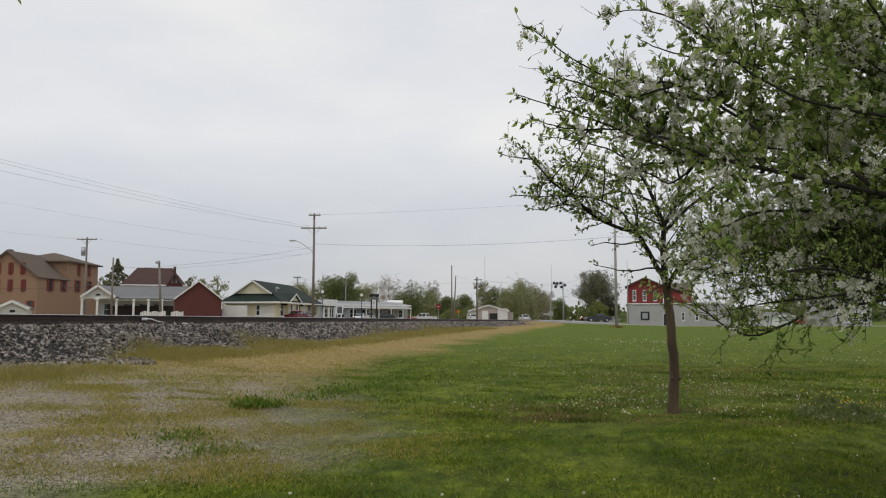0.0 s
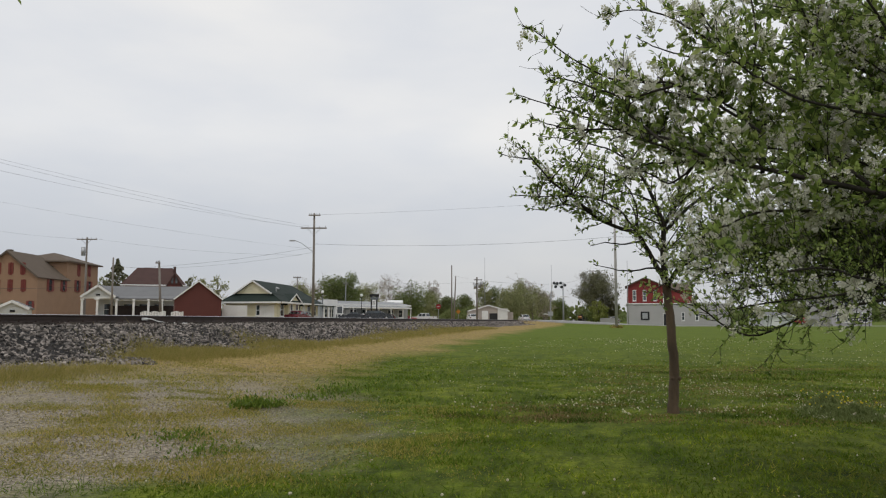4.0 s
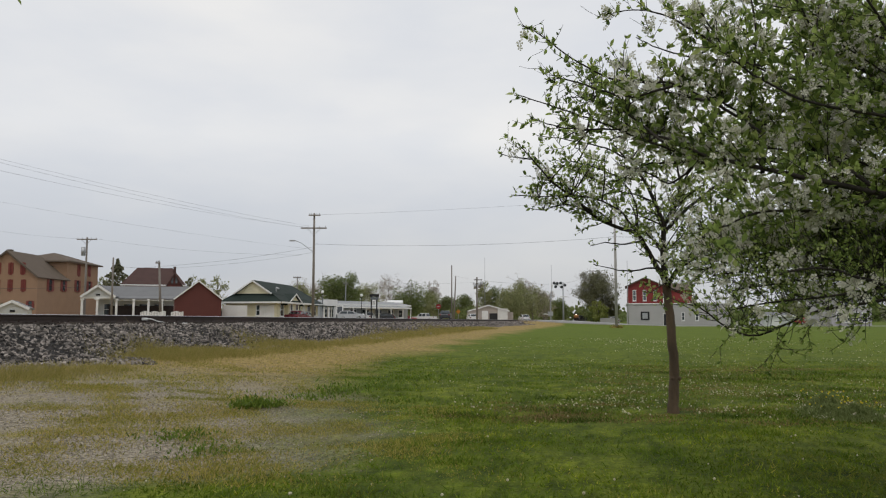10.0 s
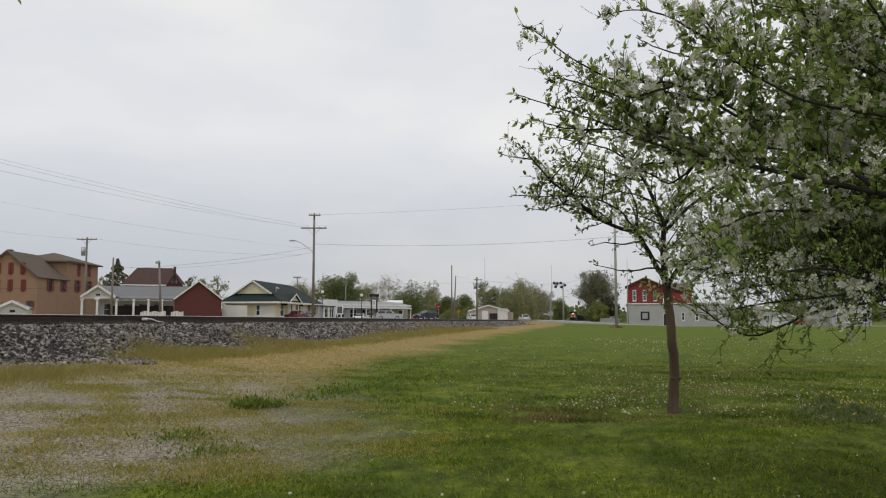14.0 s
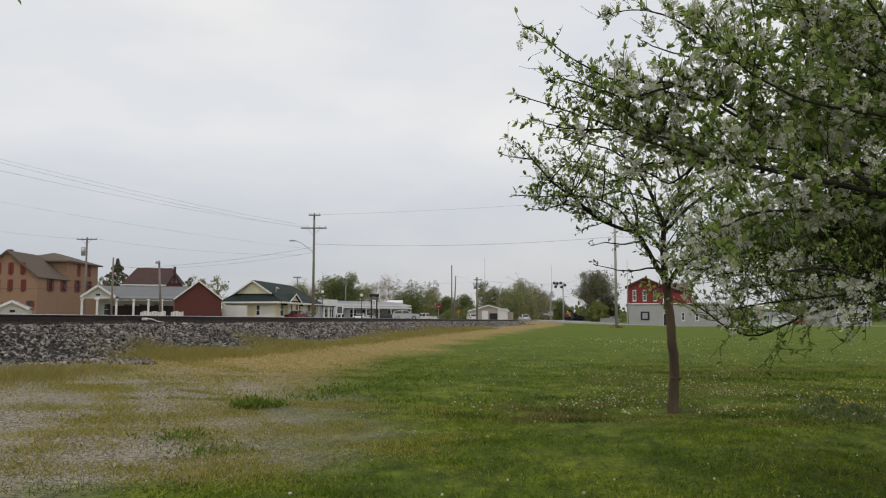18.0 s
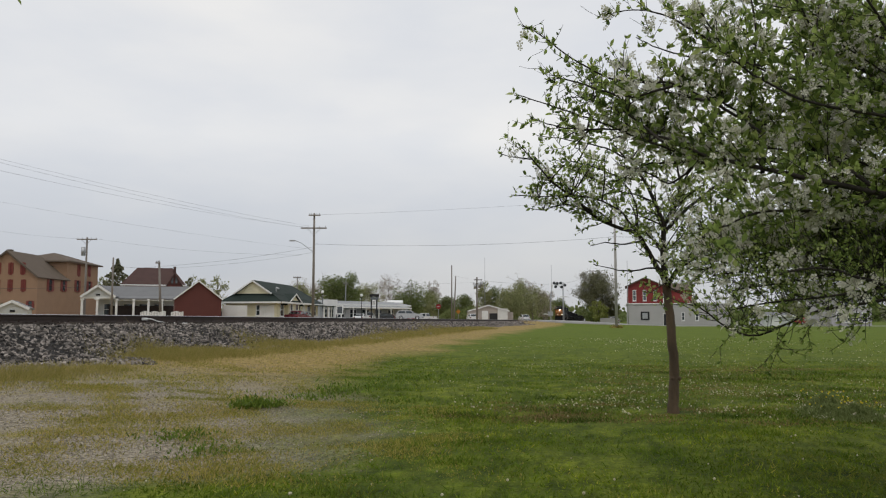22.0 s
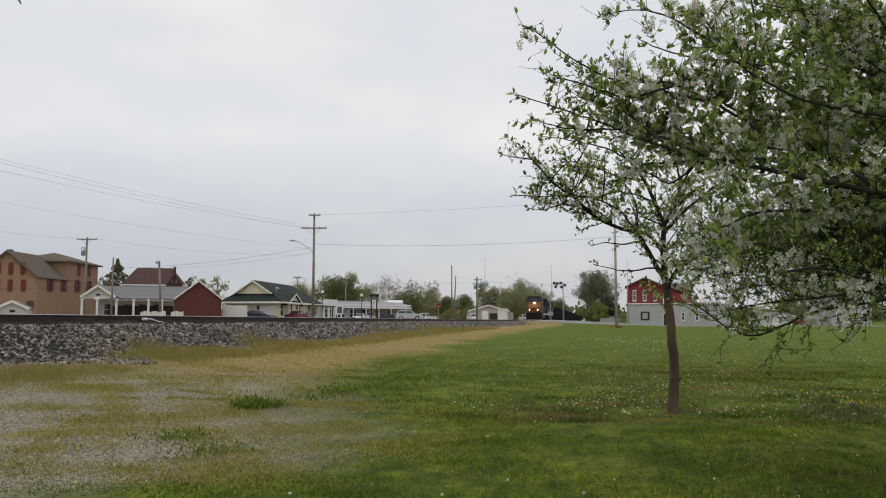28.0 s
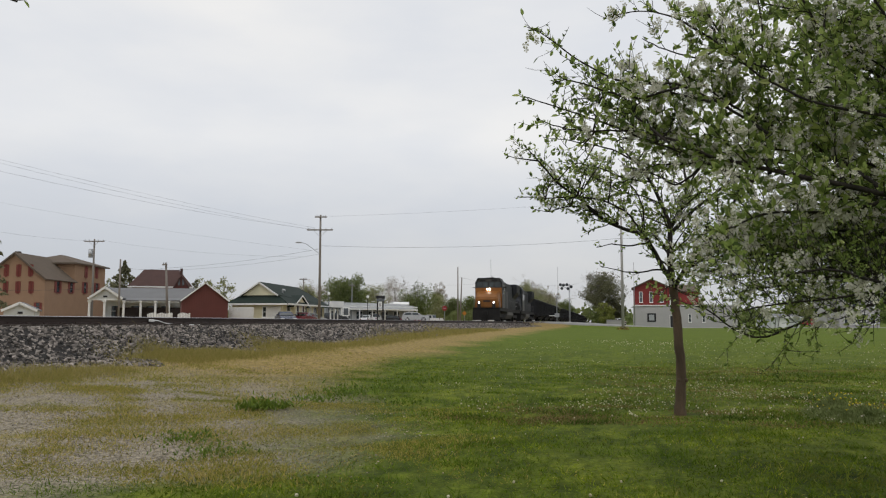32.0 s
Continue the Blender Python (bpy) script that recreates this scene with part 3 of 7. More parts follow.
def blades(X, Y, length, width, lean, r, Z=None):
    k = len(X)
    d = np.stack([r.normal(0, lean, k), r.normal(0, lean, k), np.ones(k)], 1)
    t = frames_from(d, r)
    s = np.stack([width, length, length], 1)
    return scatter(blade_v, blade_f, np.stack([X, Y, (ground_z(X, Y) if Z is None else Z) - 0.004], 1), t, s)


def sward(name, keep, material, count, label, size, seed, near_share=0.6):
    r = np.random.default_rng(seed)
    vs, fs, b = [], [], 0
    for k, y0, y1, x0, x1, scale in ((int(count * near_share), 3.2, 10, -8, 7, 1.0), (int(count * (1 - near_share) * 0.6), 10, 22, -9.6, 14, 1.5), (int(count * (1 - near_share) * 0.16), 22, 45, -9.8, 34, 2.3)):
        X, Y = r.uniform(x0, x1, k), r.uniform(y0, y1, k)
        ok = keep(X, Y, r)
        X, Y = X[ok], Y[ok]
        tall = size * (0.6 + 0.8 * r.random(len(X))) * scale ** 0.4
        clump = (0.70 if y0 < 10 else 0.85) + (0.55 if y0 < 10 else 0.2) * np.sin(X * 2.1 + 1.7 * np.sin(Y * 1.3)) * np.sin(Y * 1.7 + np.sin(X * 0.9))
        v, f = blades(X, Y, tall * clump, 0.0068 * scale * (0.7 + 0.8 * r.random(len(X))), 0.85, r)
        vs.append(v)
        fs.append(f + b)
        b += len(v)
    return tagged(new(name, arrays_mesh(name, np.concatenate(vs), np.concatenate(fs), material)), label, "grass", kind="stuff")


sward("lawn_grass", lambda X, Y, r: r.random(len(X)) < lawn_share(X, Y, r), M_GRASS, 190000, "short green lawn grass growing on the ground", 0.036, 11)
sward("dry_grass", lambda X, Y, r: (r.random(len(X)) > lawn_share(X, Y, r)) & ((verge_growth(X, Y, r) > -0.1) | (Y > 12.5) | (r.random(len(X)) < 0.6)), M_DRY, 190000, "sparse straw-coloured grass on the gravelly verge", 0.026, 12)
sward("verge_tufts", lambda X, Y, r: (r.random(len(X)) > lawn_share(X, Y, r)) & (verge_growth(X, Y, r) > -0.15) & (r.random(len(X)) < smooth01((13.5 - Y) / 3) + 0.4), M_VERGE, 420000, "tufts of yellow-green grass in the dry verge", 0.042, 13)
# coarse tufts that the mower left standing
r = np.random.default_rng(15)
X, Y, H = [], [], []
for _ in range(380):
    cy = 4.5 + 15 * r.random() ** 1.3
    cx = r.uniform(-7.0, 6.5) + (cy - 10) * 0.12
    k = r.integers(60, 150)
    w = r.uniform(0.05, 0.16)
    X.append(r.normal(cx, w * 1.8, k))
    Y.append(r.normal(cy, w, k))
    H.append(r.uniform(0.03, 0.075) * r.uniform(0.5, 1.2, k))
X, Y, H = np.concatenate(X), np.concatenate(Y), np.concatenate(H)
ok = lawn_share(X, Y, r) > 0.28
v, f = blades(X[ok], Y[ok], H[ok], r.uniform(0.004, 0.008, ok.sum()), 0.9, r)
tagged(new("grass_tufts", arrays_mesh("grass_tufts", v, f, M_TUFT)), "coarse darker grass tufts standing in the lawn", "grass", kind="stuff")
# dead thatch and dark tussocks among the clover
for name, material, lab, k0, hh, seed in (("dead_thatch", leafy("dead_thatch", [(0.0, (0.14, 0.10, 0.045)), (0.6, (0.26, 0.18, 0.085)), (1.0, (0.38, 0.29, 0.15))], 0.25, 0.8, gloss=0.04), "brown dead thatch showing between the clover", 120, 0.045, 16),
                                          ("dark_tussocks", leafy("dark_tussock", [(0.0, (0.035, 0.07, 0.010)), (1.0, (0.09, 0.14, 0.02))], 0.2, 0.7, gloss=0.04), "dark green tussocks between the clover", 60, 0.07, 17)):
    r = np.random.default_rng(seed)
    X, Y, H = [], [], []
    for _ in range(k0):
        cy = 8.6 + 11.0 * r.random() ** 1.6
        cx = r.uniform(-1.6, 4.6) + (cy - 10) * 0.25
        k = r.integers(100, 240)
        w = r.uniform(0.08, 0.24) * (cy / 10)
        X.append(r.normal(cx, w * 1.7, k))
        Y.append(r.normal(cy, w, k))
        H.append(hh * r.uniform(0.4, 1.2, k))
    X, Y, H = np.concatenate(X), np.concatenate(Y), np.concatenate(H)
    v, f = blades(X, Y, H, r.uniform(0.005, 0.010, len(X)), 1.0, r)
    tagged(new(name, arrays_mesh(name, v, f, material)), lab, "grass", kind="stuff")
# taller grass along the foot of the ballast, which climbs it in soft mounds
r = np.random.default_rng(14)
k = 80000
Y = 7 + 55 * r.random(k) ** 1.7
mound = sum(a * np.exp(-((Y - c) / w) ** 2) for c, w, a in ((9.6, 1.6, 0.35), (16.2, 1.3, 0.75), (22.3, 1.6, 0.7), (36, 6, 0.75), (50, 9, 1.0)))
heap = r.random(k) < 0.3
Y = np.where(heap, r.choice((16.0, 16.6, 22.3), k) + r.normal(0, 0.75, k), Y)
mound = np.where(heap, 0.72, mound)
X = -8.25 - 1.9 * mound * r.random(k) + r.normal(0, 0.42, k) + 0.35 * smooth01((13 - Y) / 3)
ok = (np.sin(Y * 1.7) * np.sin(X * 2.3 + Y) + r.normal(0, 0.5, k) > -0.5) & (r.random(k) > np.exp(-((Y - 13.2) / 0.9) ** 4))
X, Y = X[ok], Y[ok]
Z = np.maximum(ground_z(X, Y), 0.93 - (X - TRACK_X - 1.6) * 0.93 / 2.1)
v, f = blades(X, Y, r.uniform(0.05, 0.20, len(X)) * (1 + 0.5 * mound[ok]), r.uniform(0.004, 0.009, len(X)) * np.maximum(1, Y / 16), 0.75, r, Z)
tagged(new("verge_grass", arrays_mesh("verge_grass", v, f, leafy("verge_grass", [(0.0, (0.235, 0.225, 0.058)), (0.6, (0.34, 0.295, 0.092)), (1.0, (0.47, 0.37, 0.15))], 0.5, 0.8, gloss=0.04))), "taller rough grass at the foot of the ballast", "grass", kind="stuff")
# low olive tussocks scattered over the dry verge
X, Y, H = [], [], []
for _ in range(300):
    cy = 4.4 + 10 * r.random() ** 1.5
    cx = r.uniform(-8.6, -2.2)
    k = r.integers(100, 300)
    w = r.uniform(0.08, 0.34)
    X.append(r.normal(cx, w * 1.5, k))
    Y.append(r.normal(cy, w * 0.8, k))
    H.append(r.uniform(0.022, 0.06) * r.uniform(0.5, 1.2, k))
X, Y, H = np.concatenate(X), np.concatenate(Y), np.concatenate(H)
ok = (lawn_share(X, Y, r) < 0.7) & (verge_growth(X, Y, r) > -0.2)
v, f = blades(X[ok], Y[ok], H[ok], r.uniform(0.004, 0.009, ok.sum()), 1.3, r)
tagged(new("verge_tussocks", arrays_mesh("verge_tussocks", v, f, leafy("olive_tussock", [(0.0, (0.15, 0.18, 0.03)), (0.5, (0.25, 0.26, 0.05)), (1.0, (0.37, 0.33, 0.10))], 0.5, 0.8, gloss=0.04))), "low olive tussocks on the gravelly verge", "grass", kind="stuff")
# loose stones on the bare patches
k = 34000
X, Y = r.uniform(-8.5, -0.5, k), r.uniform(3.5, 15, k)
ok = (lawn_share(X, Y, r) < 0.2) & (verge_growth(X, Y, r) + r.normal(0, 0.35, k) < 0.0)
X, Y = X[ok], Y[ok]
v, f = scatter(chip(60), chip_f, np.stack([X, Y, ground_z(X, Y) + 0.003], 1), turns_random(len(X), r), 0.004 + 0.014 * r.random(len(X)) ** 2.5)
tagged(new("gravel", arrays_mesh("gravel", v, f, M_PALE_GRAVEL)), "pale gravel scattered on the bare verge", "gravel", kind="stuff")

# white clover heads and dandelion clocks in drifts
ball = bmesh.new()
bmesh.ops.create_icosphere(ball, subdivisions=1, radius=1.0)
ball_v = np.array([v.co for v in ball.verts])
ball.verts.index_update()
ball_f = np.array([[v.index for v in fc.verts] for fc in ball.faces])
ball.free()
r = np.random.default_rng(21)
drifts = [(0.1, 10.7, 0.9, 1.1, 200), (1.2, 11.2, 0.8, 0.9, 170), (2.6, 10.6, 0.9, 1.0, 190), (3.6, 11.6, 0.8, 1.0, 130), (-0.9, 17, 0.9, 1.8, 120), (0.2, 18, 0.8, 1.5, 80), (4.0, 13.5, 1.4, 1.5, 170), (5.0, 17, 1.8, 2.2, 190), (1.2, 30, 2.4, 5.0, 220), (6, 32, 3.4, 6, 220), (0.8, 14.8, 1.1, 1.2, 110), (-1.8, 11.8, 0.5, 0.6, 40)]
X, Y = [r.uniform(-3.5, 16, 900)], [4.3 + 36 * r.random(900) ** 1.3]
for cx, cy, wx, wy, k in drifts:
    for _ in range(9):
        ax, ay, m = r.normal(cx, wx), r.normal(cy, wy), r.poisson(k / 6)
        X.append(r.normal(ax, 0.05 + 0.2 * wx, m))
        Y.append(r.normal(ay, 0.05 + 0.25 * wy, m))
X, Y = np.concatenate(X), np.concatenate(Y)
ok = (Y > 4.2) & (lawn_share(X, Y, r) > 0.6)
X, Y = X[ok], Y[ok]
hgt = r.uniform(0.03, 0.10, len(X))
heads = 0.003 + 0.0085 * r.random(len(X)) ** 2.5 + np.where(Y < 9.5, 0.004 * r.random(len(X)), 0)
v, f = scatter(ball_v, ball_f, np.stack([X, Y, ground_z(X, Y) + hgt], 1), turns_random(len(X), r), heads * np.maximum(1, Y / 17))
tagged(new("clover_heads", arrays_mesh("clover_heads", v, f, M_CLOVER)), "white clover heads and dandelion clocks standing in the lawn", "flowers", kind="stuff")
v, f = blades(X, Y, hgt / 0.95, np.full(len(X), 0.003), 0.02, r)
tagged(new("clover_stalks", arrays_mesh("clover_stalks", v, f, M_WEED)), "thin green stalks under the clover heads", "stalks", kind="stuff")


def weed_clump(x, y, spread, k, tall, seed, flowers=0, wide=9.0):
    r = np.random.default_rng(seed)
    z = float(ground_z(x, y))
    w = thing("weed_clump", pose(x, y, z), "leafy green weeds standing above the lawn" + (" with small yellow flowers" if flowers else ""), "weeds", "weeds on the lawn")
    small = 0.42 if flowers else 1.0
    k = k * 2 if flowers else k
    X, Y = r.normal(0, spread, k), r.normal(0, spread, k)
    lift = tall * np.exp(-(X ** 2 + Y ** 2) / (2 * spread ** 2)) * r.random(k) if flowers else np.abs(r.normal(0, tall * 0.4, k))
    d = np.stack([r.normal(0, 0.6, k), r.normal(0, 0.6, k), np.ones(k)], 1)
    v, f = scatter(blade_v * np.array((wide, 1, 1)), blade_f, np.stack([X, Y, lift], 1), frames_from(d, r), np.stack([r.uniform(0.002, 0.005, k), r.uniform(0.3, 0.8, k) * tall * small, r.uniform(0.3, 0.8, k) * tall * small], 1))
    tagged(part("foliage", arrays_mesh("foliage", v, f, M_HERB if flowers else M_WEED), M_WEED, w), kind="stuff")
    if flowers:
        p = np.stack([r.normal(0, spread, flowers), r.normal(0, spread, flowers), tall * r.uniform(0.7, 1.25, flowers)], 1)
        v, f = scatter(ball_v, ball_f, p, turns_random(flowers, r), r.uniform(0.007, 0.012, flowers))
        tagged(part("yellow_bloom", arrays_mesh("yellow_bloom", v, f, M_YELLOW), M_YELLOW, w, "small yellow flowers"), kind="stuff")


weed_clump(-4.0, 8.9, 0.13, 260, 0.12, 1, wide=7.0)
weed_clump(-3.85, 9.15, 0.12, 200, 0.10, 2, wide=7.0)
weed_clump(-3.75, 10.2, 0.24, 170, 0.08, 3, wide=7.0)
weed_clump(-3.65, 11.2, 0.26, 260, 0.12, 4, wide=7.0)
weed_clump(-3.2, 12.2, 0.30, 200, 0.10, 5, wide=7.0)
weed_clump(-3.7, 6.7, 0.17, 200, 0.07, 6, wide=5.0)
weed_clump(-3.1, 6.1, 0.18, 180, 0.06, 10, wide=5.0)
weed_clump(-2.9, 14.0, 0.34, 200, 0.10, 11, wide=7.0)
weed_clump(-2.6, 10.6, 0.22, 160, 0.08, 12, wide=6.0)
weed_clump(-1.6, 10.9, 0.30, 180, 0.07, 13, wide=6.0)
weed_clump(2.50, 9.75, 0.14, 1500, 0.19, 7, 24, 4.0)
weed_clump(2.72, 9.3, 0.14, 1400, 0.17, 8, 14, 4.0)
weed_clump(2.42, 9.35, 0.13, 1100, 0.14, 9, 6, 4.0)

# ---- the crabapple trees ----
leaf_v = np.array([(0, 0, 0), (0, 1.0, -0.10), (-0.23, 0.28, 0.07), (-0.22, 0.62, 0.05), (0.23, 0.28, 0.07), (0.22, 0.62, 0.05)])
leaf_f = np.array([(0, 1, 3), (0, 3, 2), (0, 5, 1), (0, 4, 5)])
pv, pf = [], []
for i in range(5):
    a = i * 2 * math.pi / 5
    for rad, da, z in ((0.03, 0, 0), (0.50, -0.45, 0.15), (0.62, 0.0, 0.20), (0.50, 0.45, 0.15)):
        pv.append((rad * math.cos(a + da), rad * math.sin(a + da), z))
    pf += [(4 * i, 4 * i + 1, 4 * i + 2), (4 * i, 4 * i + 2, 4 * i + 3)]
flower_v, flower_f = np.array(pv), np.array(pf)


def smooth_line(pts, step, r, wobble):
    """Points along a bent line, evenly spaced, with a little wander."""
    pts = np.array(pts, float)
    seg = np.linalg.norm(np.diff(pts, axis=0), axis=1)
    s = np.concatenate([[0], np.cumsum(seg)])
    k = max(3, int(s[-1] / step) + 1)
    q = np.stack([np.interp(np.linspace(0, s[-1], k), s, pts[:, i]) for i in range(3)], 1)
    for _ in range(2):
        q[1:-1] = (q[:-2] + 2 * q[1:-1] + q[2:]) / 4
    w = np.cumsum(r.normal(0, wobble, q.shape), axis=0)
    w -= np.linspace(0, 1, k)[:, None] * w[-1]
    return q + w, s[-1]


def tubes(lines, sides=6):
    """Tapered tubes along lines: (points, radii)."""
    vs, fs, b = [], [], 0
    for q, rad in lines:
        k = len(q)
        t = np.gradient(q, axis=0)
        t /= np.maximum(1e-9, np.linalg.norm(t, axis=1, keepdims=True))
        h = np.array((0.31, 0.74, 0.2))
        u = np.cross(t, h)
        u /= np.maximum(1e-9, np.linalg.norm(u, axis=1, keepdims=True))
        w = np.cross(t, u)
        a = np.arange(sides) * 2 * math.pi / sides
        ring = q[:, None] + rad[:, None, None] * (np.cos(a)[None, :, None] * u[:, None] + np.sin(a)[None, :, None] * w[:, None])
        vs.append(ring.reshape(-1, 3))
        i = np.arange(k * sides).reshape(k, sides) + b
        j = np.roll(i, -1, axis=1)
        fs.append(np.stack([i[:-1], j[:-1], j[1:], i[1:]], -1).reshape(-1, 4))
        b += k * sides
    return np.concatenate(vs), np.concatenate(fs)


def fruit_tree(label, x, d, limbs, seed, trunk_r, limb_r, twig_gap, leaf_len, leaf_gap, bloom, single, sub_gap, clump=3.0, bare=(), thick={}, sparse={}, big={}):
    """A crabapple from its limbs, given in town axes as x, d and height."""
    r = np.random.default_rng(seed)
    wx, wy = town(x, d)
    gz = float(ground_z(wx, wy))
    tree = thing("crabapple_tree", town_pose(x, d, gz), label, "tree", "crabapple trees")
    origin = np.array((x, d, gz))
    thin, leaves, dirs, blossoms, grown = [], [], [], [], []
    for name, pts in limbs.items():
        pts = np.array(pts, float)
        q, length = smooth_line(pts - origin, 0.06, r, 0.004)
        k = len(q)
        u = np.linspace(0, 1, k)
        if name == "trunk":
            rad = trunk_r * (1.0 - 0.22 * u) * (1 + 0.25 * np.exp(-u * 14)) * (1 + 0.03 * np.sin(u * 40))
            v, f = tubes([(q, rad)], 14)
            part("trunk", arrays_mesh("trunk", v, f, M_BARK, True), M_BARK, tree, "grey-brown bark trunk")
            kn = bmesh.new()
            for z0, sx in ((0.42, 1.0), (0.38, -0.6)):
                i = int(np.argmin(np.abs(q[:, 2] - z0)))
                bmesh.ops.create_icosphere(kn, subdivisions=2, radius=trunk_r * 0.45, matrix=Matrix.Translation(q[i] + np.array((sx * rad[i] * 0.8, -rad[i] * 0.5, 0))))
            part("knot", kn, M_BARK, tree, "swollen bark knot", True)
            continue
        r0 = limb_r * (0.55 + 0.45 * min(1.0, length / 2.0))
        family = name.rstrip("0123456789")
        r0 *= thick.get(name, thick.get(family, 1.0))
        few = sparse.get(name, sparse.get(family, 1.0))
        scale = big.get(name, big.get(family, 1.0))
        rad = r0 * (1 - 0.86 * u) + 0.0022
        v, f = tubes([(q, rad)], 8)
        part("limb", arrays_mesh("limb", v, f, M_TWIG_SHADED, True), M_TWIG_SHADED, tree)
        full = name not in bare
        # twigs, twigs on twigs, and leaves in clumps
        todo = []
        pos = 0.16 * length if full else 0.45 * length
        while pos < length:
            i = min(k - 2, int(pos / length * (k - 1)))
            along = q[min(k - 1, i + 1)] - q[i]
            along /= np.linalg.norm(along)
            side = np.cross(along, r.normal(size=3))
            side /= np.linalg.norm(side)
            way = 0.55 * along + 0.75 * side + np.array((0, 0, 0.28))
            todo.append((q[i], way / np.linalg.norm(way), r.uniform(0.20, 0.62) * (1.1 - 0.5 * u[i]) * (0.5 if family in ("s", "a", "low") else 1.0), max(0.0025, rad[i] * 0.42), 0))
            pos += twig_gap * r.uniform(0.5, 1.5) / max(0.3, few) ** 0.6
        todo.append((q[-2], (q[-1] - q[-3]) / np.linalg.norm(q[-1] - q[-3]), 0.10, 0.003, 1))
        while todo:
            p0, way, ln, r1, level = todo.pop()
            n = max(3, int(ln / 0.085))
            bend = np.cumsum(r.normal(0, 0.12, (n, 3)), axis=0) + np.linspace(0, 0.30, n)[:, None] * np.array((0, 0, 1))
            w = way[None] + bend
            w /= np.linalg.norm(w, axis=1, keepdims=True)
            tq = p0 + np.concatenate([[np.zeros(3)], np.cumsum(w * (ln / n), axis=0)])
            thin.append((tq, np.linspace(r1, 0.0013, n + 1)))
            if level == 0:
                pos = r.uniform(0.05, sub_gap)
                while pos < ln:
                    i = min(n - 1, int(pos / ln * n))
                    s = np.cross(w[i], r.normal(size=3))
                    s /= np.linalg.norm(s)
                    wy2 = 0.6 * w[i] + 0.8 * s + np.array((0, 0, 0.2))
                    todo.append((tq[i], wy2 / np.linalg.norm(wy2), r.uniform(0.06, 0.22), 0.0024, 1))
                    pos += sub_gap * r.uniform(0.5, 1.6)
            pos = 0.25 * ln if level == 0 else 0.0
            while pos < ln:
                i = min(n - 1, int(pos / ln * n))
                c = tq[i] + (tq[i + 1] - tq[i]) * ((pos / ln * n) % 1)
                for _ in range(r.poisson(clump * min(1.0, few))):
                    s = np.cross(w[i], r.normal(size=3))
                    leaves.append(c)
                    grown.append(scale)
                    dirs.append(0.75 * w[i] + 0.9 * s / max(1e-6, np.linalg.norm(s)) + np.array((0, 0, r.normal(0.10, 0.35))))
                if r.random() < bloom(c + origin) * min(1.0, few):
                    for _ in range(r.integers(8, 18)):
                        blossoms.append(c + r.normal(0, 0.032, 3) + np.array((0, 0, 0.01)))
                pos += leaf_gap * r.uniform(0.5, 1.5)
    v, f = tubes(thin, 3)
    tagged(part("fine_branching", arrays_mesh("fine_branching", v, f, M_TWIG_SHADED), M_TWIG_SHADED, tree, "fine twigs coloured near-black for their shade"), kind="stuff")
    leaves, dirs = np.array(leaves), np.array(dirs)
    size = leaf_len * r.uniform(0.55, 1.25, len(leaves)) * np.array(grown)
    turn = frames_from(dirs, r)
    pick = np.zeros(len(leaves), bool)
    pick[r.choice(len(leaves), min(single, len(leaves)), replace=False)] = True
    v, f = scatter(leaf_v, leaf_f, leaves[~pick], turn[~pick], size[~pick])
    tagged(part("foliage", arrays_mesh("foliage", v, f, M_LEAF), M_LEAF, tree, "fresh green pointed leaves"), kind="stuff")
    one = arrays_mesh("leaf", leaf_v * leaf_len, leaf_f, M_LEAF1)
    for p, t, s in zip(leaves[pick], turn[pick], size[pick] / leaf_len):
        ob = new("leaf", one)
        ob.parent = tree
        ob.matrix_basis = Matrix.Translation(p) @ Matrix(t * s).to_4x4()
    if blossoms:
        b = np.array(blossoms)
        v, f = scatter(flower_v, flower_f, b, frames_from(r.normal(size=b.shape), r), r.uniform(0.029, 0.042, len(b)))
        tagged(part("blossom", arrays_mesh("blossom", v, f, M_PETAL), M_PETAL, tree, "clusters of white five-petalled blossom"), kind="stuff")
    return tree


YOUNG = {}
YOUNG["trunk"] = [(2.59, 9.15, -0.02), (2.6, 9.15, 0.59), (2.59, 9.15, 1.23), (2.56, 9.15, 1.46)]
YOUNG["leader"] = [(2.56, 9.15, 1.44), (2.53, 9.15, 1.81), (2.57, 9.2, 2.15), (2.47, 9.2, 2.41), (2.36, 9.25, 2.68), (2.21, 9.3, 2.93), (2.01, 9.3, 3.13)]
YOUNG["left"] = [(2.55, 9.15, 1.48), (2.51, 9.15, 1.57), (2.36, 9.1, 1.81), (2.2, 9.05, 2.08), (1.91, 9.0, 2.16), (1.67, 8.95, 2.28), (1.47, 8.9, 2.46), (1.2, 8.8, 2.62), (0.99, 8.7, 2.83), (0.83, 8.6, 2.96)]
YOUNG["right"] = [(2.57, 9.15, 1.44), (2.74, 9.2, 1.69), (2.91, 9.2, 1.88), (3.15, 9.25, 2.15), (3.36, 9.3, 2.49), (3.5, 9.3, 2.83), (3.6, 9.3, 3.4)]
YOUNG["mid"] = [(2.57, 9.2, 2.15), (2.71, 9.3, 2.36), (2.83, 9.4, 2.64), (2.8, 9.5, 3.0), (2.74, 9.6, 3.38)]
YOUNG["a2"] = [(2.2, 9.05, 2.08), (2.02, 8.95, 2.28), (1.79, 8.9, 2.4), (1.42, 8.8, 2.45), (1.06, 8.7, 2.4), (0.74, 8.6, 2.41)]
YOUNG["a3"] = [(1.67, 8.95, 2.28), (1.37, 8.9, 2.37), (1.11, 8.85, 2.28), (0.95, 8.8, 2.3)]
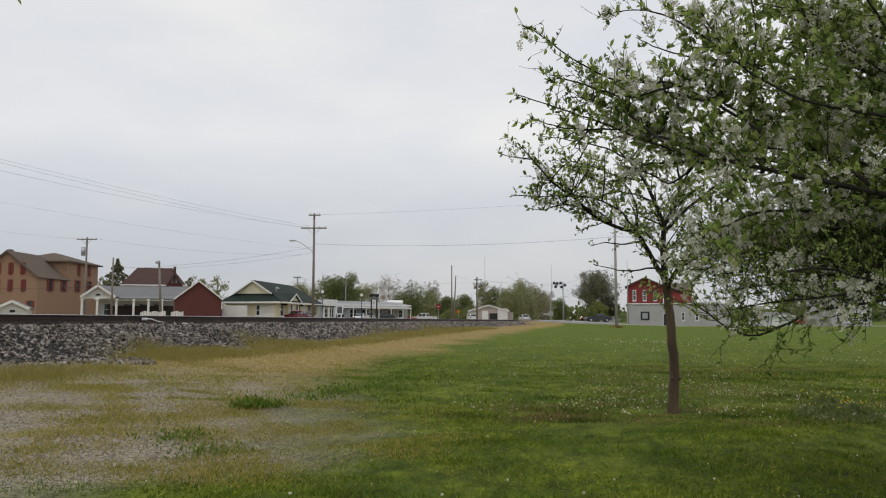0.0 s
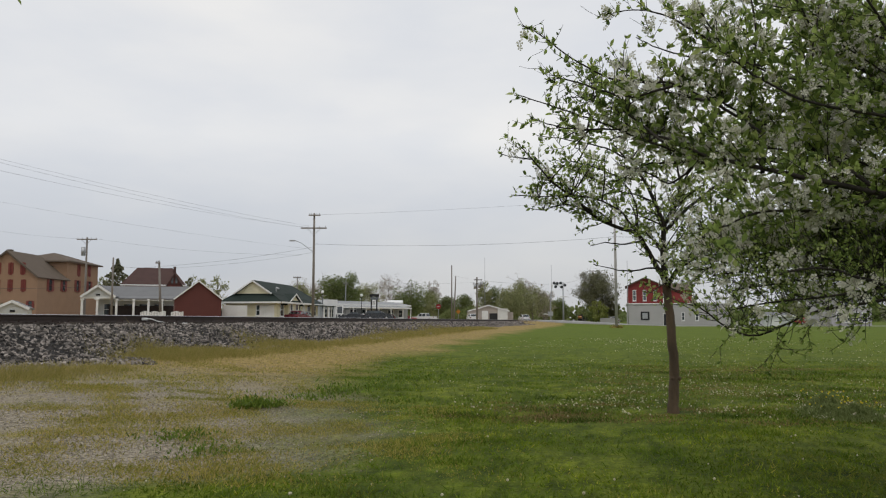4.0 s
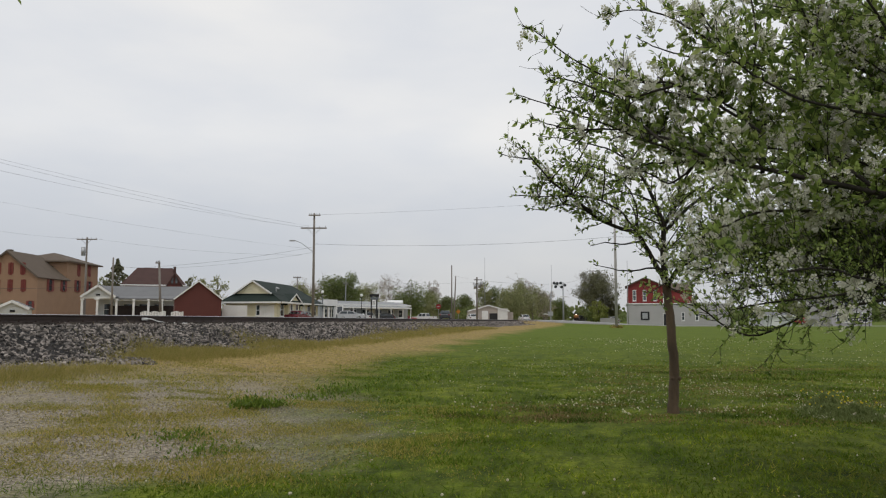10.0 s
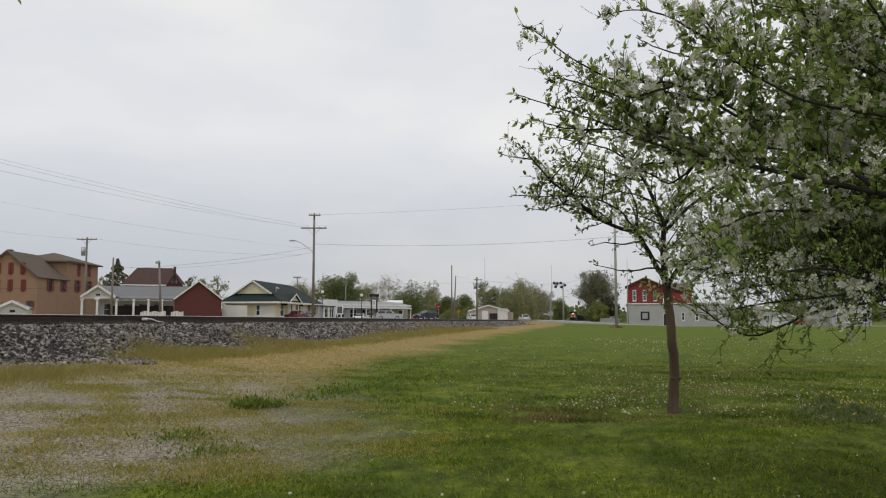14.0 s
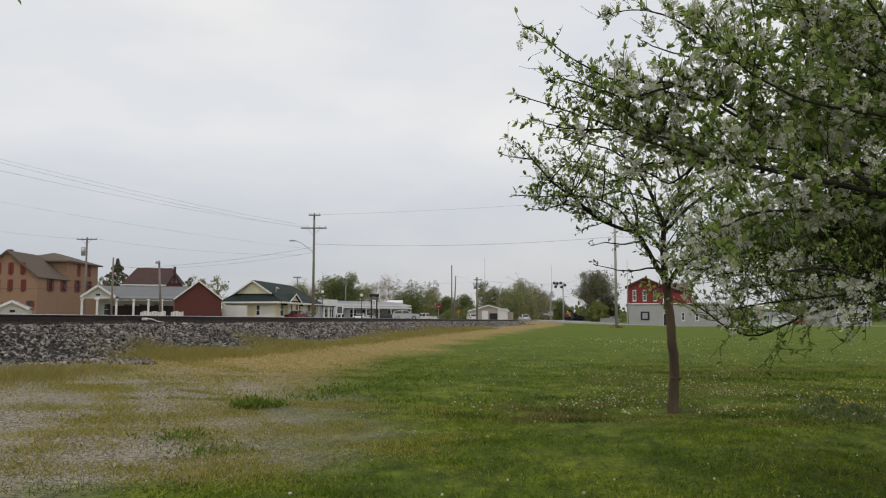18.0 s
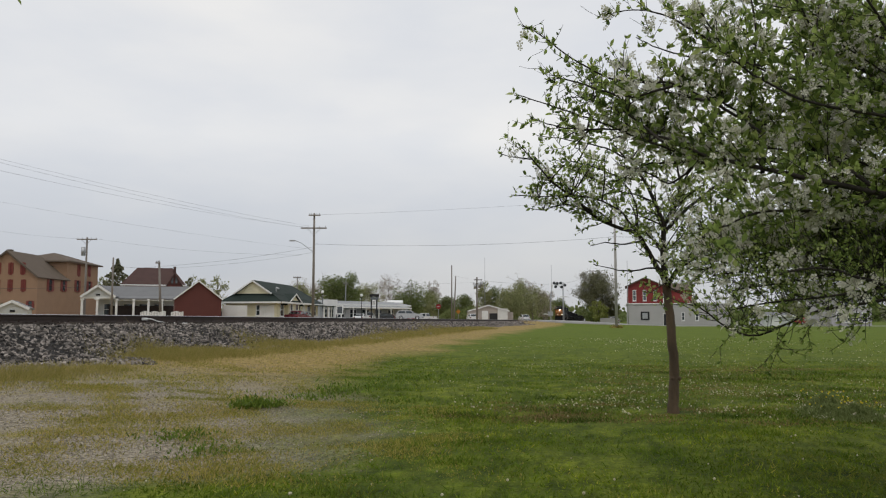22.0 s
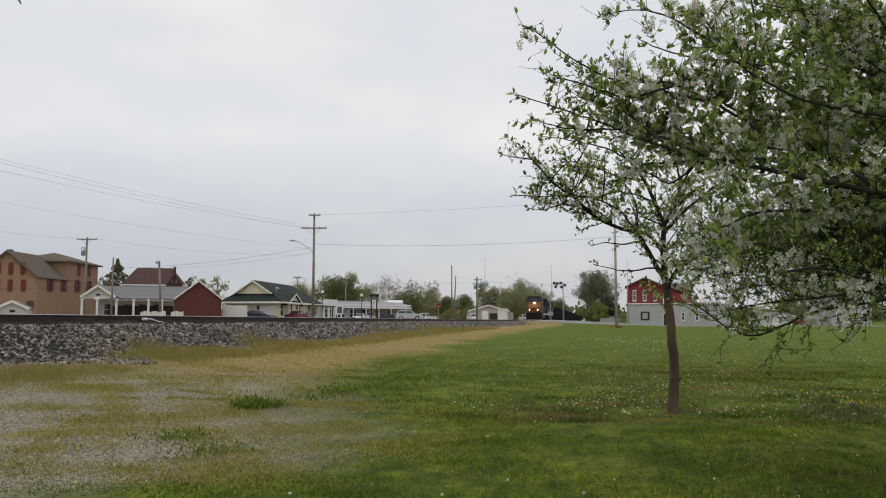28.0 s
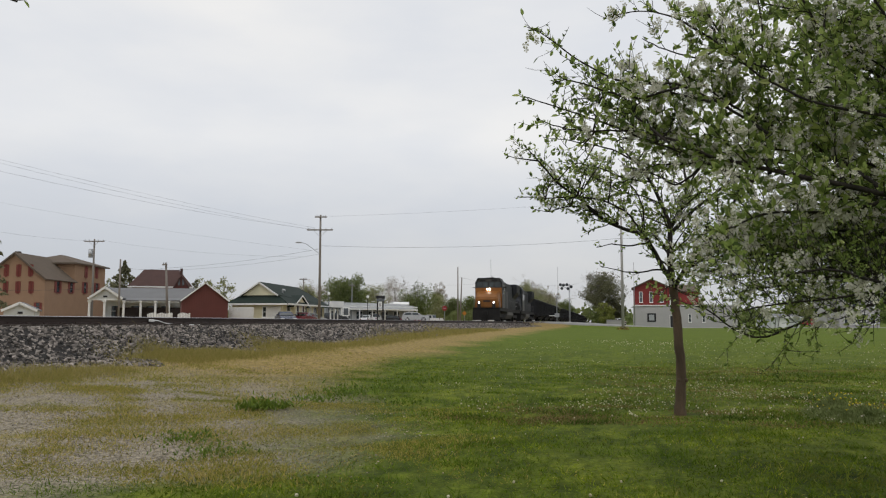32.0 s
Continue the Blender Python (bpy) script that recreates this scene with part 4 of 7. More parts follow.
YOUNG["a4"] = [(0.99, 8.7, 2.83), (0.84, 8.65, 2.84), (0.7, 8.6, 2.84), (0.6, 8.55, 2.86)]
YOUNG["a5"] = [(1.47, 8.9, 2.46), (1.38, 8.9, 2.61), (1.15, 8.85, 2.6), (1.01, 8.8, 2.51)]
YOUNG["a6"] = [(2.36, 9.25, 2.68), (2.08, 9.2, 2.71), (1.8, 9.1, 2.79), (1.52, 9.0, 2.84), (1.29, 8.95, 2.86)]
YOUNG["a7"] = [(2.21, 9.3, 2.93), (1.95, 9.2, 3.04), (1.67, 9.1, 3.09), (1.4, 9.0, 3.13), (1.07, 8.95, 3.15)]
YOUNG["a8"] = [(2.47, 9.2, 2.41), (2.29, 9.4, 2.54), (2.08, 9.5, 2.59), (1.81, 9.5, 2.74), (1.52, 9.4, 2.85)]
YOUNG["a9"] = [(2.2, 9.05, 2.08), (2.21, 8.95, 2.31), (2.07, 8.9, 2.56), (1.83, 8.8, 2.73)]
YOUNG["a10"] = [(1.91, 9.0, 2.16), (1.76, 8.95, 2.3), (1.56, 8.9, 2.24), (1.4, 8.9, 2.29)]
YOUNG["low1"] = [(2.53, 9.15, 1.64), (2.39, 9.2, 1.66), (2.17, 9.25, 1.62), (1.95, 9.3, 1.67), (1.76, 9.35, 1.71)]
YOUNG["low2"] = [(2.27, 9.1, 1.95), (2.1, 9.2, 1.93), (1.88, 9.25, 1.97), (1.72, 9.3, 1.92)]
YOUNG["t1"] = [(2.56, 9.1, 1.45), (2.64, 9.0, 1.37), (2.77, 8.9, 1.34)]
YOUNG["t2"] = [(2.55, 9.1, 1.49), (2.42, 9.0, 1.42), (2.31, 8.95, 1.36)]
YOUNG["t3"] = [(2.57, 9.1, 1.49), (2.57, 8.95, 1.57), (2.61, 8.85, 1.66)]
YOUNG["back1"] = [(2.57, 9.2, 2.1), (3.12, 9.7, 2.55), (3.77, 10.2, 3.0), (4.39, 10.6, 3.54), (4.89, 10.8, 4.3)]
YOUNG["back2"] = [(2.74, 9.2, 1.69), (3.24, 9.6, 1.92), (3.88, 10.0, 2.1), (4.52, 10.3, 2.42)]


def spray(limbs, prefix, count, seed, parents, xr, dr, zr, inside=None):
    """Slender side branches that leave the nearest older limb and spread their tips evenly through a box."""
    r = np.random.default_rng(seed)
    nodes = np.array([p for n in parents for p in limbs[n][1:-1]])
    cells = [(np.arange(count) + r.random(count)) / count for _ in range(3)]
    x, d, z = (lo + (hi - lo) * r.permutation(c) for c, (lo, hi) in zip(cells, (xr, dr, zr)))
    for i in range(count):
        tip = np.array((x[i], d[i], z[i]))
        if inside and not inside(*tip):
            continue
        gap = tip - nodes
        p0 = nodes[np.argmin(np.linalg.norm(gap, axis=1) + 2.0 * np.clip(0.15 - gap[:, 2], 0, 1))]
        m1 = p0 + (tip - p0) * 0.5 + r.normal(0, 0.05, 3) + np.array((0, 0, 0.04))
        limbs[prefix + str(i)] = [tuple(p0), tuple(m1), tuple(tip)]


spray(YOUNG, "a2", 44, 61, ("left", "leader", "mid", "right", "a6", "a7", "a8"), (1.35, 3.5), (8.5, 10.0), (2.05, 3.35), lambda x, d, z: x > 1.35 + 0.9 * max(0, z - 3.1))
spray(YOUNG, "a3", 16, 62, ("left", "a2", "a3", "a6", "a8"), (1.0, 1.9), (8.5, 9.2), (2.2, 2.95))
spray(YOUNG, "a4", 14, 63, ("right", "mid", "back2"), (2.75, 3.9), (8.7, 10.2), (1.7, 2.7))
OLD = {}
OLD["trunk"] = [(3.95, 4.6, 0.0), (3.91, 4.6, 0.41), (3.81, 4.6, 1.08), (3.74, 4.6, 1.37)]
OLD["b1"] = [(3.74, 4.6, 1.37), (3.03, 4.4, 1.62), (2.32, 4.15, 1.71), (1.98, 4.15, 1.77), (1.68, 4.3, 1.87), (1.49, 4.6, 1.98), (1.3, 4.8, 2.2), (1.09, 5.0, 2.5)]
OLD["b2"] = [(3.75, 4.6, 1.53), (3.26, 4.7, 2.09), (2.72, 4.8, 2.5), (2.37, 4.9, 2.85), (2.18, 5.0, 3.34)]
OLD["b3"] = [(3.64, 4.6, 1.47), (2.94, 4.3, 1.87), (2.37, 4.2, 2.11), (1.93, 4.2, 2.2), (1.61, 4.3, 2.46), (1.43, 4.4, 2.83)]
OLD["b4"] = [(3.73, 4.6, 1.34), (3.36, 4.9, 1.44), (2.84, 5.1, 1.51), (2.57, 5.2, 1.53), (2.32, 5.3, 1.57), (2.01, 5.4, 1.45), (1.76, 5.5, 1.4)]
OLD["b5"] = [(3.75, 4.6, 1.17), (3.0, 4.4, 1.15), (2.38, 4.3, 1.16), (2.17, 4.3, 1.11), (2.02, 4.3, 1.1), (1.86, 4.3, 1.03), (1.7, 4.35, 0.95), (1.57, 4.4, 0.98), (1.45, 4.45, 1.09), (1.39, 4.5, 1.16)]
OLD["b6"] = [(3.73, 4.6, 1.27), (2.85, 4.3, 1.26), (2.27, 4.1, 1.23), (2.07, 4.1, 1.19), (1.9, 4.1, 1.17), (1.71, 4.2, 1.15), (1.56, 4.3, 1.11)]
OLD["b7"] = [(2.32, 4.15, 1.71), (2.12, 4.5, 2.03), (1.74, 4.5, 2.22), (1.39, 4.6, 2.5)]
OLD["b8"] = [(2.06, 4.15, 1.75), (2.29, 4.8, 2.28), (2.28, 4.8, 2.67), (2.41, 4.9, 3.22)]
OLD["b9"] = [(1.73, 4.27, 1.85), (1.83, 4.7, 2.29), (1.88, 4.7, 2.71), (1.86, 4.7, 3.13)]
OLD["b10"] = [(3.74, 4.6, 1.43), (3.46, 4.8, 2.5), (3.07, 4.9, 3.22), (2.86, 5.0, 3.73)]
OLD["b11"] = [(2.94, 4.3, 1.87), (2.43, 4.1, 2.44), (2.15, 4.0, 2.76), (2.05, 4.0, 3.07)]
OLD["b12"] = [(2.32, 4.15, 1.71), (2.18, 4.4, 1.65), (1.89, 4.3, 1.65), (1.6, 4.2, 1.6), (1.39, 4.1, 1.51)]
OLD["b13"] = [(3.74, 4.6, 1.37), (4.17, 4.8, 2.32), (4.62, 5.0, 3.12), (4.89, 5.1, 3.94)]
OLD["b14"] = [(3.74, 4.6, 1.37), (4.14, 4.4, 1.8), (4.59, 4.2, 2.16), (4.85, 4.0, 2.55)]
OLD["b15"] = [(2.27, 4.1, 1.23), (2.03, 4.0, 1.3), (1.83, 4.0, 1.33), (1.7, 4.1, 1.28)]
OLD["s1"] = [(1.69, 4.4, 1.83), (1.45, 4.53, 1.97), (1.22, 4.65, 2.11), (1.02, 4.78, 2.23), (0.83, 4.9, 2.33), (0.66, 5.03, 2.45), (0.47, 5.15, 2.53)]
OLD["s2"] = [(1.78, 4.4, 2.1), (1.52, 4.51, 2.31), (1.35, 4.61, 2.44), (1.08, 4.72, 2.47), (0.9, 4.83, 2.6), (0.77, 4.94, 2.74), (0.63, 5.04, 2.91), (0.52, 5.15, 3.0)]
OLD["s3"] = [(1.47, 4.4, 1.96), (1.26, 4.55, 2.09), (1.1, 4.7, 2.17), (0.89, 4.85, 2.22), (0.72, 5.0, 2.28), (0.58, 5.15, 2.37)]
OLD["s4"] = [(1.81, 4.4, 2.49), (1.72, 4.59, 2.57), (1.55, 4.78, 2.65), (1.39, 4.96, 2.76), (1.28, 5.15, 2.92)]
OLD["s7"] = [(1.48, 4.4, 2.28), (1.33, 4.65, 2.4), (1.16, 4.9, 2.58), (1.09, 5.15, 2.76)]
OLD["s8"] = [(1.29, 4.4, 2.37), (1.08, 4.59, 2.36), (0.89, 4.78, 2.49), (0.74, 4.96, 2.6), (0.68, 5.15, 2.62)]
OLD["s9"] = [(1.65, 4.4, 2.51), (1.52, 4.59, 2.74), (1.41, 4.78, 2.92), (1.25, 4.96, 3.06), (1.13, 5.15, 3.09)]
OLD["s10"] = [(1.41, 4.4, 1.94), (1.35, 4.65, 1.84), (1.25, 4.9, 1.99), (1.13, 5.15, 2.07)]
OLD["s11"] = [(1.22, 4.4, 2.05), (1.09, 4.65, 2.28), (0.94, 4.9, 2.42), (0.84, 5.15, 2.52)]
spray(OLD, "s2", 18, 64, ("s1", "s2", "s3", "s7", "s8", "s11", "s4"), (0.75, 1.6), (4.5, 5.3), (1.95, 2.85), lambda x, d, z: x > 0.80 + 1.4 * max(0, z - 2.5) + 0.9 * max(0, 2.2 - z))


def crown(prefix, count, seed, start, xr, dr, zr, lift):
    """Inner boughs that rise from one fork and spread their tips evenly through a box of the crown."""
    r = np.random.default_rng(seed)
    cells = [(np.arange(count) + r.random(count)) / count for _ in range(3)]
    x, d, z = (lo + (hi - lo) * r.permutation(c) for c, (lo, hi) in zip(cells, (xr, dr, zr)))
    for i in range(count):
        p0, tip = np.array(start), np.array((x[i], d[i], z[i]))
        m1 = p0 + (tip - p0) * 0.30 + np.array((r.uniform(0, 0.25), r.normal(0, 0.1), lift * 0.8))
        m2 = p0 + (tip - p0) * 0.68 + np.array((r.uniform(-0.1, 0.15), r.normal(0, 0.1), lift))
        OLD[prefix + str(i)] = [tuple(p0), tuple(m1), tuple(m2), tuple(tip)]


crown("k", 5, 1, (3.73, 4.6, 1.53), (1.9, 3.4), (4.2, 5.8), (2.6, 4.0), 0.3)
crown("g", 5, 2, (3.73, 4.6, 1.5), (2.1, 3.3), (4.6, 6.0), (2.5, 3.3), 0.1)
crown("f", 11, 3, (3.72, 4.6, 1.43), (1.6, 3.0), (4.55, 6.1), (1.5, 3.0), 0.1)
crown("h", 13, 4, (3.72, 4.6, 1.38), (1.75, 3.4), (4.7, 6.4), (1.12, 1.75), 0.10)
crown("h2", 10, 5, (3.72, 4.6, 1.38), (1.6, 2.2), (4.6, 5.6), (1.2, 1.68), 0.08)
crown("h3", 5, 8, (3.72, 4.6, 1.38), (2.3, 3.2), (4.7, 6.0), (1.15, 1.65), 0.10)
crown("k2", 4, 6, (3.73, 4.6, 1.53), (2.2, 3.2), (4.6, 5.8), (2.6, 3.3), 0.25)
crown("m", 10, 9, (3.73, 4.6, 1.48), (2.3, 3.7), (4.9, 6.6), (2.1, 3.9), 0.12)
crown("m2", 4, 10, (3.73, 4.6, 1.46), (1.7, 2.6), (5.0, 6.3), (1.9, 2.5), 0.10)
# boughs out of view above and to the right, added to shade the crown
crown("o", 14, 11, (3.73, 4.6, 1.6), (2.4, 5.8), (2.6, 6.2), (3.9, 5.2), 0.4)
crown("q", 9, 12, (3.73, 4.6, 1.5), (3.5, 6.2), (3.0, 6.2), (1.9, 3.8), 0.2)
fruit_tree("young crabapple tree with a slim bare trunk and fresh leaves", 2.59, 9.15, YOUNG, 3, 0.059, 0.022, 0.10, 0.052, 0.055, lambda p: 0.02, 200, 0.10, 1.6, ("low1", "low2", "left"),
           thick={"leader": 1.7, "left": 1.25, "right": 1.2, "mid": 1.1, "a": 0.5, "low": 0.6, "t": 0.4}, sparse={"low": 0.6, "a": 0.9, "back": 0.8})
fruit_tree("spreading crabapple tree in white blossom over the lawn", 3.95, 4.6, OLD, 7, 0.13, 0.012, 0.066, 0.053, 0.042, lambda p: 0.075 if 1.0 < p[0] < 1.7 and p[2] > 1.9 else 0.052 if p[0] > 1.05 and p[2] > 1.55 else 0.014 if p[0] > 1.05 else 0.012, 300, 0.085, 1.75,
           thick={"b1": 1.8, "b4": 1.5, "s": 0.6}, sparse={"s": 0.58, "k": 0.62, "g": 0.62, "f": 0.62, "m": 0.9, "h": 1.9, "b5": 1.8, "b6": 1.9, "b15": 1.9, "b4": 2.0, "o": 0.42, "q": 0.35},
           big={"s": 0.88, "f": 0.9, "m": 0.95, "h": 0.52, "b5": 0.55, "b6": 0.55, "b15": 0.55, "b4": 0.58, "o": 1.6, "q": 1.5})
LEFT = {
    "trunk": [(-6.07, 2.6, 0.0), (-6.17, 2.6, 0.9), (-6.23, 2.6, 1.55)],
    "v1": [(-6.22, 2.6, 1.49), (-4.65, 2.8, 2.08), (-3.27, 3.0, 2.47), (-2.19, 3.2, 2.52), (-1.85, 3.3, 2.42)],
    "v2": [(-6.22, 2.6, 1.53), (-6.49, 2.5, 2.66), (-6.86, 2.4, 3.77)],
    "v3": [(-6.22, 2.6, 1.51), (-7.66, 2.7, 2.17), (-9.14, 2.8, 2.85)],
}
fruit_tree("crabapple tree with one long branch over the verge", -6.07, 2.6, LEFT, 9, 0.10, 0.018, 0.30, 0.05, 0.09, lambda p: 0.0, 0, 0.2, 1.4)


# ---- buildings ----
def window(parent, x, y, z, w, h, frame_mat=None, pane_mat=None, shutters=None, sill=True, face="front"):
    """A window on a wall that faces -y at that y (front) or +x at that x (side), with frame, pane and sill."""
    fm, pm = frame_mat or M_TRIM, pane_mat or M_GLASS
    t = 0.09

    def rot(bm):
        if face == "side":
            bmesh.ops.rotate(bm, verts=bm.verts, cent=(0, 0, 0), matrix=Matrix.Rotation(radians(90), 3, "Z"))
        bmesh.ops.translate(bm, verts=bm.verts, vec=(x, y, z))
        return bm
    fr = rot(boxes((-w / 2 - t, -w / 2, -0.07, 0.02, -t, h + t), (w / 2, w / 2 + t, -0.07, 0.02, -t, h + t), (-w / 2, w / 2, -0.07, 0.02, h, h + t), (-w / 2, w / 2, -0.07, 0.02, -t, 0), (-w / 2, w / 2, -0.045, 0.0, h / 2 - 0.03, h / 2 + 0.03)))
    ob = part("window", fr, fm, parent)
    part("pane", rot(boxes((-w / 2, w / 2, -0.02, 0.02, 0, h / 2 - 0.03), (-w / 2, w / 2, -0.02, 0.02, h / 2 + 0.03, h))), pm, ob)
    if sill:
        part("sill", rot(boxes((-w / 2 - 0.15, w / 2 + 0.15, -0.14, -0.005, -t - 0.08, -t))), fm, ob)
    if shutters:
        for s in (-1, 1):
            part("shutter", rot(boxes(*(sorted((s * (w / 2 + t + 0.02), s * (w / 2 + t + shutters))) + [-0.06, -0.005, -0.05, h + 0.05],))), M_RED_SHUTTER, ob, "red louvred shutter")
    return ob


def door(parent, x, y, z, w, h, material, face="front"):
    def rot(bm):
        if face == "side":
            bmesh.ops.rotate(bm, verts=bm.verts, cent=(0, 0, 0), matrix=Matrix.Rotation(radians(90), 3, "Z"))
        bmesh.ops.translate(bm, verts=bm.verts, vec=(x, y, z))
        return bm
    ob = part("door", rot(boxes((-w / 2, w / 2, -0.05, 0.0, 0, h), (-w / 2 + 0.12, w / 2 - 0.12, -0.065, -0.05, h * 0.55, h - 0.15), (-w / 2 + 0.12, w / 2 - 0.12, -0.065, -0.05, 0.2, h * 0.48))), material, parent)
    part("door_frame", rot(boxes((-w / 2 - 0.1, -w / 2, -0.07, 0.0, 0, h + 0.1), (w / 2, w / 2 + 0.1, -0.07, 0.0, 0, h + 0.1), (-w / 2, w / 2, -0.07, 0.0, h, h + 0.1))), M_TRIM, ob)
    return ob


def gable_block(parent, x0, x1, y0, y1, h, rise, wall_mat, roof_mat, over=0.35, ridge="y", trim=M_TRIM, t=0.14, rake=0.24):
    """Walls, two gables, two roof slopes and their fascias. ridge: the axis along which the ridge runs."""
    bm = boxes((x0, x1, y0, y0 + 0.25, -0.4, h), (x0, x1, y1 - 0.25, y1, -0.4, h), (x0, x0 + 0.25, y0 + 0.25, y1 - 0.25, -0.4, h), (x1 - 0.25, x1, y0 + 0.25, y1 - 0.25, -0.4, h))
    part("wall", bm, wall_mat, parent)
    if ridge == "y":
        xm = (x0 + x1) / 2
        k = rise / (xm - x0)
        for ya, yb in ((y0, y0 + 0.25), (y1 - 0.25, y1)):
            part("gable", prism(bmesh.new(), [(x0, h), (x1, h), (xm, h + rise)], ya, yb), wall_mat, parent)
        for s, xe in ((-1, x0 - over), (1, x1 + over)):
            ze = h - over * k
            part("roof", slab(bmesh.new(), [(xm, y0 - over, h + rise + t), (xe, y0 - over, ze + t), (xe, y1 + over, ze + t), (xm, y1 + over, h + rise + t)], t), roof_mat, parent)
            part("fascia", slab(bmesh.new(), [(xm, y0 - over - 0.04, h + rise + t), (xe, y0 - over - 0.04, ze + t), (xe, y0 - over, ze + t), (xm, y0 - over, h + rise + t)], rake), trim, parent)
    else:
        ym = (y0 + y1) / 2
        k = rise / (ym - y0)
        for xa, xb in ((x0, x0 + 0.25), (x1 - 0.25, x1)):
            bm = bmesh.new()
            prism(bm, [(y0, h), (y1, h), (ym, h + rise)], xa, xb)
            bmesh.ops.rotate(bm, verts=bm.verts, cent=(0, 0, 0), matrix=Matrix(((0, 1, 0), (1, 0, 0), (0, 0, 1))))
            bmesh.ops.recalc_face_normals(bm, faces=bm.faces)
            part("gable", bm, wall_mat, parent)
        for ye in (y0 - over, y1 + over):
            ze = h - over * k
            part("roof", slab(bmesh.new(), [(x0 - over, ym, h + rise + t), (x0 - over, ye, ze + t), (x1 + over, ye, ze + t), (x1 + over, ym, h + rise + t)], t), roof_mat, parent)
        part("fascia", boxes((x0 - over, x1 + over, y0 - over - 0.05, y0 - over, h - over * k - 0.12, h - over * k + t)), trim, parent)


def hip_block(parent, x0, x1, y0, y1, h, rise, wall_mat, roof_mat, over=0.5, trim=M_TRIM, run=None):
    part("wall", boxes((x0, x1, y0, y0 + 0.25, -0.4, h), (x0, x1, y1 - 0.25, y1, -0.4, h), (x0, x0 + 0.25, y0 + 0.25, y1 - 0.25, -0.4, h), (x1 - 0.25, x1, y0 + 0.25, y1 - 0.25, -0.4, h)), wall_mat, parent)
    a, b, c, d = x0 - over, x1 + over, y0 - over, y1 + over
    run = run or min(b - a, d - c) / 2
    if b - a > d - c:
        r0, r1 = (a + run, (c + d) / 2), (b - run, (c + d) / 2)
    else:
        r0, r1 = ((a + b) / 2, c + run), ((a + b) / 2, d - run)
    bm = bmesh.new()
    lo = [bm.verts.new(p) for p in ((a, c, h), (b, c, h), (b, d, h), (a, d, h))]
    hi = [bm.verts.new((*r0, h + rise)), bm.verts.new((*r1, h + rise))]
    if b - a > d - c:
        fs = ((lo[0], lo[1], hi[1], hi[0]), (lo[1], lo[2], hi[1]), (lo[2], lo[3], hi[0], hi[1]), (lo[3], lo[0], hi[0]))
    else:
        fs = ((lo[0], lo[1], hi[0]), (lo[1], lo[2], hi[1], hi[0]), (lo[2], lo[3], hi[1]), (lo[3], lo[0], hi[0], hi[1]))
    for q in fs:
        bm.faces.new(q)
    bm.faces.new(lo[::-1])
    bmesh.ops.recalc_face_normals(bm, faces=bm.faces)
    part("roof", bm, roof_mat, parent)
    part("eave", boxes((a, b, c - 0.05, c, h - 0.18, h + 0.03), (a, b, d, d + 0.05, h - 0.18, h + 0.03), (a - 0.05, a, c, d, h - 0.18, h + 0.03), (b, b + 0.05, c, d, h - 0.18, h + 0.03), (a, b, c, d, h - 0.06, h - 0.03)), trim, parent)


# three-storey orange brick house with red shutters
b = thing("brick_hotel", town_pose(-57.24, 115, 0.8), "three-storey orange brick building with red shutters and brown roof", "building")
HX0, HX1 = -10.08, -1.14
gable_block(b, HX0, HX1, 0, 9.0, 6.67, 3.58, M_ORANGE_BRICK, M_SHINGLE, 0.4, "y", M_SHINGLE)
hip_block(b, HX0, HX1 + 0.002, 9.002, 20.0, 9.51, 1.65, M_ORANGE_BRICK, M_SHINGLE, 0.55, M_SHINGLE)
part("chimney", boxes((-7.1, -6.5, 2.5, 3.2, 8.8, 10.75)), M_SHINGLE, b)
for wx0, z0 in ((-5.04, 7.00), (-3.29, 7.00), (-5.04, 4.56), (-3.13, 4.56), (-6.83, 7.00), (-6.83, 4.56)):
    window(b, wx0, -0.002, z0, 0.05, 1.55, M_RED_SHUTTER, M_GLASS, 0.26, True)
window(b, -2.03, -0.002, 2.04, 0.5, 1.0, M_RED_SHUTTER, M_GLASS, 0.24, True)
for yy, z0, ww, sw in ((3.8, 4.71, 0.85, 0.55), (8.0, 4.86, 0.85, 0.5), (12.6, 4.96, 0.85, 0.5), (16.9, 5.01, 0.85, 0.5), (12.9, 7.49, 0.1, 0.42), (16.7, 7.62, 0.1, 0.42)):
    window(b, HX1 + 0.006, yy, z0, ww, 1.65, M_RED_SHUTTER, M_GLASS, sw, True, face="side")

# white porch building with a grey roof
b = thing("porch_building", town_pose(-37.35, 98, 0.8, 13) @ Matrix.Diagonal((0.94, 1, 1, 1)), "low white building with grey shingle roof and columned porch", "building")
gable_block(b, -5.20, 6.93, 1.8, 9.5, 3.09, 1.46, M_WHITE_SIDING, M_GREY_SHINGLE, 0.4, "x")
part("porch_roof", slab(bmesh.new(), [(-2.77, 1.5, 3.30), (-2.77, -1.2, 2.95), (4.64, -1.2, 2.95), (4.64, 1.5, 3.30)], 0.16), M_GREY_SHINGLE, b)
part("porch_beam", boxes((-2.77, 4.64, -1.1, -0.9, 2.68, 2.92)), M_TRIM, b)
g0, g1, gm = -6.58, -2.29, -4.50
part("porch_gable", prism(bmesh.new(), [(g0 + 0.3, 3.09), (g1 - 0.3, 3.09), (gm, 4.41)], -1.9, -1.75), M_WHITE_SIDING, b)
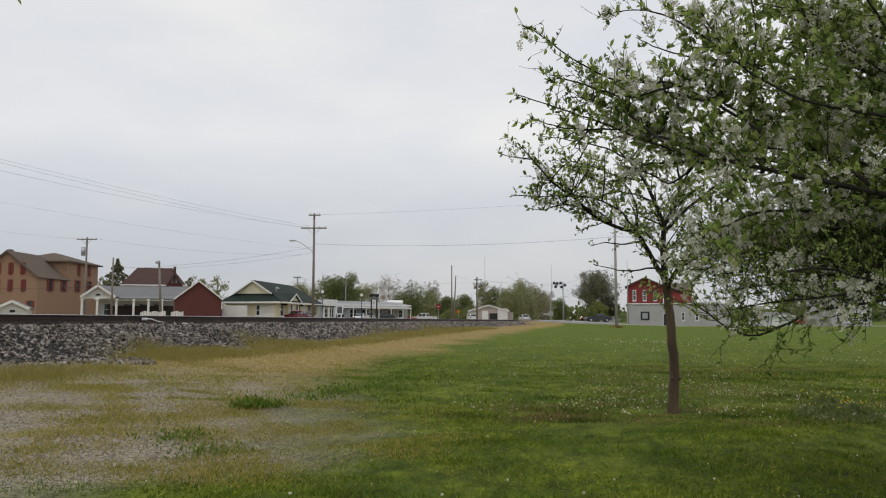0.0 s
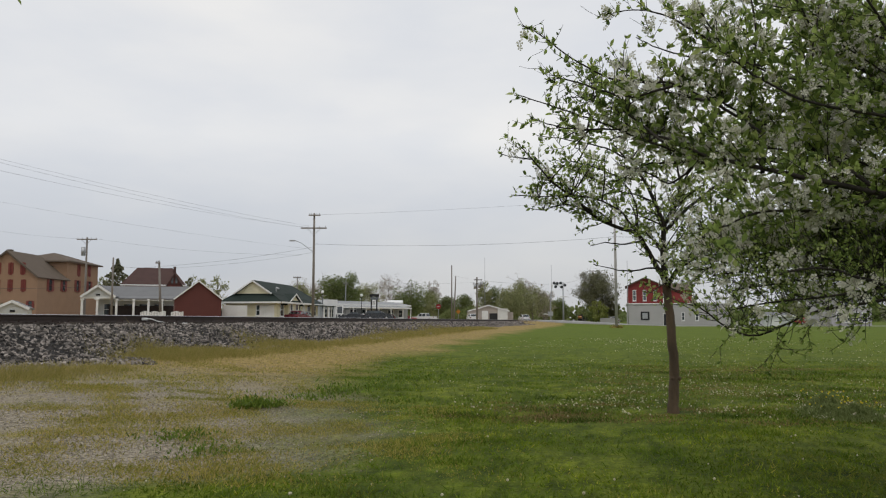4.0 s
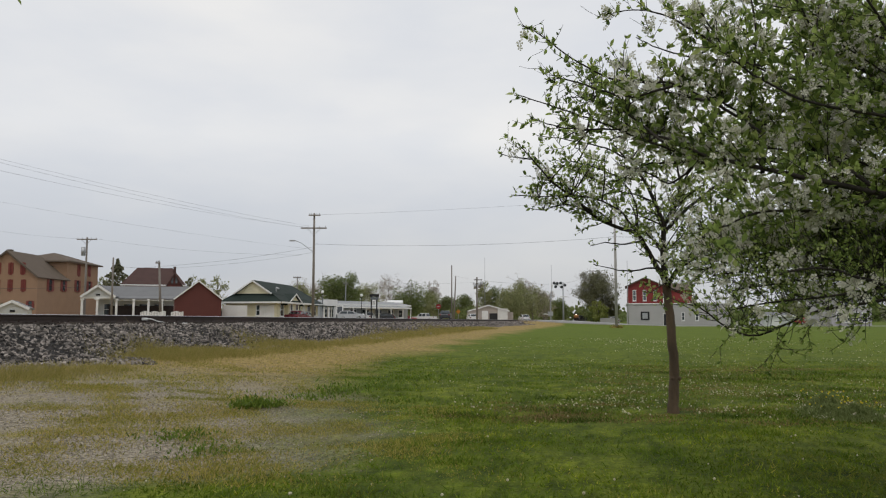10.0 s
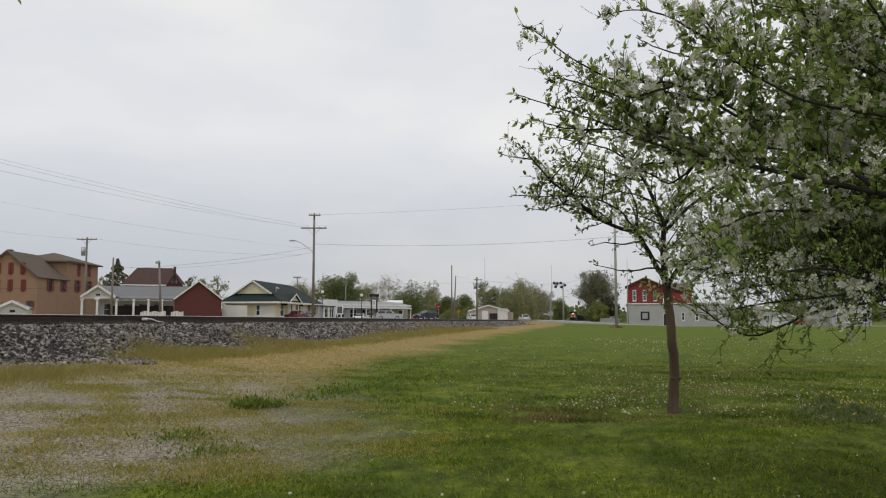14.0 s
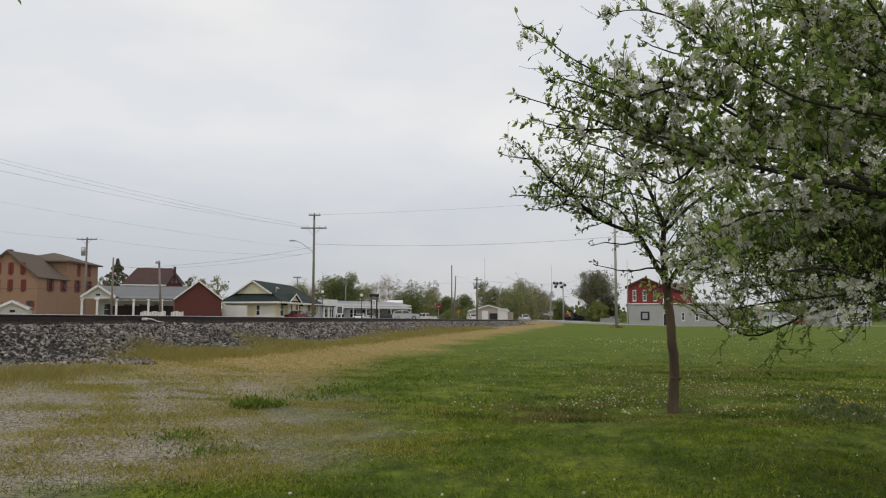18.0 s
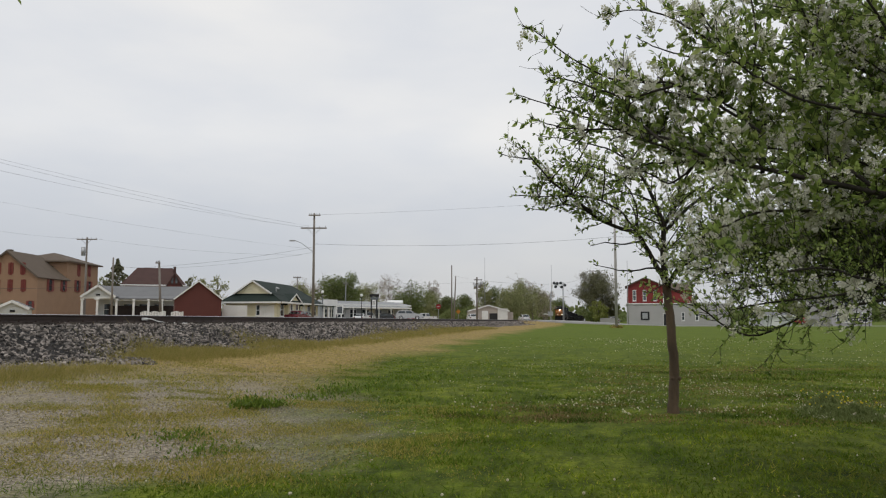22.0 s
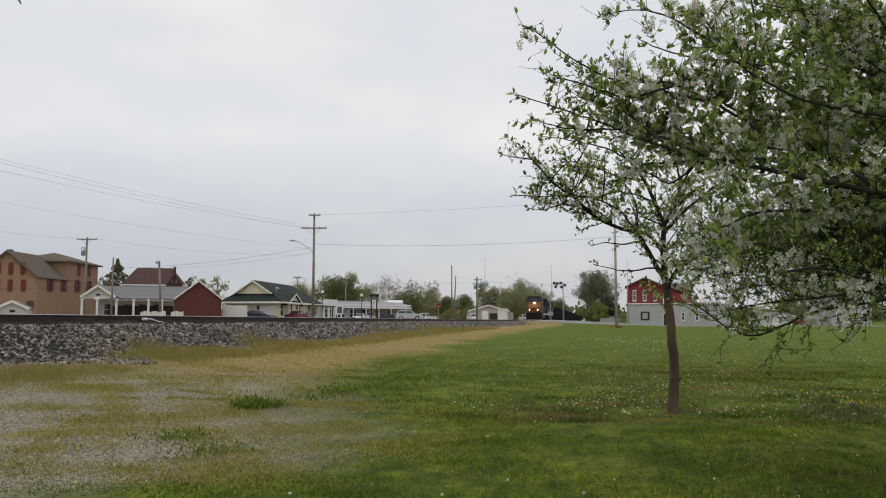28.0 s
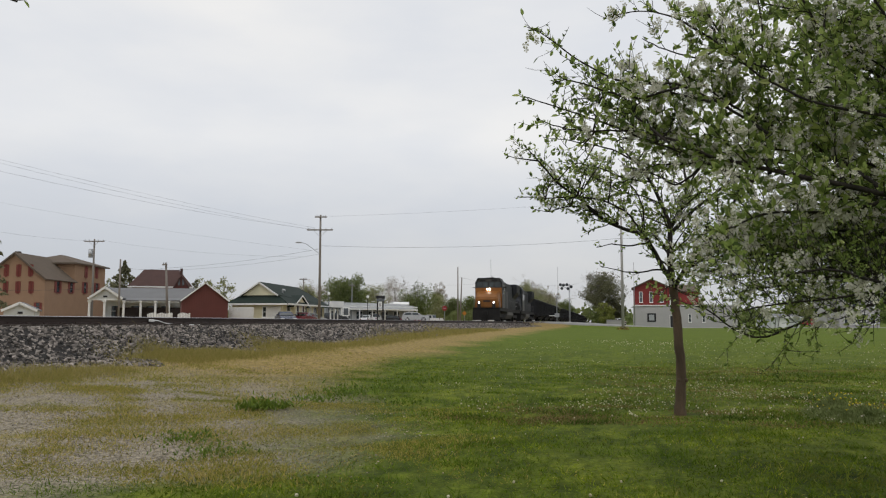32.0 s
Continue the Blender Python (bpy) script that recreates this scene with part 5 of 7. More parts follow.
for xe in (g0, g1):
    part("roof", slab(bmesh.new(), [(gm, -2.2, 4.58), (xe, -2.2, 3.16), (xe, 3.5, 3.16), (gm, 3.5, 4.58)], 0.14), M_GREY_SHINGLE, b)
    part("fascia", slab(bmesh.new(), [(gm, -2.25, 4.58), (xe, -2.25, 3.16), (xe, -2.2, 3.16), (gm, -2.2, 4.58)], 0.26), M_TRIM, b)
part("porch_beam", boxes((g0 + 0.2, g1 - 0.2, -1.9, -1.7, 2.88, 3.09)), M_TRIM, b)
part("vent", boxes((gm - 0.25, gm + 0.25, -1.93, -1.905, 3.23, 3.44)), M_BLACK, b)
for cx, cy in ((-6.37, -1.8), (-4.57, -1.8), (-2.29, -1.8), (-0.35, -1.0), (1.46, -1.0), (3.12, -1.0)):
    part("column", boxes((cx - 0.13, cx + 0.13, cy - 0.13, cy + 0.13, -0.3, 2.88), (cx - 0.2, cx + 0.2, cy - 0.2, cy + 0.2, 2.68, 2.88), bevel=0.01), M_TRIM, b, "square white porch column")
for wx0, ww in ((-3.88, 1.0), (-1.39, 1.2), (0.55, 1.2), (2.43, 1.2)):
    window(b, wx0, 1.79, 1.0, ww, 1.3, M_TRIM, M_GLASS)
door(b, -2.84, 1.79, 0, 0.95, 2.05, M_BRIGHT_RED)
# blackish brown sheet before the wall paints in the porch's shade
part("porch_shade_wall", boxes((-3.81, 4.64, 1.55, 1.78, -0.2, 2.1)), M_PORCH_SHADE, b, "blackish brown sheet standing in for the shade under the porch")
for fx0, fx1 in ((-30.20, -27.55), (-27.15, -25.79)):
    pf_ = thing("picket_fence", town_pose(fx0, 80, 0.8), "low white picket fence with a scalloped top", "fence", "picket fences")
    n_p = int((fx1 - fx0) / 0.16)
    for i in range(n_p):
        part("picket", boxes((i * 0.16, i * 0.16 + 0.12, -0.02, 0.02, -0.3, 1.10 + 0.12 * abs(math.sin(i * 0.55)))), M_WHITE, pf_)
    part("rail", boxes((0, n_p * 0.16, 0.02, 0.06, 0.35, 0.43)), M_WHITE, pf_)

# dark red gabled barn with white trim
b = thing("red_barn", town_pose(-25.66, 84, 0.8, 20) @ Matrix.Diagonal((0.96, 1, 1, 1)), "dark red gabled outbuilding with white rake boards", "building")
gable_block(b, -2.44, 2.44, 0, 4.8, 2.51, 1.84, M_RED_SIDING, M_GREY_SHINGLE, 0.18, "y", rake=0.13)

# small white shed
b = thing("white_shed", town_pose(-41.91, 78, 0.8, 22) @ Matrix.Diagonal((0.9, 1, 1, 1)), "small white shed with a shallow gabled roof", "shed")
gable_block(b, -1.60, 1.49, 0, 4, 1.46, 0.66, M_WHITE_SIDING, M_GREY_SHINGLE, 0.25, "y")
part("vent", boxes((-0.25, 0.25, -0.03, -0.004, 1.08, 1.30)), M_BLACK, b)

# house with a rust-red roof
b = thing("red_roofed_house", town_pose(-51.10, 142, 0.8, 18) @ Matrix.Diagonal((0.94, 1, 1, 1)), "old house under a broad rust-red hipped roof", "house")
hip_block(b, -5.32, 4.72, 0, 9, 6.58, 3.31, M_ORANGE_BRICK, M_RUST_ROOF, 0.8, M_TRIM, 2.6)
gable_block(b, 2.11, 4.72, -1.2, 4.0, 6.58, 1.91, M_RED_SIDING, M_RUST_ROOF, 0.2, "y", M_RUST_ROOF)
for xx in (3.01, 3.76):
    window(b, xx, -1.203, 6.88, 0.35, 1.1, M_RUST_ROOF, M_PANE)
part("chimney", boxes((3.11, 3.61, 3, 3.6, 8.88, 10.09)), M_RUST_ROOF, b, "short brick chimney")

# cream house with a green roof: its gable faces the track, its long side the street
b = thing("cream_house", town_pose(-22.12, 92, 0.8, -7.0), "cream single-storey house with dark green shingle roof", "house")
x0, x1, eave, ridge = -2.99, 3.12, 2.40, 4.80
part("wall", boxes((x0, x1, 0, 0.25, -0.4, eave), (x0, x1, 16.75, 17, -0.4, eave), (x0, x0 + 0.25, 0.25, 16.75, -0.4, eave), (x1 - 0.25, x1, 0.25, 16.75, -0.4, eave)), M_YELLOW_SIDING, b)
xm = 0.20
gw = 2.02
part("gable", prism(bmesh.new(), [(xm - gw, 3.37), (xm + gw, 3.37), (xm, ridge)], 0.3, 0.5), M_YELLOW_SIDING, b)
for s in (-1, 1):
    part("roof", slab(bmesh.new(), [(xm, 0.0, ridge + 0.14), (xm + s * (gw + 0.3), 0.0, 3.31 + 0.1), (xm + s * 3.64, 17.4, eave + 0.08), (xm, 14.4, ridge + 0.10)], 0.14), M_GREEN_SHINGLE, b)
    part("fascia", slab(bmesh.new(), [(xm, -0.06, ridge + 0.14), (xm + s * (gw + 0.3), -0.06, 3.31 + 0.1), (xm + s * (gw + 0.3), 0.0, 3.31 + 0.1), (xm, 0.0, ridge + 0.14)], 0.16), M_TRIM, b)
part("roof", slab(bmesh.new(), [(xm - gw - 0.25, 0.6, 3.37 + 0.04), (xm - 3.77, -0.7, eave + 0.02), (xm + 3.51, -0.7, eave + 0.02), (xm + gw + 0.25, 0.6, 3.37 + 0.04)], 0.12), M_GREEN_SHINGLE, b)
part("roof", slab(bmesh.new(), [(xm + 0.2, 14.3, ridge), (xm + 3.64, 17.4, eave + 0.06), (xm - 3.64, 17.4, eave + 0.06), (xm - 0.2, 14.3, ridge)], 0.12), M_GREEN_SHINGLE, b)
for s in (-1, 1):
    part("roof", slab(bmesh.new(), [(xm + s * (gw + 0.28), 0.3, 3.31 + 0.06), (xm + s * 3.71, -0.6, eave + 0.03), (xm + s * 3.71, 17.5, eave + 0.03), (xm + s * (gw + 0.2), 16.5, 3.31 - 0.1)], 0.12), M_GREEN_SHINGLE, b)
    part("fascia", boxes(*((sorted((xm + s * 3.74, xm + s * 3.81)) + [-0.7, 17.5, eave - 0.16, eave + 0.04]),)), M_TRIM, b)
part("fascia", boxes((xm - 3.77, xm + 3.64, -0.75, -0.70, eave - 0.16, eave + 0.03)), M_TRIM, b)
window(b, 0.98, -0.002, 0.9, 0.45, 1.1, M_TRIM, M_GLASS)
door(b, 1.69, -0.002, 0.0, 0.95, 2.0, M_WHITE)
door(b, 2.28, -0.002, 0.0, 0.95, 2.0, M_TRIM)
for yy, ww, zz in ((1.8, 1.1, 0.85), (8.4, 1.1, 0.85), (12.6, 1.2, 0.8), (15.2, 1.2, 0.8)):
    window(b, x1 + 0.002, yy, zz, ww, 1.35, M_TRIM, M_GLASS, face="side")
door(b, x1 + 0.002, 10.4, 0.0, 1.0, 2.05, M_WHITE, "side")
# cross gable over the long side
cg = bmesh.new()
prism(cg, [(2.2, eave - 0.2), (8.0, eave - 0.2), (5.1, eave + 0.95)], x1 + 0.25, x1 + 0.45)
bmesh.ops.rotate(cg, verts=cg.verts, cent=(0, 0, 0), matrix=Matrix(((0, 1, 0), (1, 0, 0), (0, 0, 1))))
bmesh.ops.recalc_face_normals(cg, faces=cg.faces)
part("gable", cg, M_YELLOW_SIDING, b)
for s in (-1, 1):
    part("roof", slab(bmesh.new(), [(x1 + 0.7, 5.1, eave + 1.12), (x1 + 0.7, 5.1 + s * 3.3, eave - 0.25), (x1 - 1.0, 5.1 + s * 3.3, eave - 0.25), (x1 - 1.4, 5.1, eave + 1.12)], 0.12), M_GREEN_SHINGLE, b)
    part("fascia", slab(bmesh.new(), [(x1 + 0.75, 5.1, eave + 1.12), (x1 + 0.75, 5.1 + s * 3.3, eave - 0.25), (x1 + 0.7, 5.1 + s * 3.3, eave - 0.25), (x1 + 0.7, 5.1, eave + 1.12)], 0.15), M_TRIM, b)
part("vestibule", boxes((x1, x1 + 0.42, 3.0, 7.2, -0.3, eave - 0.2)), M_YELLOW_SIDING, b)
for yy in (4.0, 6.2):
    window(b, x1 + 0.424, yy, 0.8, 0.8, 1.4, M_TRIM, M_GLASS, face="side")
part("vent_pipe", rods(((x1 - 1.1, 3.0, eave + 0.9), (x1 - 1.1, 3.0, eave + 1.75), 0.10), ((x1 - 1.1, 3.0, eave + 1.75), (x1 - 0.75, 3.0, eave + 1.6), 0.10)), M_GALV, b, "galvanised vent pipe")
for yy in (13.0, 14.8, 16.6):
    part("porch_post", boxes((x1 + 1.9, x1 + 2.05, yy, yy + 0.15, -0.3, eave - 0.25)), M_TRIM, b)
part("porch_roof", slab(bmesh.new(), [(x1 - 0.1, 12.6, eave - 0.05), (x1 + 2.2, 12.6, eave - 0.2), (x1 + 2.2, 17.3, eave - 0.2), (x1 - 0.1, 17.3, eave - 0.05)], 0.12), M_GREEN_SHINGLE, b)
fence = thing("white_fence", town_pose(-23.16, 89, 0.8), "white board fence screening the cream house", "fence")
for i in range(17):
    part("board", boxes((-1.38 + i * 0.165, -1.38 + i * 0.165 + 0.155, 0, 0.03, -0.3, 1.95)), M_WHITE, fence)

# long white shop on the far side of the street
b = thing("shop_building", town_pose(-21.42, 139, 0.9, 52), "long low grey-white shop with a grey metal roof", "shop")
SE = 3.10
gable_block(b, 0, 23.5, 0, 8, SE, 0.6, M_GREY_SIDING, M_METAL_ROOF, 0.5, "x")
part("parapet", boxes((0.4, 3.6, -0.75, -0.55, SE - 0.35, SE + 0.75)), M_TRIM, b, "white parapet sign board")
part("awning", slab(bmesh.new(), [(3.8, 0, SE - 0.1), (3.8, -1.9, SE - 0.45), (22.5, -1.9, SE - 0.45), (22.5, 0, SE - 0.1)], 0.1), M_METAL_ROOF, b)
part("valance", boxes((3.8, 22.5, -1.95, -1.9, SE - 0.72, SE - 0.45)), M_TRIM, b)
for xx in (0.5, 2.0, 3.5, 6.5, 9.8, 13.2, 16.6, 20.0, 22.3):
    part("post", boxes((xx - 0.08, xx + 0.08, -1.88, -1.72, -0.3, SE - 0.5)), M_TRIM, b)
for xx, ww in ((1.3, 0.9), (2.8, 0.9), (5.2, 1.6), (8.2, 1.6), (11.5, 1.8), (15.0, 1.8), (18.4, 1.6), (21.3, 1.2)):
    window(b, xx, -0.002, 0.8, ww, 1.35, M_TRIM, M_GLASS)
door(b, 6.9, -0.002, 0, 0.95, 2.05, M_WHITE)
door(b, 13.2, -0.002, 0, 0.95, 2.05, M_WHITE)
nb = thing("notice_board", town_pose(-17.58, 136.5, 0.9), "white notice board with pale poster by the shop", "notice board")
part("board", boxes((-0.6, 0.6, -0.05, 0.05, 1.21, 2.75), bevel=0.02), M_TRIM, nb)
part("poster", boxes((-0.42, 0.42, -0.065, -0.052, 1.40, 2.55)), M_PANE, nb, "pale grey poster")
for s in (-0.5, 0.5):
    part("post", boxes((s - 0.05, s + 0.05, 0.052, 0.13, -0.3, 2.75)), M_BLACK, nb)
# white service hut beside the shop
b = thing("service_hut", town_pose(-9.73, 160, 0.9), "white raised hut with an overhanging roof", "hut")
gable_block(b, -1.36, 1.47, 0, 4, 3.66, 0.48, M_WHITE_SIDING, M_TRIM, 0.15, "x")
part("canopy", slab(bmesh.new(), [(-0.90, 0, 2.53), (-1.13, -2.0, 2.30), (2.71, -2.0, 2.30), (2.26, 0, 2.53)], 0.12), M_TRIM, b)

# beige metal shed with an open bay
b = thing("metal_shed", town_pose(9.16, 158, 0.9), "beige metal shed with a shallow gable and open bay", "shed")
gable_block(b, -4.13, 3.80, 0, 9, 2.05, 1.12, M_BEIGE, M_GREY_SHINGLE, 0.2, "y")
part("lean_to", boxes((3.57, 4.69, 0.4, 8, -0.3, 1.83)), M_BEIGE, b)
# no opening here: a black sheet paints the bay's shaded inside
part("bay", boxes((0.00, 1.56, -0.05, -0.005, -0.2, 1.60)), M_BLACK, b, "black sheet standing in for the open bay's shaded inside")
part("sliding_door", boxes((1.62, 3.57, -0.12, -0.01, -0.2, 2.55), *[(1.62 + i * 0.4, 1.62 + i * 0.4 + 0.05, -0.15, -0.12, -0.2, 2.55) for i in range(5)]), M_WHITE, b, "white sliding door")
door(b, -0.89, -0.002, 0.0, 1.0, 2.0, M_TRIM)

# red house on a white block storey
b = thing("red_house", town_pose(36.04, 142, 0.15, -13), "bright red gabled upper storey over white block shop", "house")
zt = 3.81
part("wall", boxes((-3.41, 14.06, 0, 0.25, -0.5, zt), (-3.41, 14.06, 9.75, 10, -0.5, zt), (-3.41, -3.41 + 0.25, 0.25, 9.75, -0.5, zt), (14.06 - 0.25, 14.06, 0.25, 9.75, -0.5, zt)), M_WHITE_BLOCK, b, "white painted block wall")
part("flat_roof", boxes((-3.51, 14.16, -0.15, 10.1, zt, zt + 0.18)), M_TRIM, b)
x0, x1, xm = -3.31, 3.01, -0.15
ze, zr = 7.02, 8.53
part("upper_wall", boxes((x0, x1, 0.3, 0.5, zt + 0.18, ze), (x0, x1, 9.2, 9.4, zt + 0.18, ze), (x0, x0 + 0.2, 0.5, 9.2, zt + 0.18, ze), (x1 - 0.2, x1, 0.5, 9.2, zt + 0.18, ze)), M_BRIGHT_RED, b, "bright red siding")
part("gable", prism(bmesh.new(), [(x0, ze), (x1, ze), (xm, zr)], 0.3, 0.5), M_BRIGHT_RED, b)
for s, xe in ((-1, x0 - 0.35), (1, x1 + 0.35)):
    part("roof", slab(bmesh.new(), [(xm, -0.1, zr + 0.12), (xe, -0.1, ze), (xe, 9.6, ze), (xm, 9.6, zr + 0.12)], 0.14), M_SHINGLE, b)
    part("fascia", slab(bmesh.new(), [(xm, -0.16, zr + 0.12), (xe, -0.16, ze), (xe, -0.1, ze), (xm, -0.1, zr + 0.12)], 0.2), M_SHINGLE, b)
part("side_wing", boxes((x1 + 0.002, 7.93, 2.0, 9.0, zt + 0.18, 6.52)), M_BRIGHT_RED, b)
part("wing_roof", slab(bmesh.new(), [(x1, 5.5, 7.73), (x1, 1.6, 6.42), (8.23, 1.6, 6.42), (8.23, 5.5, 7.73)], 0.14), M_SHINGLE, b)
part("corner_board", boxes((x1 - 0.12, x1 + 0.05, 0.22, 0.3, zt + 0.18, ze)), M_TRIM, b)
for wx0 in (-2.01, -0.25, 1.56):
    window(b, wx0, 0.298, 4.51, 0.45, 1.75, M_TRIM, M_PANE)
part("signboard", boxes((-1.00, 0.50, -0.08, -0.005, 1.00, 2.51), bevel=0.03), M_BLACK, b, "dark square sign on the block wall")
part("sign_face", boxes((-0.70, 0.20, -0.10, -0.082, 1.25, 2.26)), M_GALV, b)
door(b, 3.41, -0.002, 0.0, 1.0, 2.1, M_BLACK)
window(b, 6.22, -0.002, 1.0, 0.35, 1.3, M_TRIM, M_GLASS)
window(b, 8.53, -0.002, 1.0, 0.35, 1.3, M_TRIM, M_GLASS)
wallb = thing("low_wall", town_pose(27.9, 136, 0.85), "low grey concrete wall beside the street", "wall")
part("coping", boxes((-1.3, 1.3, -0.15, 0.2, 0.55, 0.65)), M_CONC, wallb)
part("panel", boxes((-1.25, 1.25, -0.1, 0.15, -0.6, 0.55)), M_CONC, wallb)

# white buildings beyond the lawn, seen through the branches
b = thing("white_garage", town_pose(52.23, 125, 0.2), "white garage with a flat roof beyond the lawn", "garage")
gable_block(b, -2.30, 2.39, 0, 6, 1.65, 0.44, M_WHITE_SIDING, M_GREY_SHINGLE, 0.3, "x")
door(b, -0.44, -0.002, 0, 0.9, 1.5, M_TRIM)
b = thing("white_house", town_pose(66.27, 130, 0.2), "white two-storey house with dark windows beyond the trees", "house")
gable_block(b, -3.22, 3.22, 0, 9, 5.08, 1.65, M_WHITE_BLOCK, M_GREY_SHINGLE, 0.4, "x")
for wx0 in (-2.11, -0.74, 0.64, 2.11):
    window(b, wx0, -0.002, 3.33, 0.7, 1.5, M_TRIM, M_GLASS)
    window(b, wx0, -0.002, 0.67, 0.7, 1.5, M_TRIM, M_GLASS)


# ---- poles, wires and signs ----
def pole(x, d, top, r0, label, arms=(), category="utility pole", lean=0.0, material=None, braces=True):
    """A pole with crossarms: (height, half length to one side, to the other)."""
    wx, wy = town(x, d)
    gz = float(ground_z(wx, wy))
    p = thing("utility_pole", town_pose(x, d, gz), label, category, "utility poles")
    h = top - gz
    part("shaft", rods(((0, 0, -0.3), (lean, 0, h), r0, r0 * 0.62), n=12), material or M_POLE, p, smooth=True)
    for z, a, c in arms:
        z -= gz
        ox = lean * z / h
        part("crossarm", boxes((ox - a, ox + c, -r0 - 0.10, -r0 * 0.75, z - 0.07, z + 0.07), bevel=0.01), M_POLE, p)
        for s in (-a + 0.12, c - 0.12, -a * 0.45, c * 0.45):
            part("insulator", rods(((ox + s, -r0 - 0.05, z + 0.07), (ox + s, -r0 - 0.05, z + 0.24), 0.045, 0.03), n=8), M_GALV, p)
        if braces and a > 0.7:
            for s in (-1, 1):
                part("brace", rods(((ox + s * a * 0.5, -r0 - 0.05, z - 0.06), (ox, -r0 * 0.8, z - a * 0.55), 0.02), n=5), M_GALV, p)
    return p


pA = pole(-15.09, 93, 13.61, 0.175, "tall wooden utility pole with two crossarms and a street lamp", ((13.35, 0.62, 0.75), (11.83, 1.5, 1.5)))
gzA = pA.matrix_basis.translation.z
part("lamp_arm", rods(((0, -0.1, 9.01 - gzA), (-1.5, -0.1, 10.12 - gzA), 0.035), ((-1.5, -0.1, 10.12 - gzA), (-2.2, -0.1, 10.39 - gzA), 0.035), n=6), M_GALV, pA)
lh = boxes((-2.85, -2.2, -0.24, 0.04, 10.29 - gzA, 10.45 - gzA), bevel=0.05)
part("lamp_head", lh, M_GALV, pA, "grey street lamp head")
pB = pole(-46.99, 105, 12.04, 0.165, "wooden utility pole with crossarm and grey transformer", ((11.74, 1.25, 1.4),))
gzB = pB.matrix_basis.translation.z
part("transformer", rods(((-0.40, -0.1, 9.59 - gzB), (-0.40, -0.1, 10.70 - gzB), 0.27), n=14), M_GALV, pB, "grey cylindrical transformer", True)
pole(19.90, 92, 15.56, 0.185, "tall silvered wooden utility pole in the grass", ((15.10, 1.1, 1.1),), material=M_PALE_POLE)
pole(-33.92, 82, 7.54, 0.12, "slim grey pole in front of the porch building")
pole(-31.63, 90, 7.80, 0.17, "leaning wooden service pole with a small crossarm", ((7.54, 0.35, 0.2),), lean=-0.42, braces=False)
pole(1.50, 137, 10.54, 0.14, "slim tall wooden pole by the street")
pole(1.87, 139, 8.81, 0.15, "shorter leaning wooden pole by the street", lean=0.35)
pE = pole(6.45, 152, 9.33, 0.20, "wooden pole hung with transformers and arms", ((8.79, 0.5, 1.0), (8.04, 0.8, 1.3)))
gzE = pE.matrix_basis.translation.z
for tx, tz in ((0.45, 7.28), (0.9, 7.50), (-0.4, 7.07)):
    part("transformer", rods(((tx, -0.3, tz - gzE), (tx, -0.3, tz - gzE + 1.0), 0.25), n=12), M_GALV, pE, "grey transformer can", True)
pole(9.16, 175, 14.78, 0.07, "thin radio mast behind the shed", material=M_GALV)
pole(29.19, 215, 15.95, 0.08, "thin distant steel radio mast", material=M_GALV)
pole(-21.89, 120, 7.67, 0.12, "wooden pole behind the cream house", ((7.50, 0.6, 0.6),), braces=False)
pole(32.09, 139, 11.47, 0.07, "thin steel mast beside the red house", material=M_GALV)
pole(-18.48, 152, 8.68, 0.08, "slim steel lamp post by the shop", ((8.04, 0.5, 0.5),), material=M_GALV, braces=False)


def street_lamp(x, d, top):
    wx, wy = town(x, d)
    gz = float(ground_z(wx, wy))
    p = thing("street_lamp", town_pose(x, d, gz), "short black lamp post with a white globe", "lamp post", "globe lamps")
    h = top - gz
    part("post", rods(((0, 0, -0.2), (0, 0, h - 0.4), 0.06, 0.045), ((0, 0, -0.2), (0, 0, 0.4), 0.12, 0.08)), M_BLACK, p)
    g = bmesh.new()
    bmesh.ops.create_icosphere(g, subdivisions=2, radius=0.27, matrix=Matrix.Translation((0, 0, h - 0.2)))
    part("globe", g, M_TRIM, p, "white globe", True)


street_lamp(-14.25, 140, 5.70)
street_lamp(-20.78, 138, 6.22)

sg = thing("shop_sign", town_pose(-11.90, 138, 0.9), "black-framed shop sign with pale panels on two posts", "sign")
for pxp in (-0.44, 0.49):
    part("post", boxes((pxp - 0.12, pxp + 0.12, -0.1, 0.1, -0.3, 4.54)), M_BLACK, sg)
part("frame", boxes((-0.68, 0.88, -0.16, 0.16, 4.25, 4.74), bevel=0.03), M_BLACK, sg)
part("panel", boxes((-0.59, 0.78, -0.22, -0.17, 3.76, 4.20)), M_PANE, sg)
part("panel", boxes((-0.29, 0.34, -0.22, -0.12, 2.88, 3.66), bevel=0.05), M_WHITE, sg, "white sign panel")
for i in range(3):
    part("lettering_bar", boxes((-0.20, 0.20, -0.235, -0.222, 3.47 - i * 0.2 - 0.06, 3.47 - i * 0.2)), M_BLACK, sg, "dark line of lettering")

# stop sign and orange warning sign
st = thing("stop_sign", town_pose(-0.77, 136, 0.95), "red octagonal stop sign on a steel post", "sign")
part("post", rods(((0, 0.05, -0.3), (0, 0.05, 2.89), 0.04)), M_GALV, st)
oc = bmesh.new()
bmesh.ops.create_cone(oc, cap_ends=True, segments=8, radius1=0.44, radius2=0.44, depth=0.03, matrix=Matrix.Translation((0, 0, 2.50)) @ Euler((radians(90), radians(22.5), 0)).to_matrix().to_4x4())
part("face", oc, M_STOP, st, "red octagon face")
part("lettering_bar", boxes((-0.26, 0.26, -0.03, -0.017, 2.50 - 0.04, 2.50 + 0.04)), M_GALV, st, "pale line of lettering")
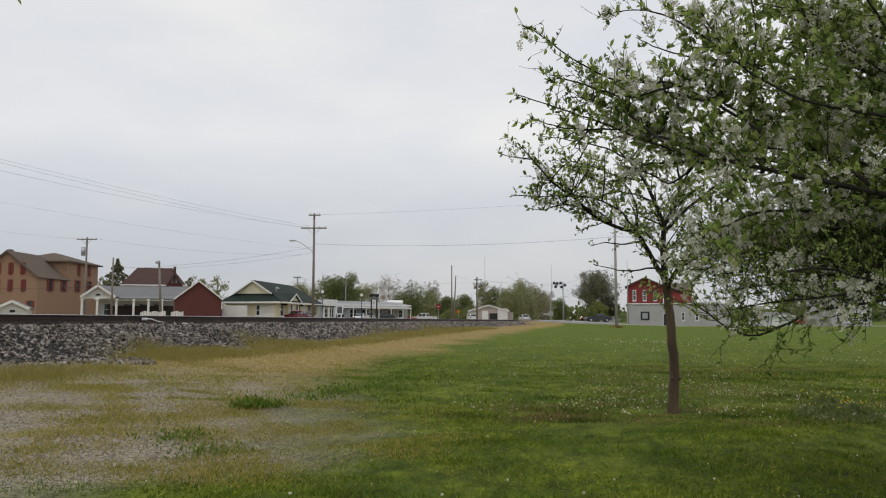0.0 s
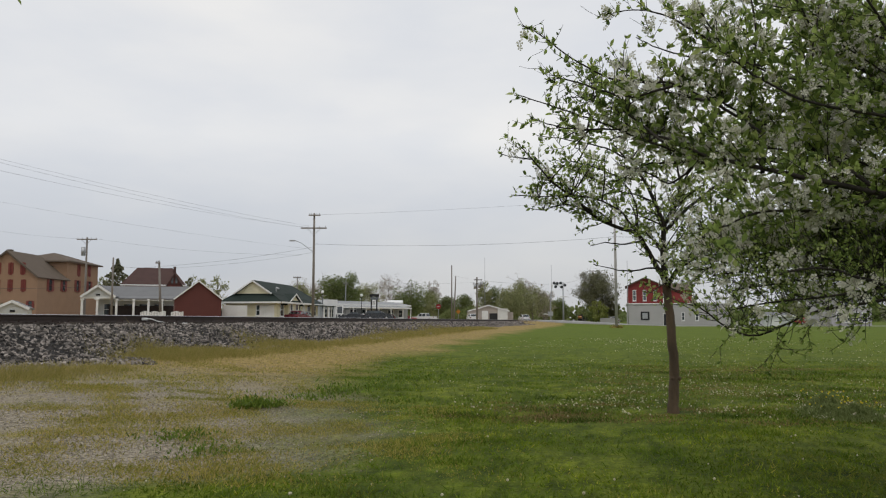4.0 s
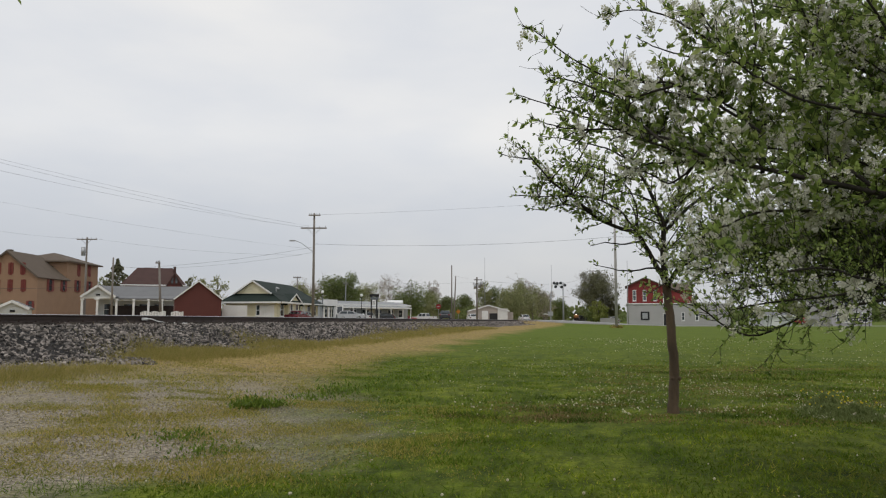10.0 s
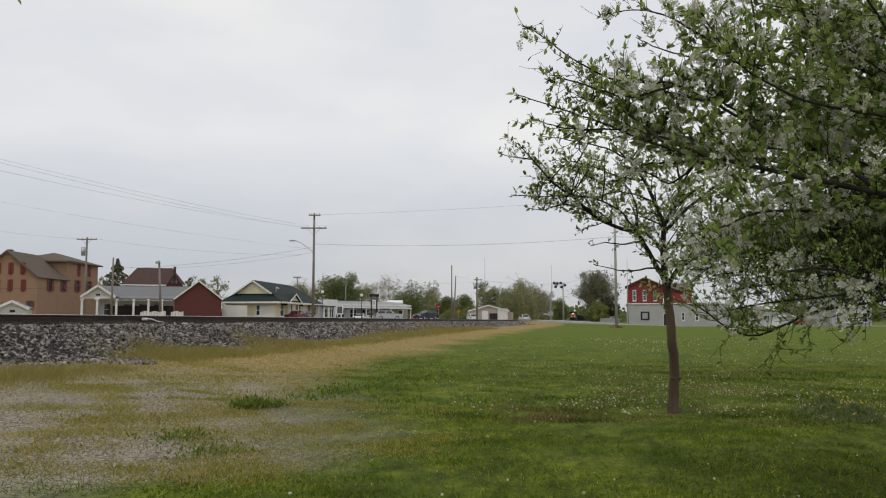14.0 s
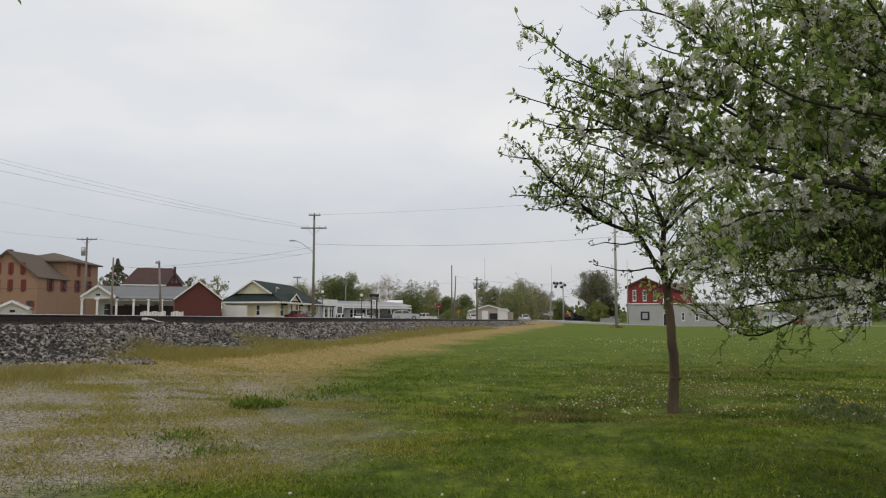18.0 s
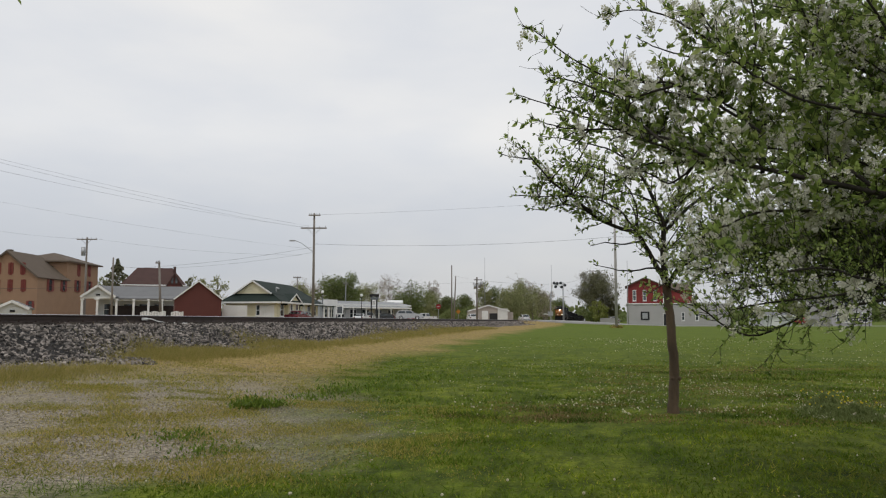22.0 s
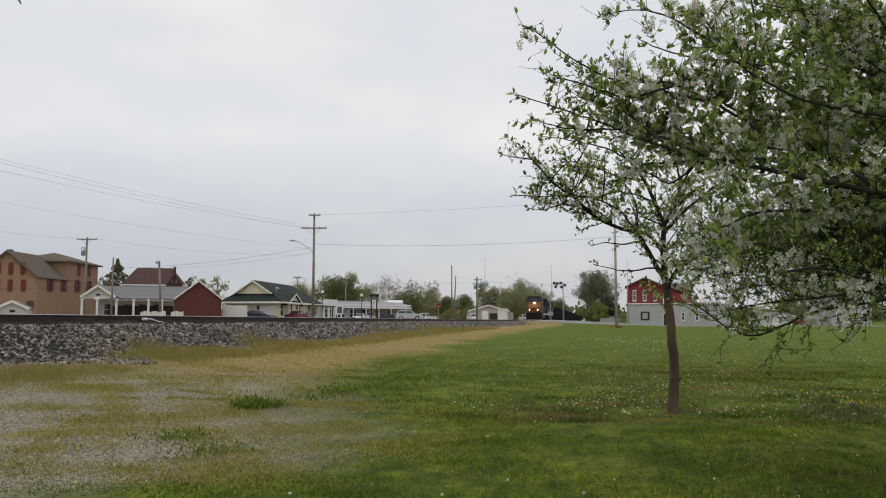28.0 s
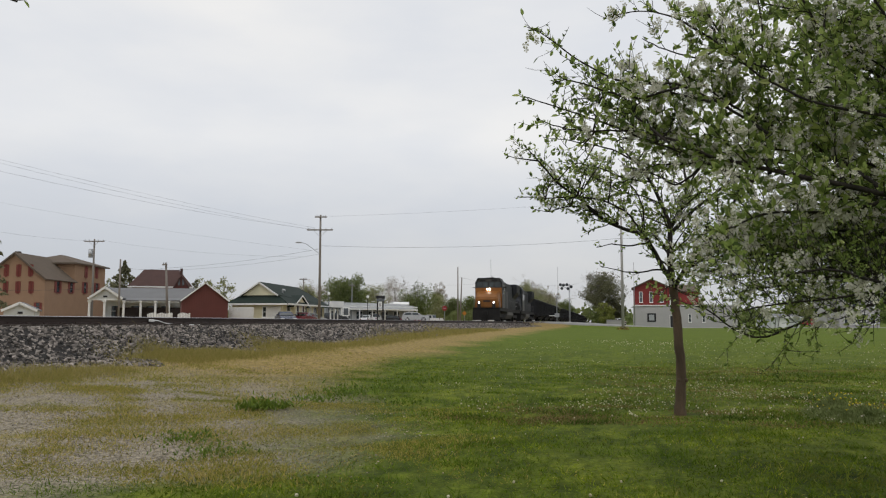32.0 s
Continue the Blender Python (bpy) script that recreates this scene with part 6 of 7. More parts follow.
wsn = thing("warning_sign", town_pose(2.67, 140, 0.95), "orange diamond warning sign on a post", "sign")
part("post", rods(((0, 0.05, -0.3), (0, 0.05, 1.98), 0.04)), M_GALV, wsn)
dm = bmesh.new()
bmesh.ops.create_cone(dm, cap_ends=True, segments=4, radius1=0.4, radius2=0.4, depth=0.03, matrix=Matrix.Translation((0, 0, 1.68)) @ Euler((radians(90), 0, 0)).to_matrix().to_4x4())
part("face", dm, M_SIGN_ORANGE, wsn)


# rough grass left standing round the pole in the lawn
px, py = town(19.90, 92)
pr = np.random.default_rng(91)
pv_, pf_2 = blades(pr.normal(px, 0.28, 700), pr.normal(py, 0.28, 700), pr.uniform(0.15, 0.5, 700), pr.uniform(0.02, 0.035, 700), 0.5, pr)
tagged(new("pole_grass", arrays_mesh("pole_grass", pv_, pf_2, M_DRY)), "rough brown grass round the foot of the pole", "grass", kind="stuff")

# crossing signals
def crossing_signal(x, d, top, arm, label):
    wx, wy = town(x, d)
    gz = float(ground_z(wx, wy))
    p = thing("crossing_signal", town_pose(x, d, gz), label, "railway signal", "crossing signals")
    h = top - gz
    part("mast", rods(((0, 0, -0.3), (0, 0, h), 0.14, 0.11), n=10), M_GALV, p, smooth=True)
    part("base", boxes((-0.35, 0.35, -0.35, 0.35, -0.3, 0.15), bevel=0.03), M_CONC, p)
    if arm:
        part("cantilever", rods(((0, 0, h - 0.35), (-arm, 0, h - 0.15), 0.06), ((0, 0, h - 0.9), (-arm, 0, h - 0.25), 0.05), n=8), M_GALV, p)
    for i, (sx, sz) in enumerate(((-arm, h - 0.15), (-arm + 0.52, h - 0.2), (-0.42, h - 0.15), (0.3, h - 0.5), (-arm + 0.25, h - 0.75), (-0.25, h - 0.8))):
        hd = part("signal_head", rods(((sx, -0.35, sz), (sx, 0.05, sz), 0.15, 0.15), ((sx, -0.10, sz), (sx, -0.06, sz), 0.25, 0.25), n=14), M_BLACK, p, "round black signal head")
        part("lens", rods(((sx, -0.38, sz), (sx, -0.352, sz), 0.11), n=12), M_GLASS, hd, "dark glass lens")
    part("crossbuck", boxes((-0.6, 0.6, -0.2, -0.17, h * 0.62 - 0.1, h * 0.62 + 0.1)), M_TRIM, p, "white crossbuck board")
    return p


crossing_signal(19.98, 133, 7.44, 1.5, "galvanised crossing mast with clustered signal heads")
gt = thing("crossing_gate", town_pose(17.19, 128, 1.0), "short crossing gate mast with grey mechanism box", "railway gate")
part("mast", rods(((0, 0, -0.4), (0, 0, 4.30), 0.07), n=8), M_GALV, gt)
part("mechanism", boxes((-0.35, 0.35, -0.3, 0.3, 0.86, 1.50), bevel=0.04), M_GALV, gt, "grey gate mechanism box")
part("gate_arm", boxes((-1.2, -0.3, -0.1, 0.0, 1.05, 1.18)), M_TRIM, gt, "white gate counterweight arm")


def wire(points, r=0.014):
    """A cable that hangs between points: town x, d, height and sag to the next one."""
    q = []
    for (x0, d0, z0, sag), (x1, d1, z1, _) in zip(points, points[1:]):
        for i in range(1 if q else 0, 15):
            u = i / 14
            wx, wy = town(x0 + (x1 - x0) * u, d0 + (d1 - d0) * u)
            q.append((wx, wy, z0 + (z1 - z0) * u - 4 * sag * u * (1 - u)))
    v, f = tubes([(np.array(q), np.full(len(q), r * 0.8))], 5)
    bm = arrays_mesh("overhead_wire", v, f, M_WIRE)
    tagged(part("overhead_wire", bm, M_WIRE, None), "thin dark overhead cable slung between utility poles", "cable", "overhead wires")


xa, xc, xb = -15.09, 19.90, -46.99
wire([(xa - 1.4, 93, 11.93, 0.35), (-31.77, 52, 12.08, 0)], 0.008)
wire([(xa - 0.7, 93, 11.93, 0.4), (-31.77, 52, 11.49, 0)], 0.008)
wire([(xa - 0.6, 93, 12.10, 0.3), (-31.77, 52, 12.30, 0)], 0.008)
wire([(xa + 0.7, 93, 13.44, 0.2), (xc - 0.9, 92, 15.10, 0.5), (71.01, 90, 15.56, 0)], 0.009)
wire([(xa, 93, 9.99, 0.55), (xc, 92, 10.74, 0.5), (71.01, 90, 11.10, 0)], 0.016)
wire([(xa, 93, 9.66, 0.3), (-31.63 - 0.4, 90, 7.16, 0.2), (-33.92, 82, 6.73, 0)], 0.014)
wire([(xa, 93, 9.01, 0.3), (-31.63 - 0.4, 90, 6.90, 0)], 0.011)
wire([(xb + 1.2, 105, 11.85, 0.5), (xa - 1.4, 93, 8.68, 0)], 0.008)
wire([(xb - 1.2, 105, 11.85, 0.4), (-63.92, 100, 13.78, 0)], 0.010)
wire([(xa - 1.0, 93, 9.47, 0.4), (-51.13, 80, 14.23, 0)], 0.007)
wire([(xb, 105, 5.50, 0.2), (-61.79, 100, 5.22, 0)], 0.019)
wire([(1.50, 137, 8.90, 0.1), (6.45, 152, 8.79, 0.3), (19.94, 133, 7.16, 0.2), (19.90, 92, 7.42, 0)], 0.014)
wire([(6.45, 152, 8.36, 0.3), (-14.03, 160, 8.74, 0)], 0.010)


# ---- trees and bushes round the town ----
clump_v = np.array([(-0.5, -0.35, 0), (0.5, -0.35, 0.1), (0.42, 0.4, -0.05), (-0.4, 0.45, 0.12), (0, 0, 0.22)])
clump_f = np.array([(0, 1, 4), (1, 2, 4), (2, 3, 4), (3, 0, 4)])


def far_tree(x, d, height, width, material, label, seed, low=0.12, dens=1400, size=0.30, category="tree", shape=1.0, nl=26, lump=(0.08, 0.19), group="trees behind the town"):
    """A trunk with limbs and a crown of many small clumps with gaps and an uneven outline."""
    r = np.random.default_rng(seed)
    wx, wy = town(x, d)
    t = thing("bush" if category == "bush" else "tree", town_pose(x, d, float(ground_z(wx, wy))), label, "tree" if category == "ivy tree" else category, group)
    lines = [(np.array([(0, 0, -0.3), (0.05, 0, height * 0.3), (-0.05, 0.05, height * 0.62), (0, 0, height * 0.93)]), np.array((0.028, 0.021, 0.012, 0.003)) * height * 0.75)]
    tips = []
    for _ in range(16):
        z0 = height * r.uniform(0.18, 0.7)
        a = r.uniform(0, 6.28)
        ln = width * (0.5 if material is M_BUDLEAF else 0.38) * r.uniform(0.55, 1.0)
        e = np.array((math.cos(a) * ln, math.sin(a) * ln, z0 + ln * r.uniform(0.4, 1.2)))
        e[2] = min(e[2], height * (0.95 if material is M_BUDLEAF else 0.84))
        m = np.array((e[0] * 0.45, e[1] * 0.45, z0 + (e[2] - z0) * 0.35))
        lines.append((np.array([(0, 0, z0), m, e]), np.array((0.007, 0.004, 0.0008)) * height))
        tips.append(e)
        for _ in range(4):
            q = m + (e - m) * r.uniform(0.1, 1.0)
            w = q + r.normal(0, width * 0.11, 3) + np.array((0, 0, width * 0.05))
            lines.append((np.array([q, (q + w) / 2 + r.normal(0, 0.05, 3), w]), np.array((0.003, 0.002, 0.0006)) * height))
            tips.append(w)
    if category == "ivy tree":
        for _ in range(420):
            q = tips[r.integers(len(tips))] * np.array((0.9, 0.9, 1.0)) + r.normal(0, width * 0.06, 3)
            out = q - np.array((0, 0, height * 0.35))
            w = q + out / np.linalg.norm(out) * r.uniform(0.3, 0.9) + r.normal(0, 0.2, 3)
            w[2] = min(w[2], height * 1.01)
            lines.append((np.array([q, (q + w) / 2 + r.normal(0, 0.06, 3), w]), np.array((0.022, 0.016, 0.006))))
    v, f = tubes(lines, 5)
    part("trunk", arrays_mesh("trunk", v, f, M_FARBARK, True), M_FARBARK, t)
    # clumps gather in lobes of unequal size
    lobes = r.normal(size=(nl, 3))
    lobes /= np.linalg.norm(lobes, axis=1, keepdims=True)
    lobes *= np.array((width / 2, width / 2, height * (1 - low) / 2)) * r.uniform(0.35, 0.92, (nl, 1))
    lobes[:, :2] *= np.where(lobes[:, 2:] > 0, 1.0 - 0.45 * shape * np.clip(lobes[:, 2:] / (height * 0.5), 0, 1), 1.0)
    lobes[:, 2] += height * (1 + low) / 2
    lr = width * r.uniform(*lump, nl)
    lobes[:, 2] = np.minimum(lobes[:, 2], height - lr)
    dens, size = int(dens * 1.25), size * 0.80
    pick = r.integers(0, nl, dens)
    off = r.normal(size=(dens, 3))
    off *= (r.random((dens, 1)) ** 0.4) / np.linalg.norm(off, axis=1, keepdims=True)
    pts = lobes[pick] + off * lr[pick][:, None]
    tp = np.array(tips)
    if material is M_BUDLEAF:
        ne = dens // 3
        pts = np.concatenate([pts, tp[r.integers(0, len(tp), ne)] + r.normal(0, width * 0.03, (ne, 3))])
    pts = pts[pts[:, 2] > height * low * 0.5]
    v, f = scatter(clump_v, clump_f, pts, turns_random(len(pts), r), size * r.uniform(0.5, 1.3, len(pts)))
    tagged(part("crown", arrays_mesh("crown", v, f, material), material, t), kind="stuff")
    return t


def conifer(x, d, height, width, seed):
    r = np.random.default_rng(seed)
    wx, wy = town(x, d)
    t = thing("spruce_tree", town_pose(x, d, float(ground_z(wx, wy))), "dark green spruce with drooping tiers", "tree")
    part("trunk", rods(((0, 0, -0.3), (0, 0, height * 0.97), 0.2, 0.02)), M_FARBARK, t)
    k = int(3200 * max(1.0, height / 12))
    u = r.random(k) ** 0.7
    z = height * (1 - 0.9 * u)
    tier = 0.8 + 0.25 * np.sin(z * 5)
    rad = width / 2 * u * tier * r.uniform(0.3, 1.0, k) ** 0.5
    a = r.uniform(0, 6.28, k)
    p = np.stack([np.cos(a) * rad, np.sin(a) * rad, z - rad * 0.25], 1)
    v, f = scatter(clump_v, clump_f, p, turns_random(k, r), r.uniform(0.22, 0.48, k))
    tagged(part("crown", arrays_mesh("crown", v, f, M_DARKLEAF), M_DARKLEAF, t), kind="stuff")


conifer(-61.19, 150, 11.88, 6.36 * 2.4, 31)
conifer(-48.3, 80, 22.0, 7.6, 39)
far_tree(-67.42, 160, 10.5, 6.0, M_PALELEAF, "pale green tree behind the spruce", 32)
far_tree(-20.22, 158, 10.28, 10.4, M_FARLEAF, "rounded green tree in full leaf behind the shop", 33, 0.12, 12000, 0.27, nl=80, lump=(0.12, 0.2))
far_tree(29.12, 152, 10.53, 9.89, M_DARKLEAF, "large dark tree tangled with ivy beside the crossing", 34, 0.30, 12000, 0.20, "ivy tree", nl=120, lump=(0.05, 0.16), shape=0.7)
for tx, td, th, tw, tm, tl, ts in ((22.90, 205, 9.57, 9.57, M_PALELEAF, "pale young tree behind the track", 201), (33.0, 262, 10.4, 7.0, M_BUDLEAF, "bare budding tree behind the track", 202), (38.0, 300, 8.6, 6.6, M_FARLEAF, "green tree behind the track", 203), (47.60, 330, 9.80, 9.33, M_FARLEAF, "green tree far along the track", 204), (63.24, 430, 9.73, 7.90, M_FARLEAF, "green tree far along the track", 205), (55.57, 300, 8.48, 10.61, M_FARLEAF, "green tree far along the track", 206), (14.29, 215, 10.03, 7.60, M_FARLEAF, "green tree behind the shed", 207)):
    far_tree(tx, td, th, tw, tm, tl, ts, 0.02, 3600, 0.24 * td / 190, nl=44, lump=(0.13, 0.24))
far_tree(31.59, 153, 6.06, 4.76, M_DARKLEAF, "dark bush under the ivy-grown tree", 45, 0.0, 3000, 0.24, "bush", nl=40)
far_tree(28.3, 146, 4.9, 4.2, M_BUSH, "bright green bush at the foot of the dark tree", 35, 0.0, 2600, 0.24, "bush", nl=40)
far_tree(-42.32, 150, 8.91, 5.09, M_PALELEAF, "pale young tree behind the red barn", 36, 0.3, 500, 0.32)
far_tree(-48.48, 158, 9.38, 5.14, M_PALELEAF, "pale young tree behind the porch building", 37, 0.3, 420, 0.32)
far_tree(-52.50, 165, 9.80, 3.03, M_DARKLEAF, "dark evergreen behind the old house", 38, 0.15, 600, 0.4)
r = np.random.default_rng(77)
seed = 100
for px_x, hh, ww, mat_t, lab in (
        (-32.78, 9.67, 6.18, M_PALELEAF, "pale young tree behind the shops"), (-18.24, 10.18, 8.48, M_PALELEAF, "pale young tree behind the shops"),
        (-14.29, 12.77, 9.42, M_BUDLEAF, "bare budding tree behind the shops"), (-7.10, 10.15, 9.57, M_FARLEAF, "green tree in the hedgerow"),
        (-8.33, 6.99, 8.06, M_FARLEAF, "green tree in the hedgerow"), (-2.66, 7.84, 8.68, M_PALELEAF, "pale young tree in the hedgerow"),
        (-2.55, 11.45, 4.77, M_BUDLEAF, "bare budding tree in the hedgerow"), (0.81, 6.18, 6.18, M_FARLEAF, "green tree in the hedgerow"),
        (5.49, 7.06, 6.80, M_FARLEAF, "green tree in the hedgerow"), (11.03, 11.03, 5.37, M_PALELEAF, "pale young tree behind the shed"),
        (15.30, 8.00, 7.17, M_PALELEAF, "pale young tree behind the shed"), (18.84, 10.73, 7.54, M_PALELEAF, "pale young tree behind the shed"),
        (21.3, 11.45, 8.2, M_BUDLEAF, "bare budding tree behind the track"), (22.30, 5.64, 5.37, M_FARLEAF, "green tree behind the track"),
        (15.40, 4.33, 5.35, M_FARLEAF, "green tree behind the shed"), (-33.25, 10.50, 9.54, M_BUDLEAF, "bare budding tree behind the shops"),
        (20.0, 8.6, 7.4, M_PALELEAF, "pale young tree behind the track"), (79.58, 6.24, 10.39, M_PALELEAF, "pale young tree beyond the lawn"),
        (91.35, 7.07, 9.90, M_FARLEAF, "green tree beyond the lawn"), (104.24, 7.39, 9.40, M_FARLEAF, "green tree beyond the lawn"), (-52.56, 9.80, 10.39, M_PALELEAF, "pale young tree behind the cream house"), (-39.96, 9.67, 2.80, M_DARKLEAF, "dark evergreen behind the cream house")):
    seed += 1
    bare = mat_t is M_BUDLEAF
    far_tree(px_x, 178 + (seed * 13) % 45, hh, ww, mat_t, lab, seed, 0.25 if bare else 0.05, 3000 if bare else 4600, 0.17 if bare else 0.25, nl=30 if bare else 48, lump=(0.08, 0.19) if bare else (0.13, 0.24))
# scrub along the foot of the hedgerow and woods to the horizon
for name, d0, d1, x0, x1, k, hmax, size, lab in (("hedgerow_scrub", 168, 182, -45, 24, 16000, 3.8, 0.31, "tangled green scrub along the hedgerow"),
                                                   ("far_woods", 420, 520, -420, 420, 9000, 9.0, 2.6, "low woods along the horizon"), ("woods_past_the_bend", 1330, 1400, -500, 760, 3000, 34.0, 9.0, "hazy woods where the line bends away")):
    X, D = r.uniform(x0, x1, k), r.uniform(d0, d1, k)
    top = hmax * (0.55 + 0.3 * np.sin(X * 0.33) * np.sin(X * 0.113 + 1) + 0.15 * np.sin(X * 1.3))
    if name == "hedgerow_scrub":
        keep = (X < 21.16) | (X > 26.73)
        X, D, top = X[keep], D[keep], top[keep]
    wx, wy = town(X, D)
    keep = (np.abs(wx - TRACK_X) > 9) | (wy > 1305)
    X, D, top, wx, wy = X[keep], D[keep], top[keep], wx[keep], wy[keep]
    p = np.stack([wx, wy, 0.6 + top * r.random(len(X)) ** 0.8], 1)
    v, f = scatter(clump_v, clump_f, p, turns_random(len(p), r), size * r.uniform(0.5, 1.3, len(p)))
    tagged(new(name, arrays_mesh(name, v, f, M_FARLEAF)), lab, "foliage", kind="stuff")


# ---- road vehicles ----
def car(name, paint, style, label, at, moving=False, group=""):
    """A car whose front points along +x. style: sedan, suv or pickup."""
    L, W, H = {"sedan": (4.35, 1.76, 1.42), "suv": (4.35, 1.80, 1.55), "pickup": (5.3, 1.92, 1.78)}[style]
    a = L / 2
    c = thing(name, at, label, "pickup truck" if style == "pickup" else "car", group)
    low = [(-a, 0.42), (-a + 0.05, 0.30), (a - 0.1, 0.28), (a, 0.42)]
    if style == "sedan":
        body = low + [(a - 0.02, 0.66), (a - 0.35, 0.80), (a - 1.35, 0.92), (-a + 0.95, 0.98), (-a + 0.1, 0.95), (-a, 0.75)]
        cab = [(a - 1.35, 0.92), (a - 2.15, H - 0.06), (a - 2.9, H), (-a + 1.55, H - 0.05), (-a + 0.75, 0.97)]
    elif style == "suv":
        body = low + [(a - 0.02, 0.80), (a - 0.25, 0.94), (a - 1.2, 1.03), (-a + 0.1, 1.03), (-a, 0.88)]
        cab = [(a - 1.15, 1.03), (a - 1.9, H - 0.06), (a - 2.5, H), (-a + 0.5, H - 0.04), (-a + 0.08, 1.03)]
    else:
        body = low + [(a - 0.02, 0.90), (a - 0.2, 1.02), (a - 1.35, 1.10), (-a + 0.05, 1.10), (-a, 0.9)]
        cab = [(a - 1.3, 1.10), (a - 1.95, H - 0.05), (a - 2.4, H), (a - 3.45, H - 0.03), (a - 3.65, 1.10)]
    bb = bmesh.new()
    prism(bb, body, -W / 2, W / 2)
    bmesh.ops.bevel(bb, geom=list(bb.edges), offset=0.06, segments=2, affect="EDGES")
    part("body", bb, CAR_PAINT[paint], c, smooth=False)
    rb = bmesh.new()
    prism(rb, cab, -W / 2 + 0.10, W / 2 - 0.10)
    for v in rb.verts:
        if v.co.z > 1.15:
            v.co.y *= 0.86
    bmesh.ops.bevel(rb, geom=list(rb.edges), offset=0.05, segments=2, affect="EDGES")
    part("cabin", rb, CAR_PAINT[paint], c)
    # glazing stands a little proud of the cabin
    (xa, za), (xb, zb), _, (xd, zd), (xe, ze) = cab
    zt = min(zb, zd) - 0.05
    zl = max(za, ze) + 0.05
    for s in (-1, 1):
        gl = bmesh.new()
        y_lo, y_hi = s * (W / 2 - 0.085), s * ((W / 2 - 0.10) * 0.86 + 0.018)
        mid = (xb + xd) / 2 + 0.1
        for u0, u1, t0, t1 in ((xe + 0.22, mid - 0.06, xd + 0.10, mid - 0.06), (mid + 0.06, xa - 0.28, mid + 0.06, xb - 0.08)):
            slab(gl, [(u0, y_lo, zl), (u1, y_lo, zl), (t1, y_hi, zt), (t0, y_hi, zt)], 0.01)
        part("side_window", gl, M_GLASS, c)
    ws = bmesh.new()
    slab(ws, [(xa - 0.02, -W / 2 + 0.2, za + 0.06), (xa - 0.02, W / 2 - 0.2, za + 0.06), (xb + 0.05, W / 2 - 0.32, zb - 0.04), (xb + 0.05, -W / 2 + 0.32, zb - 0.04)], 0.02)
    part("windscreen", ws, M_GLASS, c)
    rw = bmesh.new()
    slab(rw, [(xe - 0.02, -W / 2 + 0.2, ze + 0.08), (xe - 0.02, W / 2 - 0.2, ze + 0.08), (xd - 0.05, W / 2 - 0.32, zd - 0.05), (xd - 0.05, -W / 2 + 0.32, zd - 0.05)], 0.02)
    part("rear_window", rw, M_GLASS, c)
    if style == "pickup":
        part("cargo_bed", boxes((-a + 0.1, a - 3.75, -W / 2 + 0.1, W / 2 - 0.1, 1.09, 1.105)), M_BLACK, c)
    wheels = []
    R = {"sedan": 0.32, "suv": 0.36, "pickup": 0.38}[style]
    for x in (-a + 0.85, a - 0.92):
        for s in (-1, 1):
            y = s * (W / 2 - 0.12)
            wb = bmesh.new()
            rod(wb, (0, -0.12, 0), (0, 0.12, 0), R, R, 20)
            w = part("wheel", wb, M_RUBBER, c, "black tyre")
            w.location = (x, y, R)
            rm = bmesh.new()
            rod(rm, (0, s * 0.10, 0), (0, s * 0.135, 0), R * 0.62, R * 0.5, 10)
            for k in range(5):
                an = k * 1.2566
                box(rm, -0.03 + math.cos(an) * R * 0.3, 0.03 + math.cos(an) * R * 0.3, min(0, s * 0.14), max(0, s * 0.14), math.sin(an) * R * 0.3 - 0.03, math.sin(an) * R * 0.3 + 0.03)
            part("rim", rm, M_CHROME, w, "silver rim")
            wheels.append((w, R))
    zl = body[4][1] - 0.02
    for s in (-1, 1):
        part("headlight", boxes((a - 0.12, a + 0.012, s * W * 0.36 - 0.2, s * W * 0.36 + 0.2, zl - 0.10, zl + 0.04), bevel=0.03), M_LENS, c)
        part("tail_light", boxes((-a - 0.012, -a + 0.10, s * W * 0.40 - 0.12, s * W * 0.40 + 0.12, zl - 0.05, zl + 0.16), bevel=0.03), M_TAIL, c, "red tail light")
        part("mirror", boxes((xa - 0.55, xa - 0.40, s * (W / 2 + 0.08) - 0.08, s * (W / 2 + 0.08) + 0.08, za + 0.05, za + 0.2), bevel=0.03), CAR_PAINT[paint], c)
    part("grille", boxes((a - 0.03, a + 0.015, -0.5, 0.5, zl - 0.18, zl - 0.02), bevel=0.005), M_BLACK, c)
    part("bumper", boxes((a - 0.12, a + 0.03, -W / 2 + 0.1, W / 2 - 0.1, 0.32, 0.50), bevel=0.03), M_BLACK, c)
    part("bumper", boxes((-a - 0.03, -a + 0.12, -W / 2 + 0.1, W / 2 - 0.1, 0.34, 0.52), bevel=0.03), M_BLACK, c)
    c["wheel_radius"] = R
    return c


def parked(x, d, turn, style, paint, name, label, dz=0.0):
    wx, wy = town(x, d)
    return car(name, paint, style, label, pose(wx, wy, float(ground_z(wx, wy)) + 0.03 + dz, 0, 0, YAW + turn), group="parked cars")


parked(-17.35, 96, 78, "sedan", "maroon", "parked_sedan", "maroon saloon parked beside the cream house")
parked(-17.70, 103, 60, "sedan", "silver", "parked_sedan", "silver saloon parked beside the cream house")
parked(-14.66, 144, 80, "sedan", "white", "parked_sedan", "white saloon parked in front of the shop")
parked(-13.72, 147, 85, "pickup", "white", "parked_pickup", "white pickup parked in front of the shop")
parked(-11.53, 151, 200, "suv", "charcoal", "parked_suv", "charcoal estate car parked in front of the shop")
parked(-10.23, 154, 100, "sedan", "maroon", "parked_sedan", "maroon saloon parked at the end of the shop")
parked(-7.29, 161, 8, "sedan", "red", "parked_sedan", "red saloon parked beside the street")
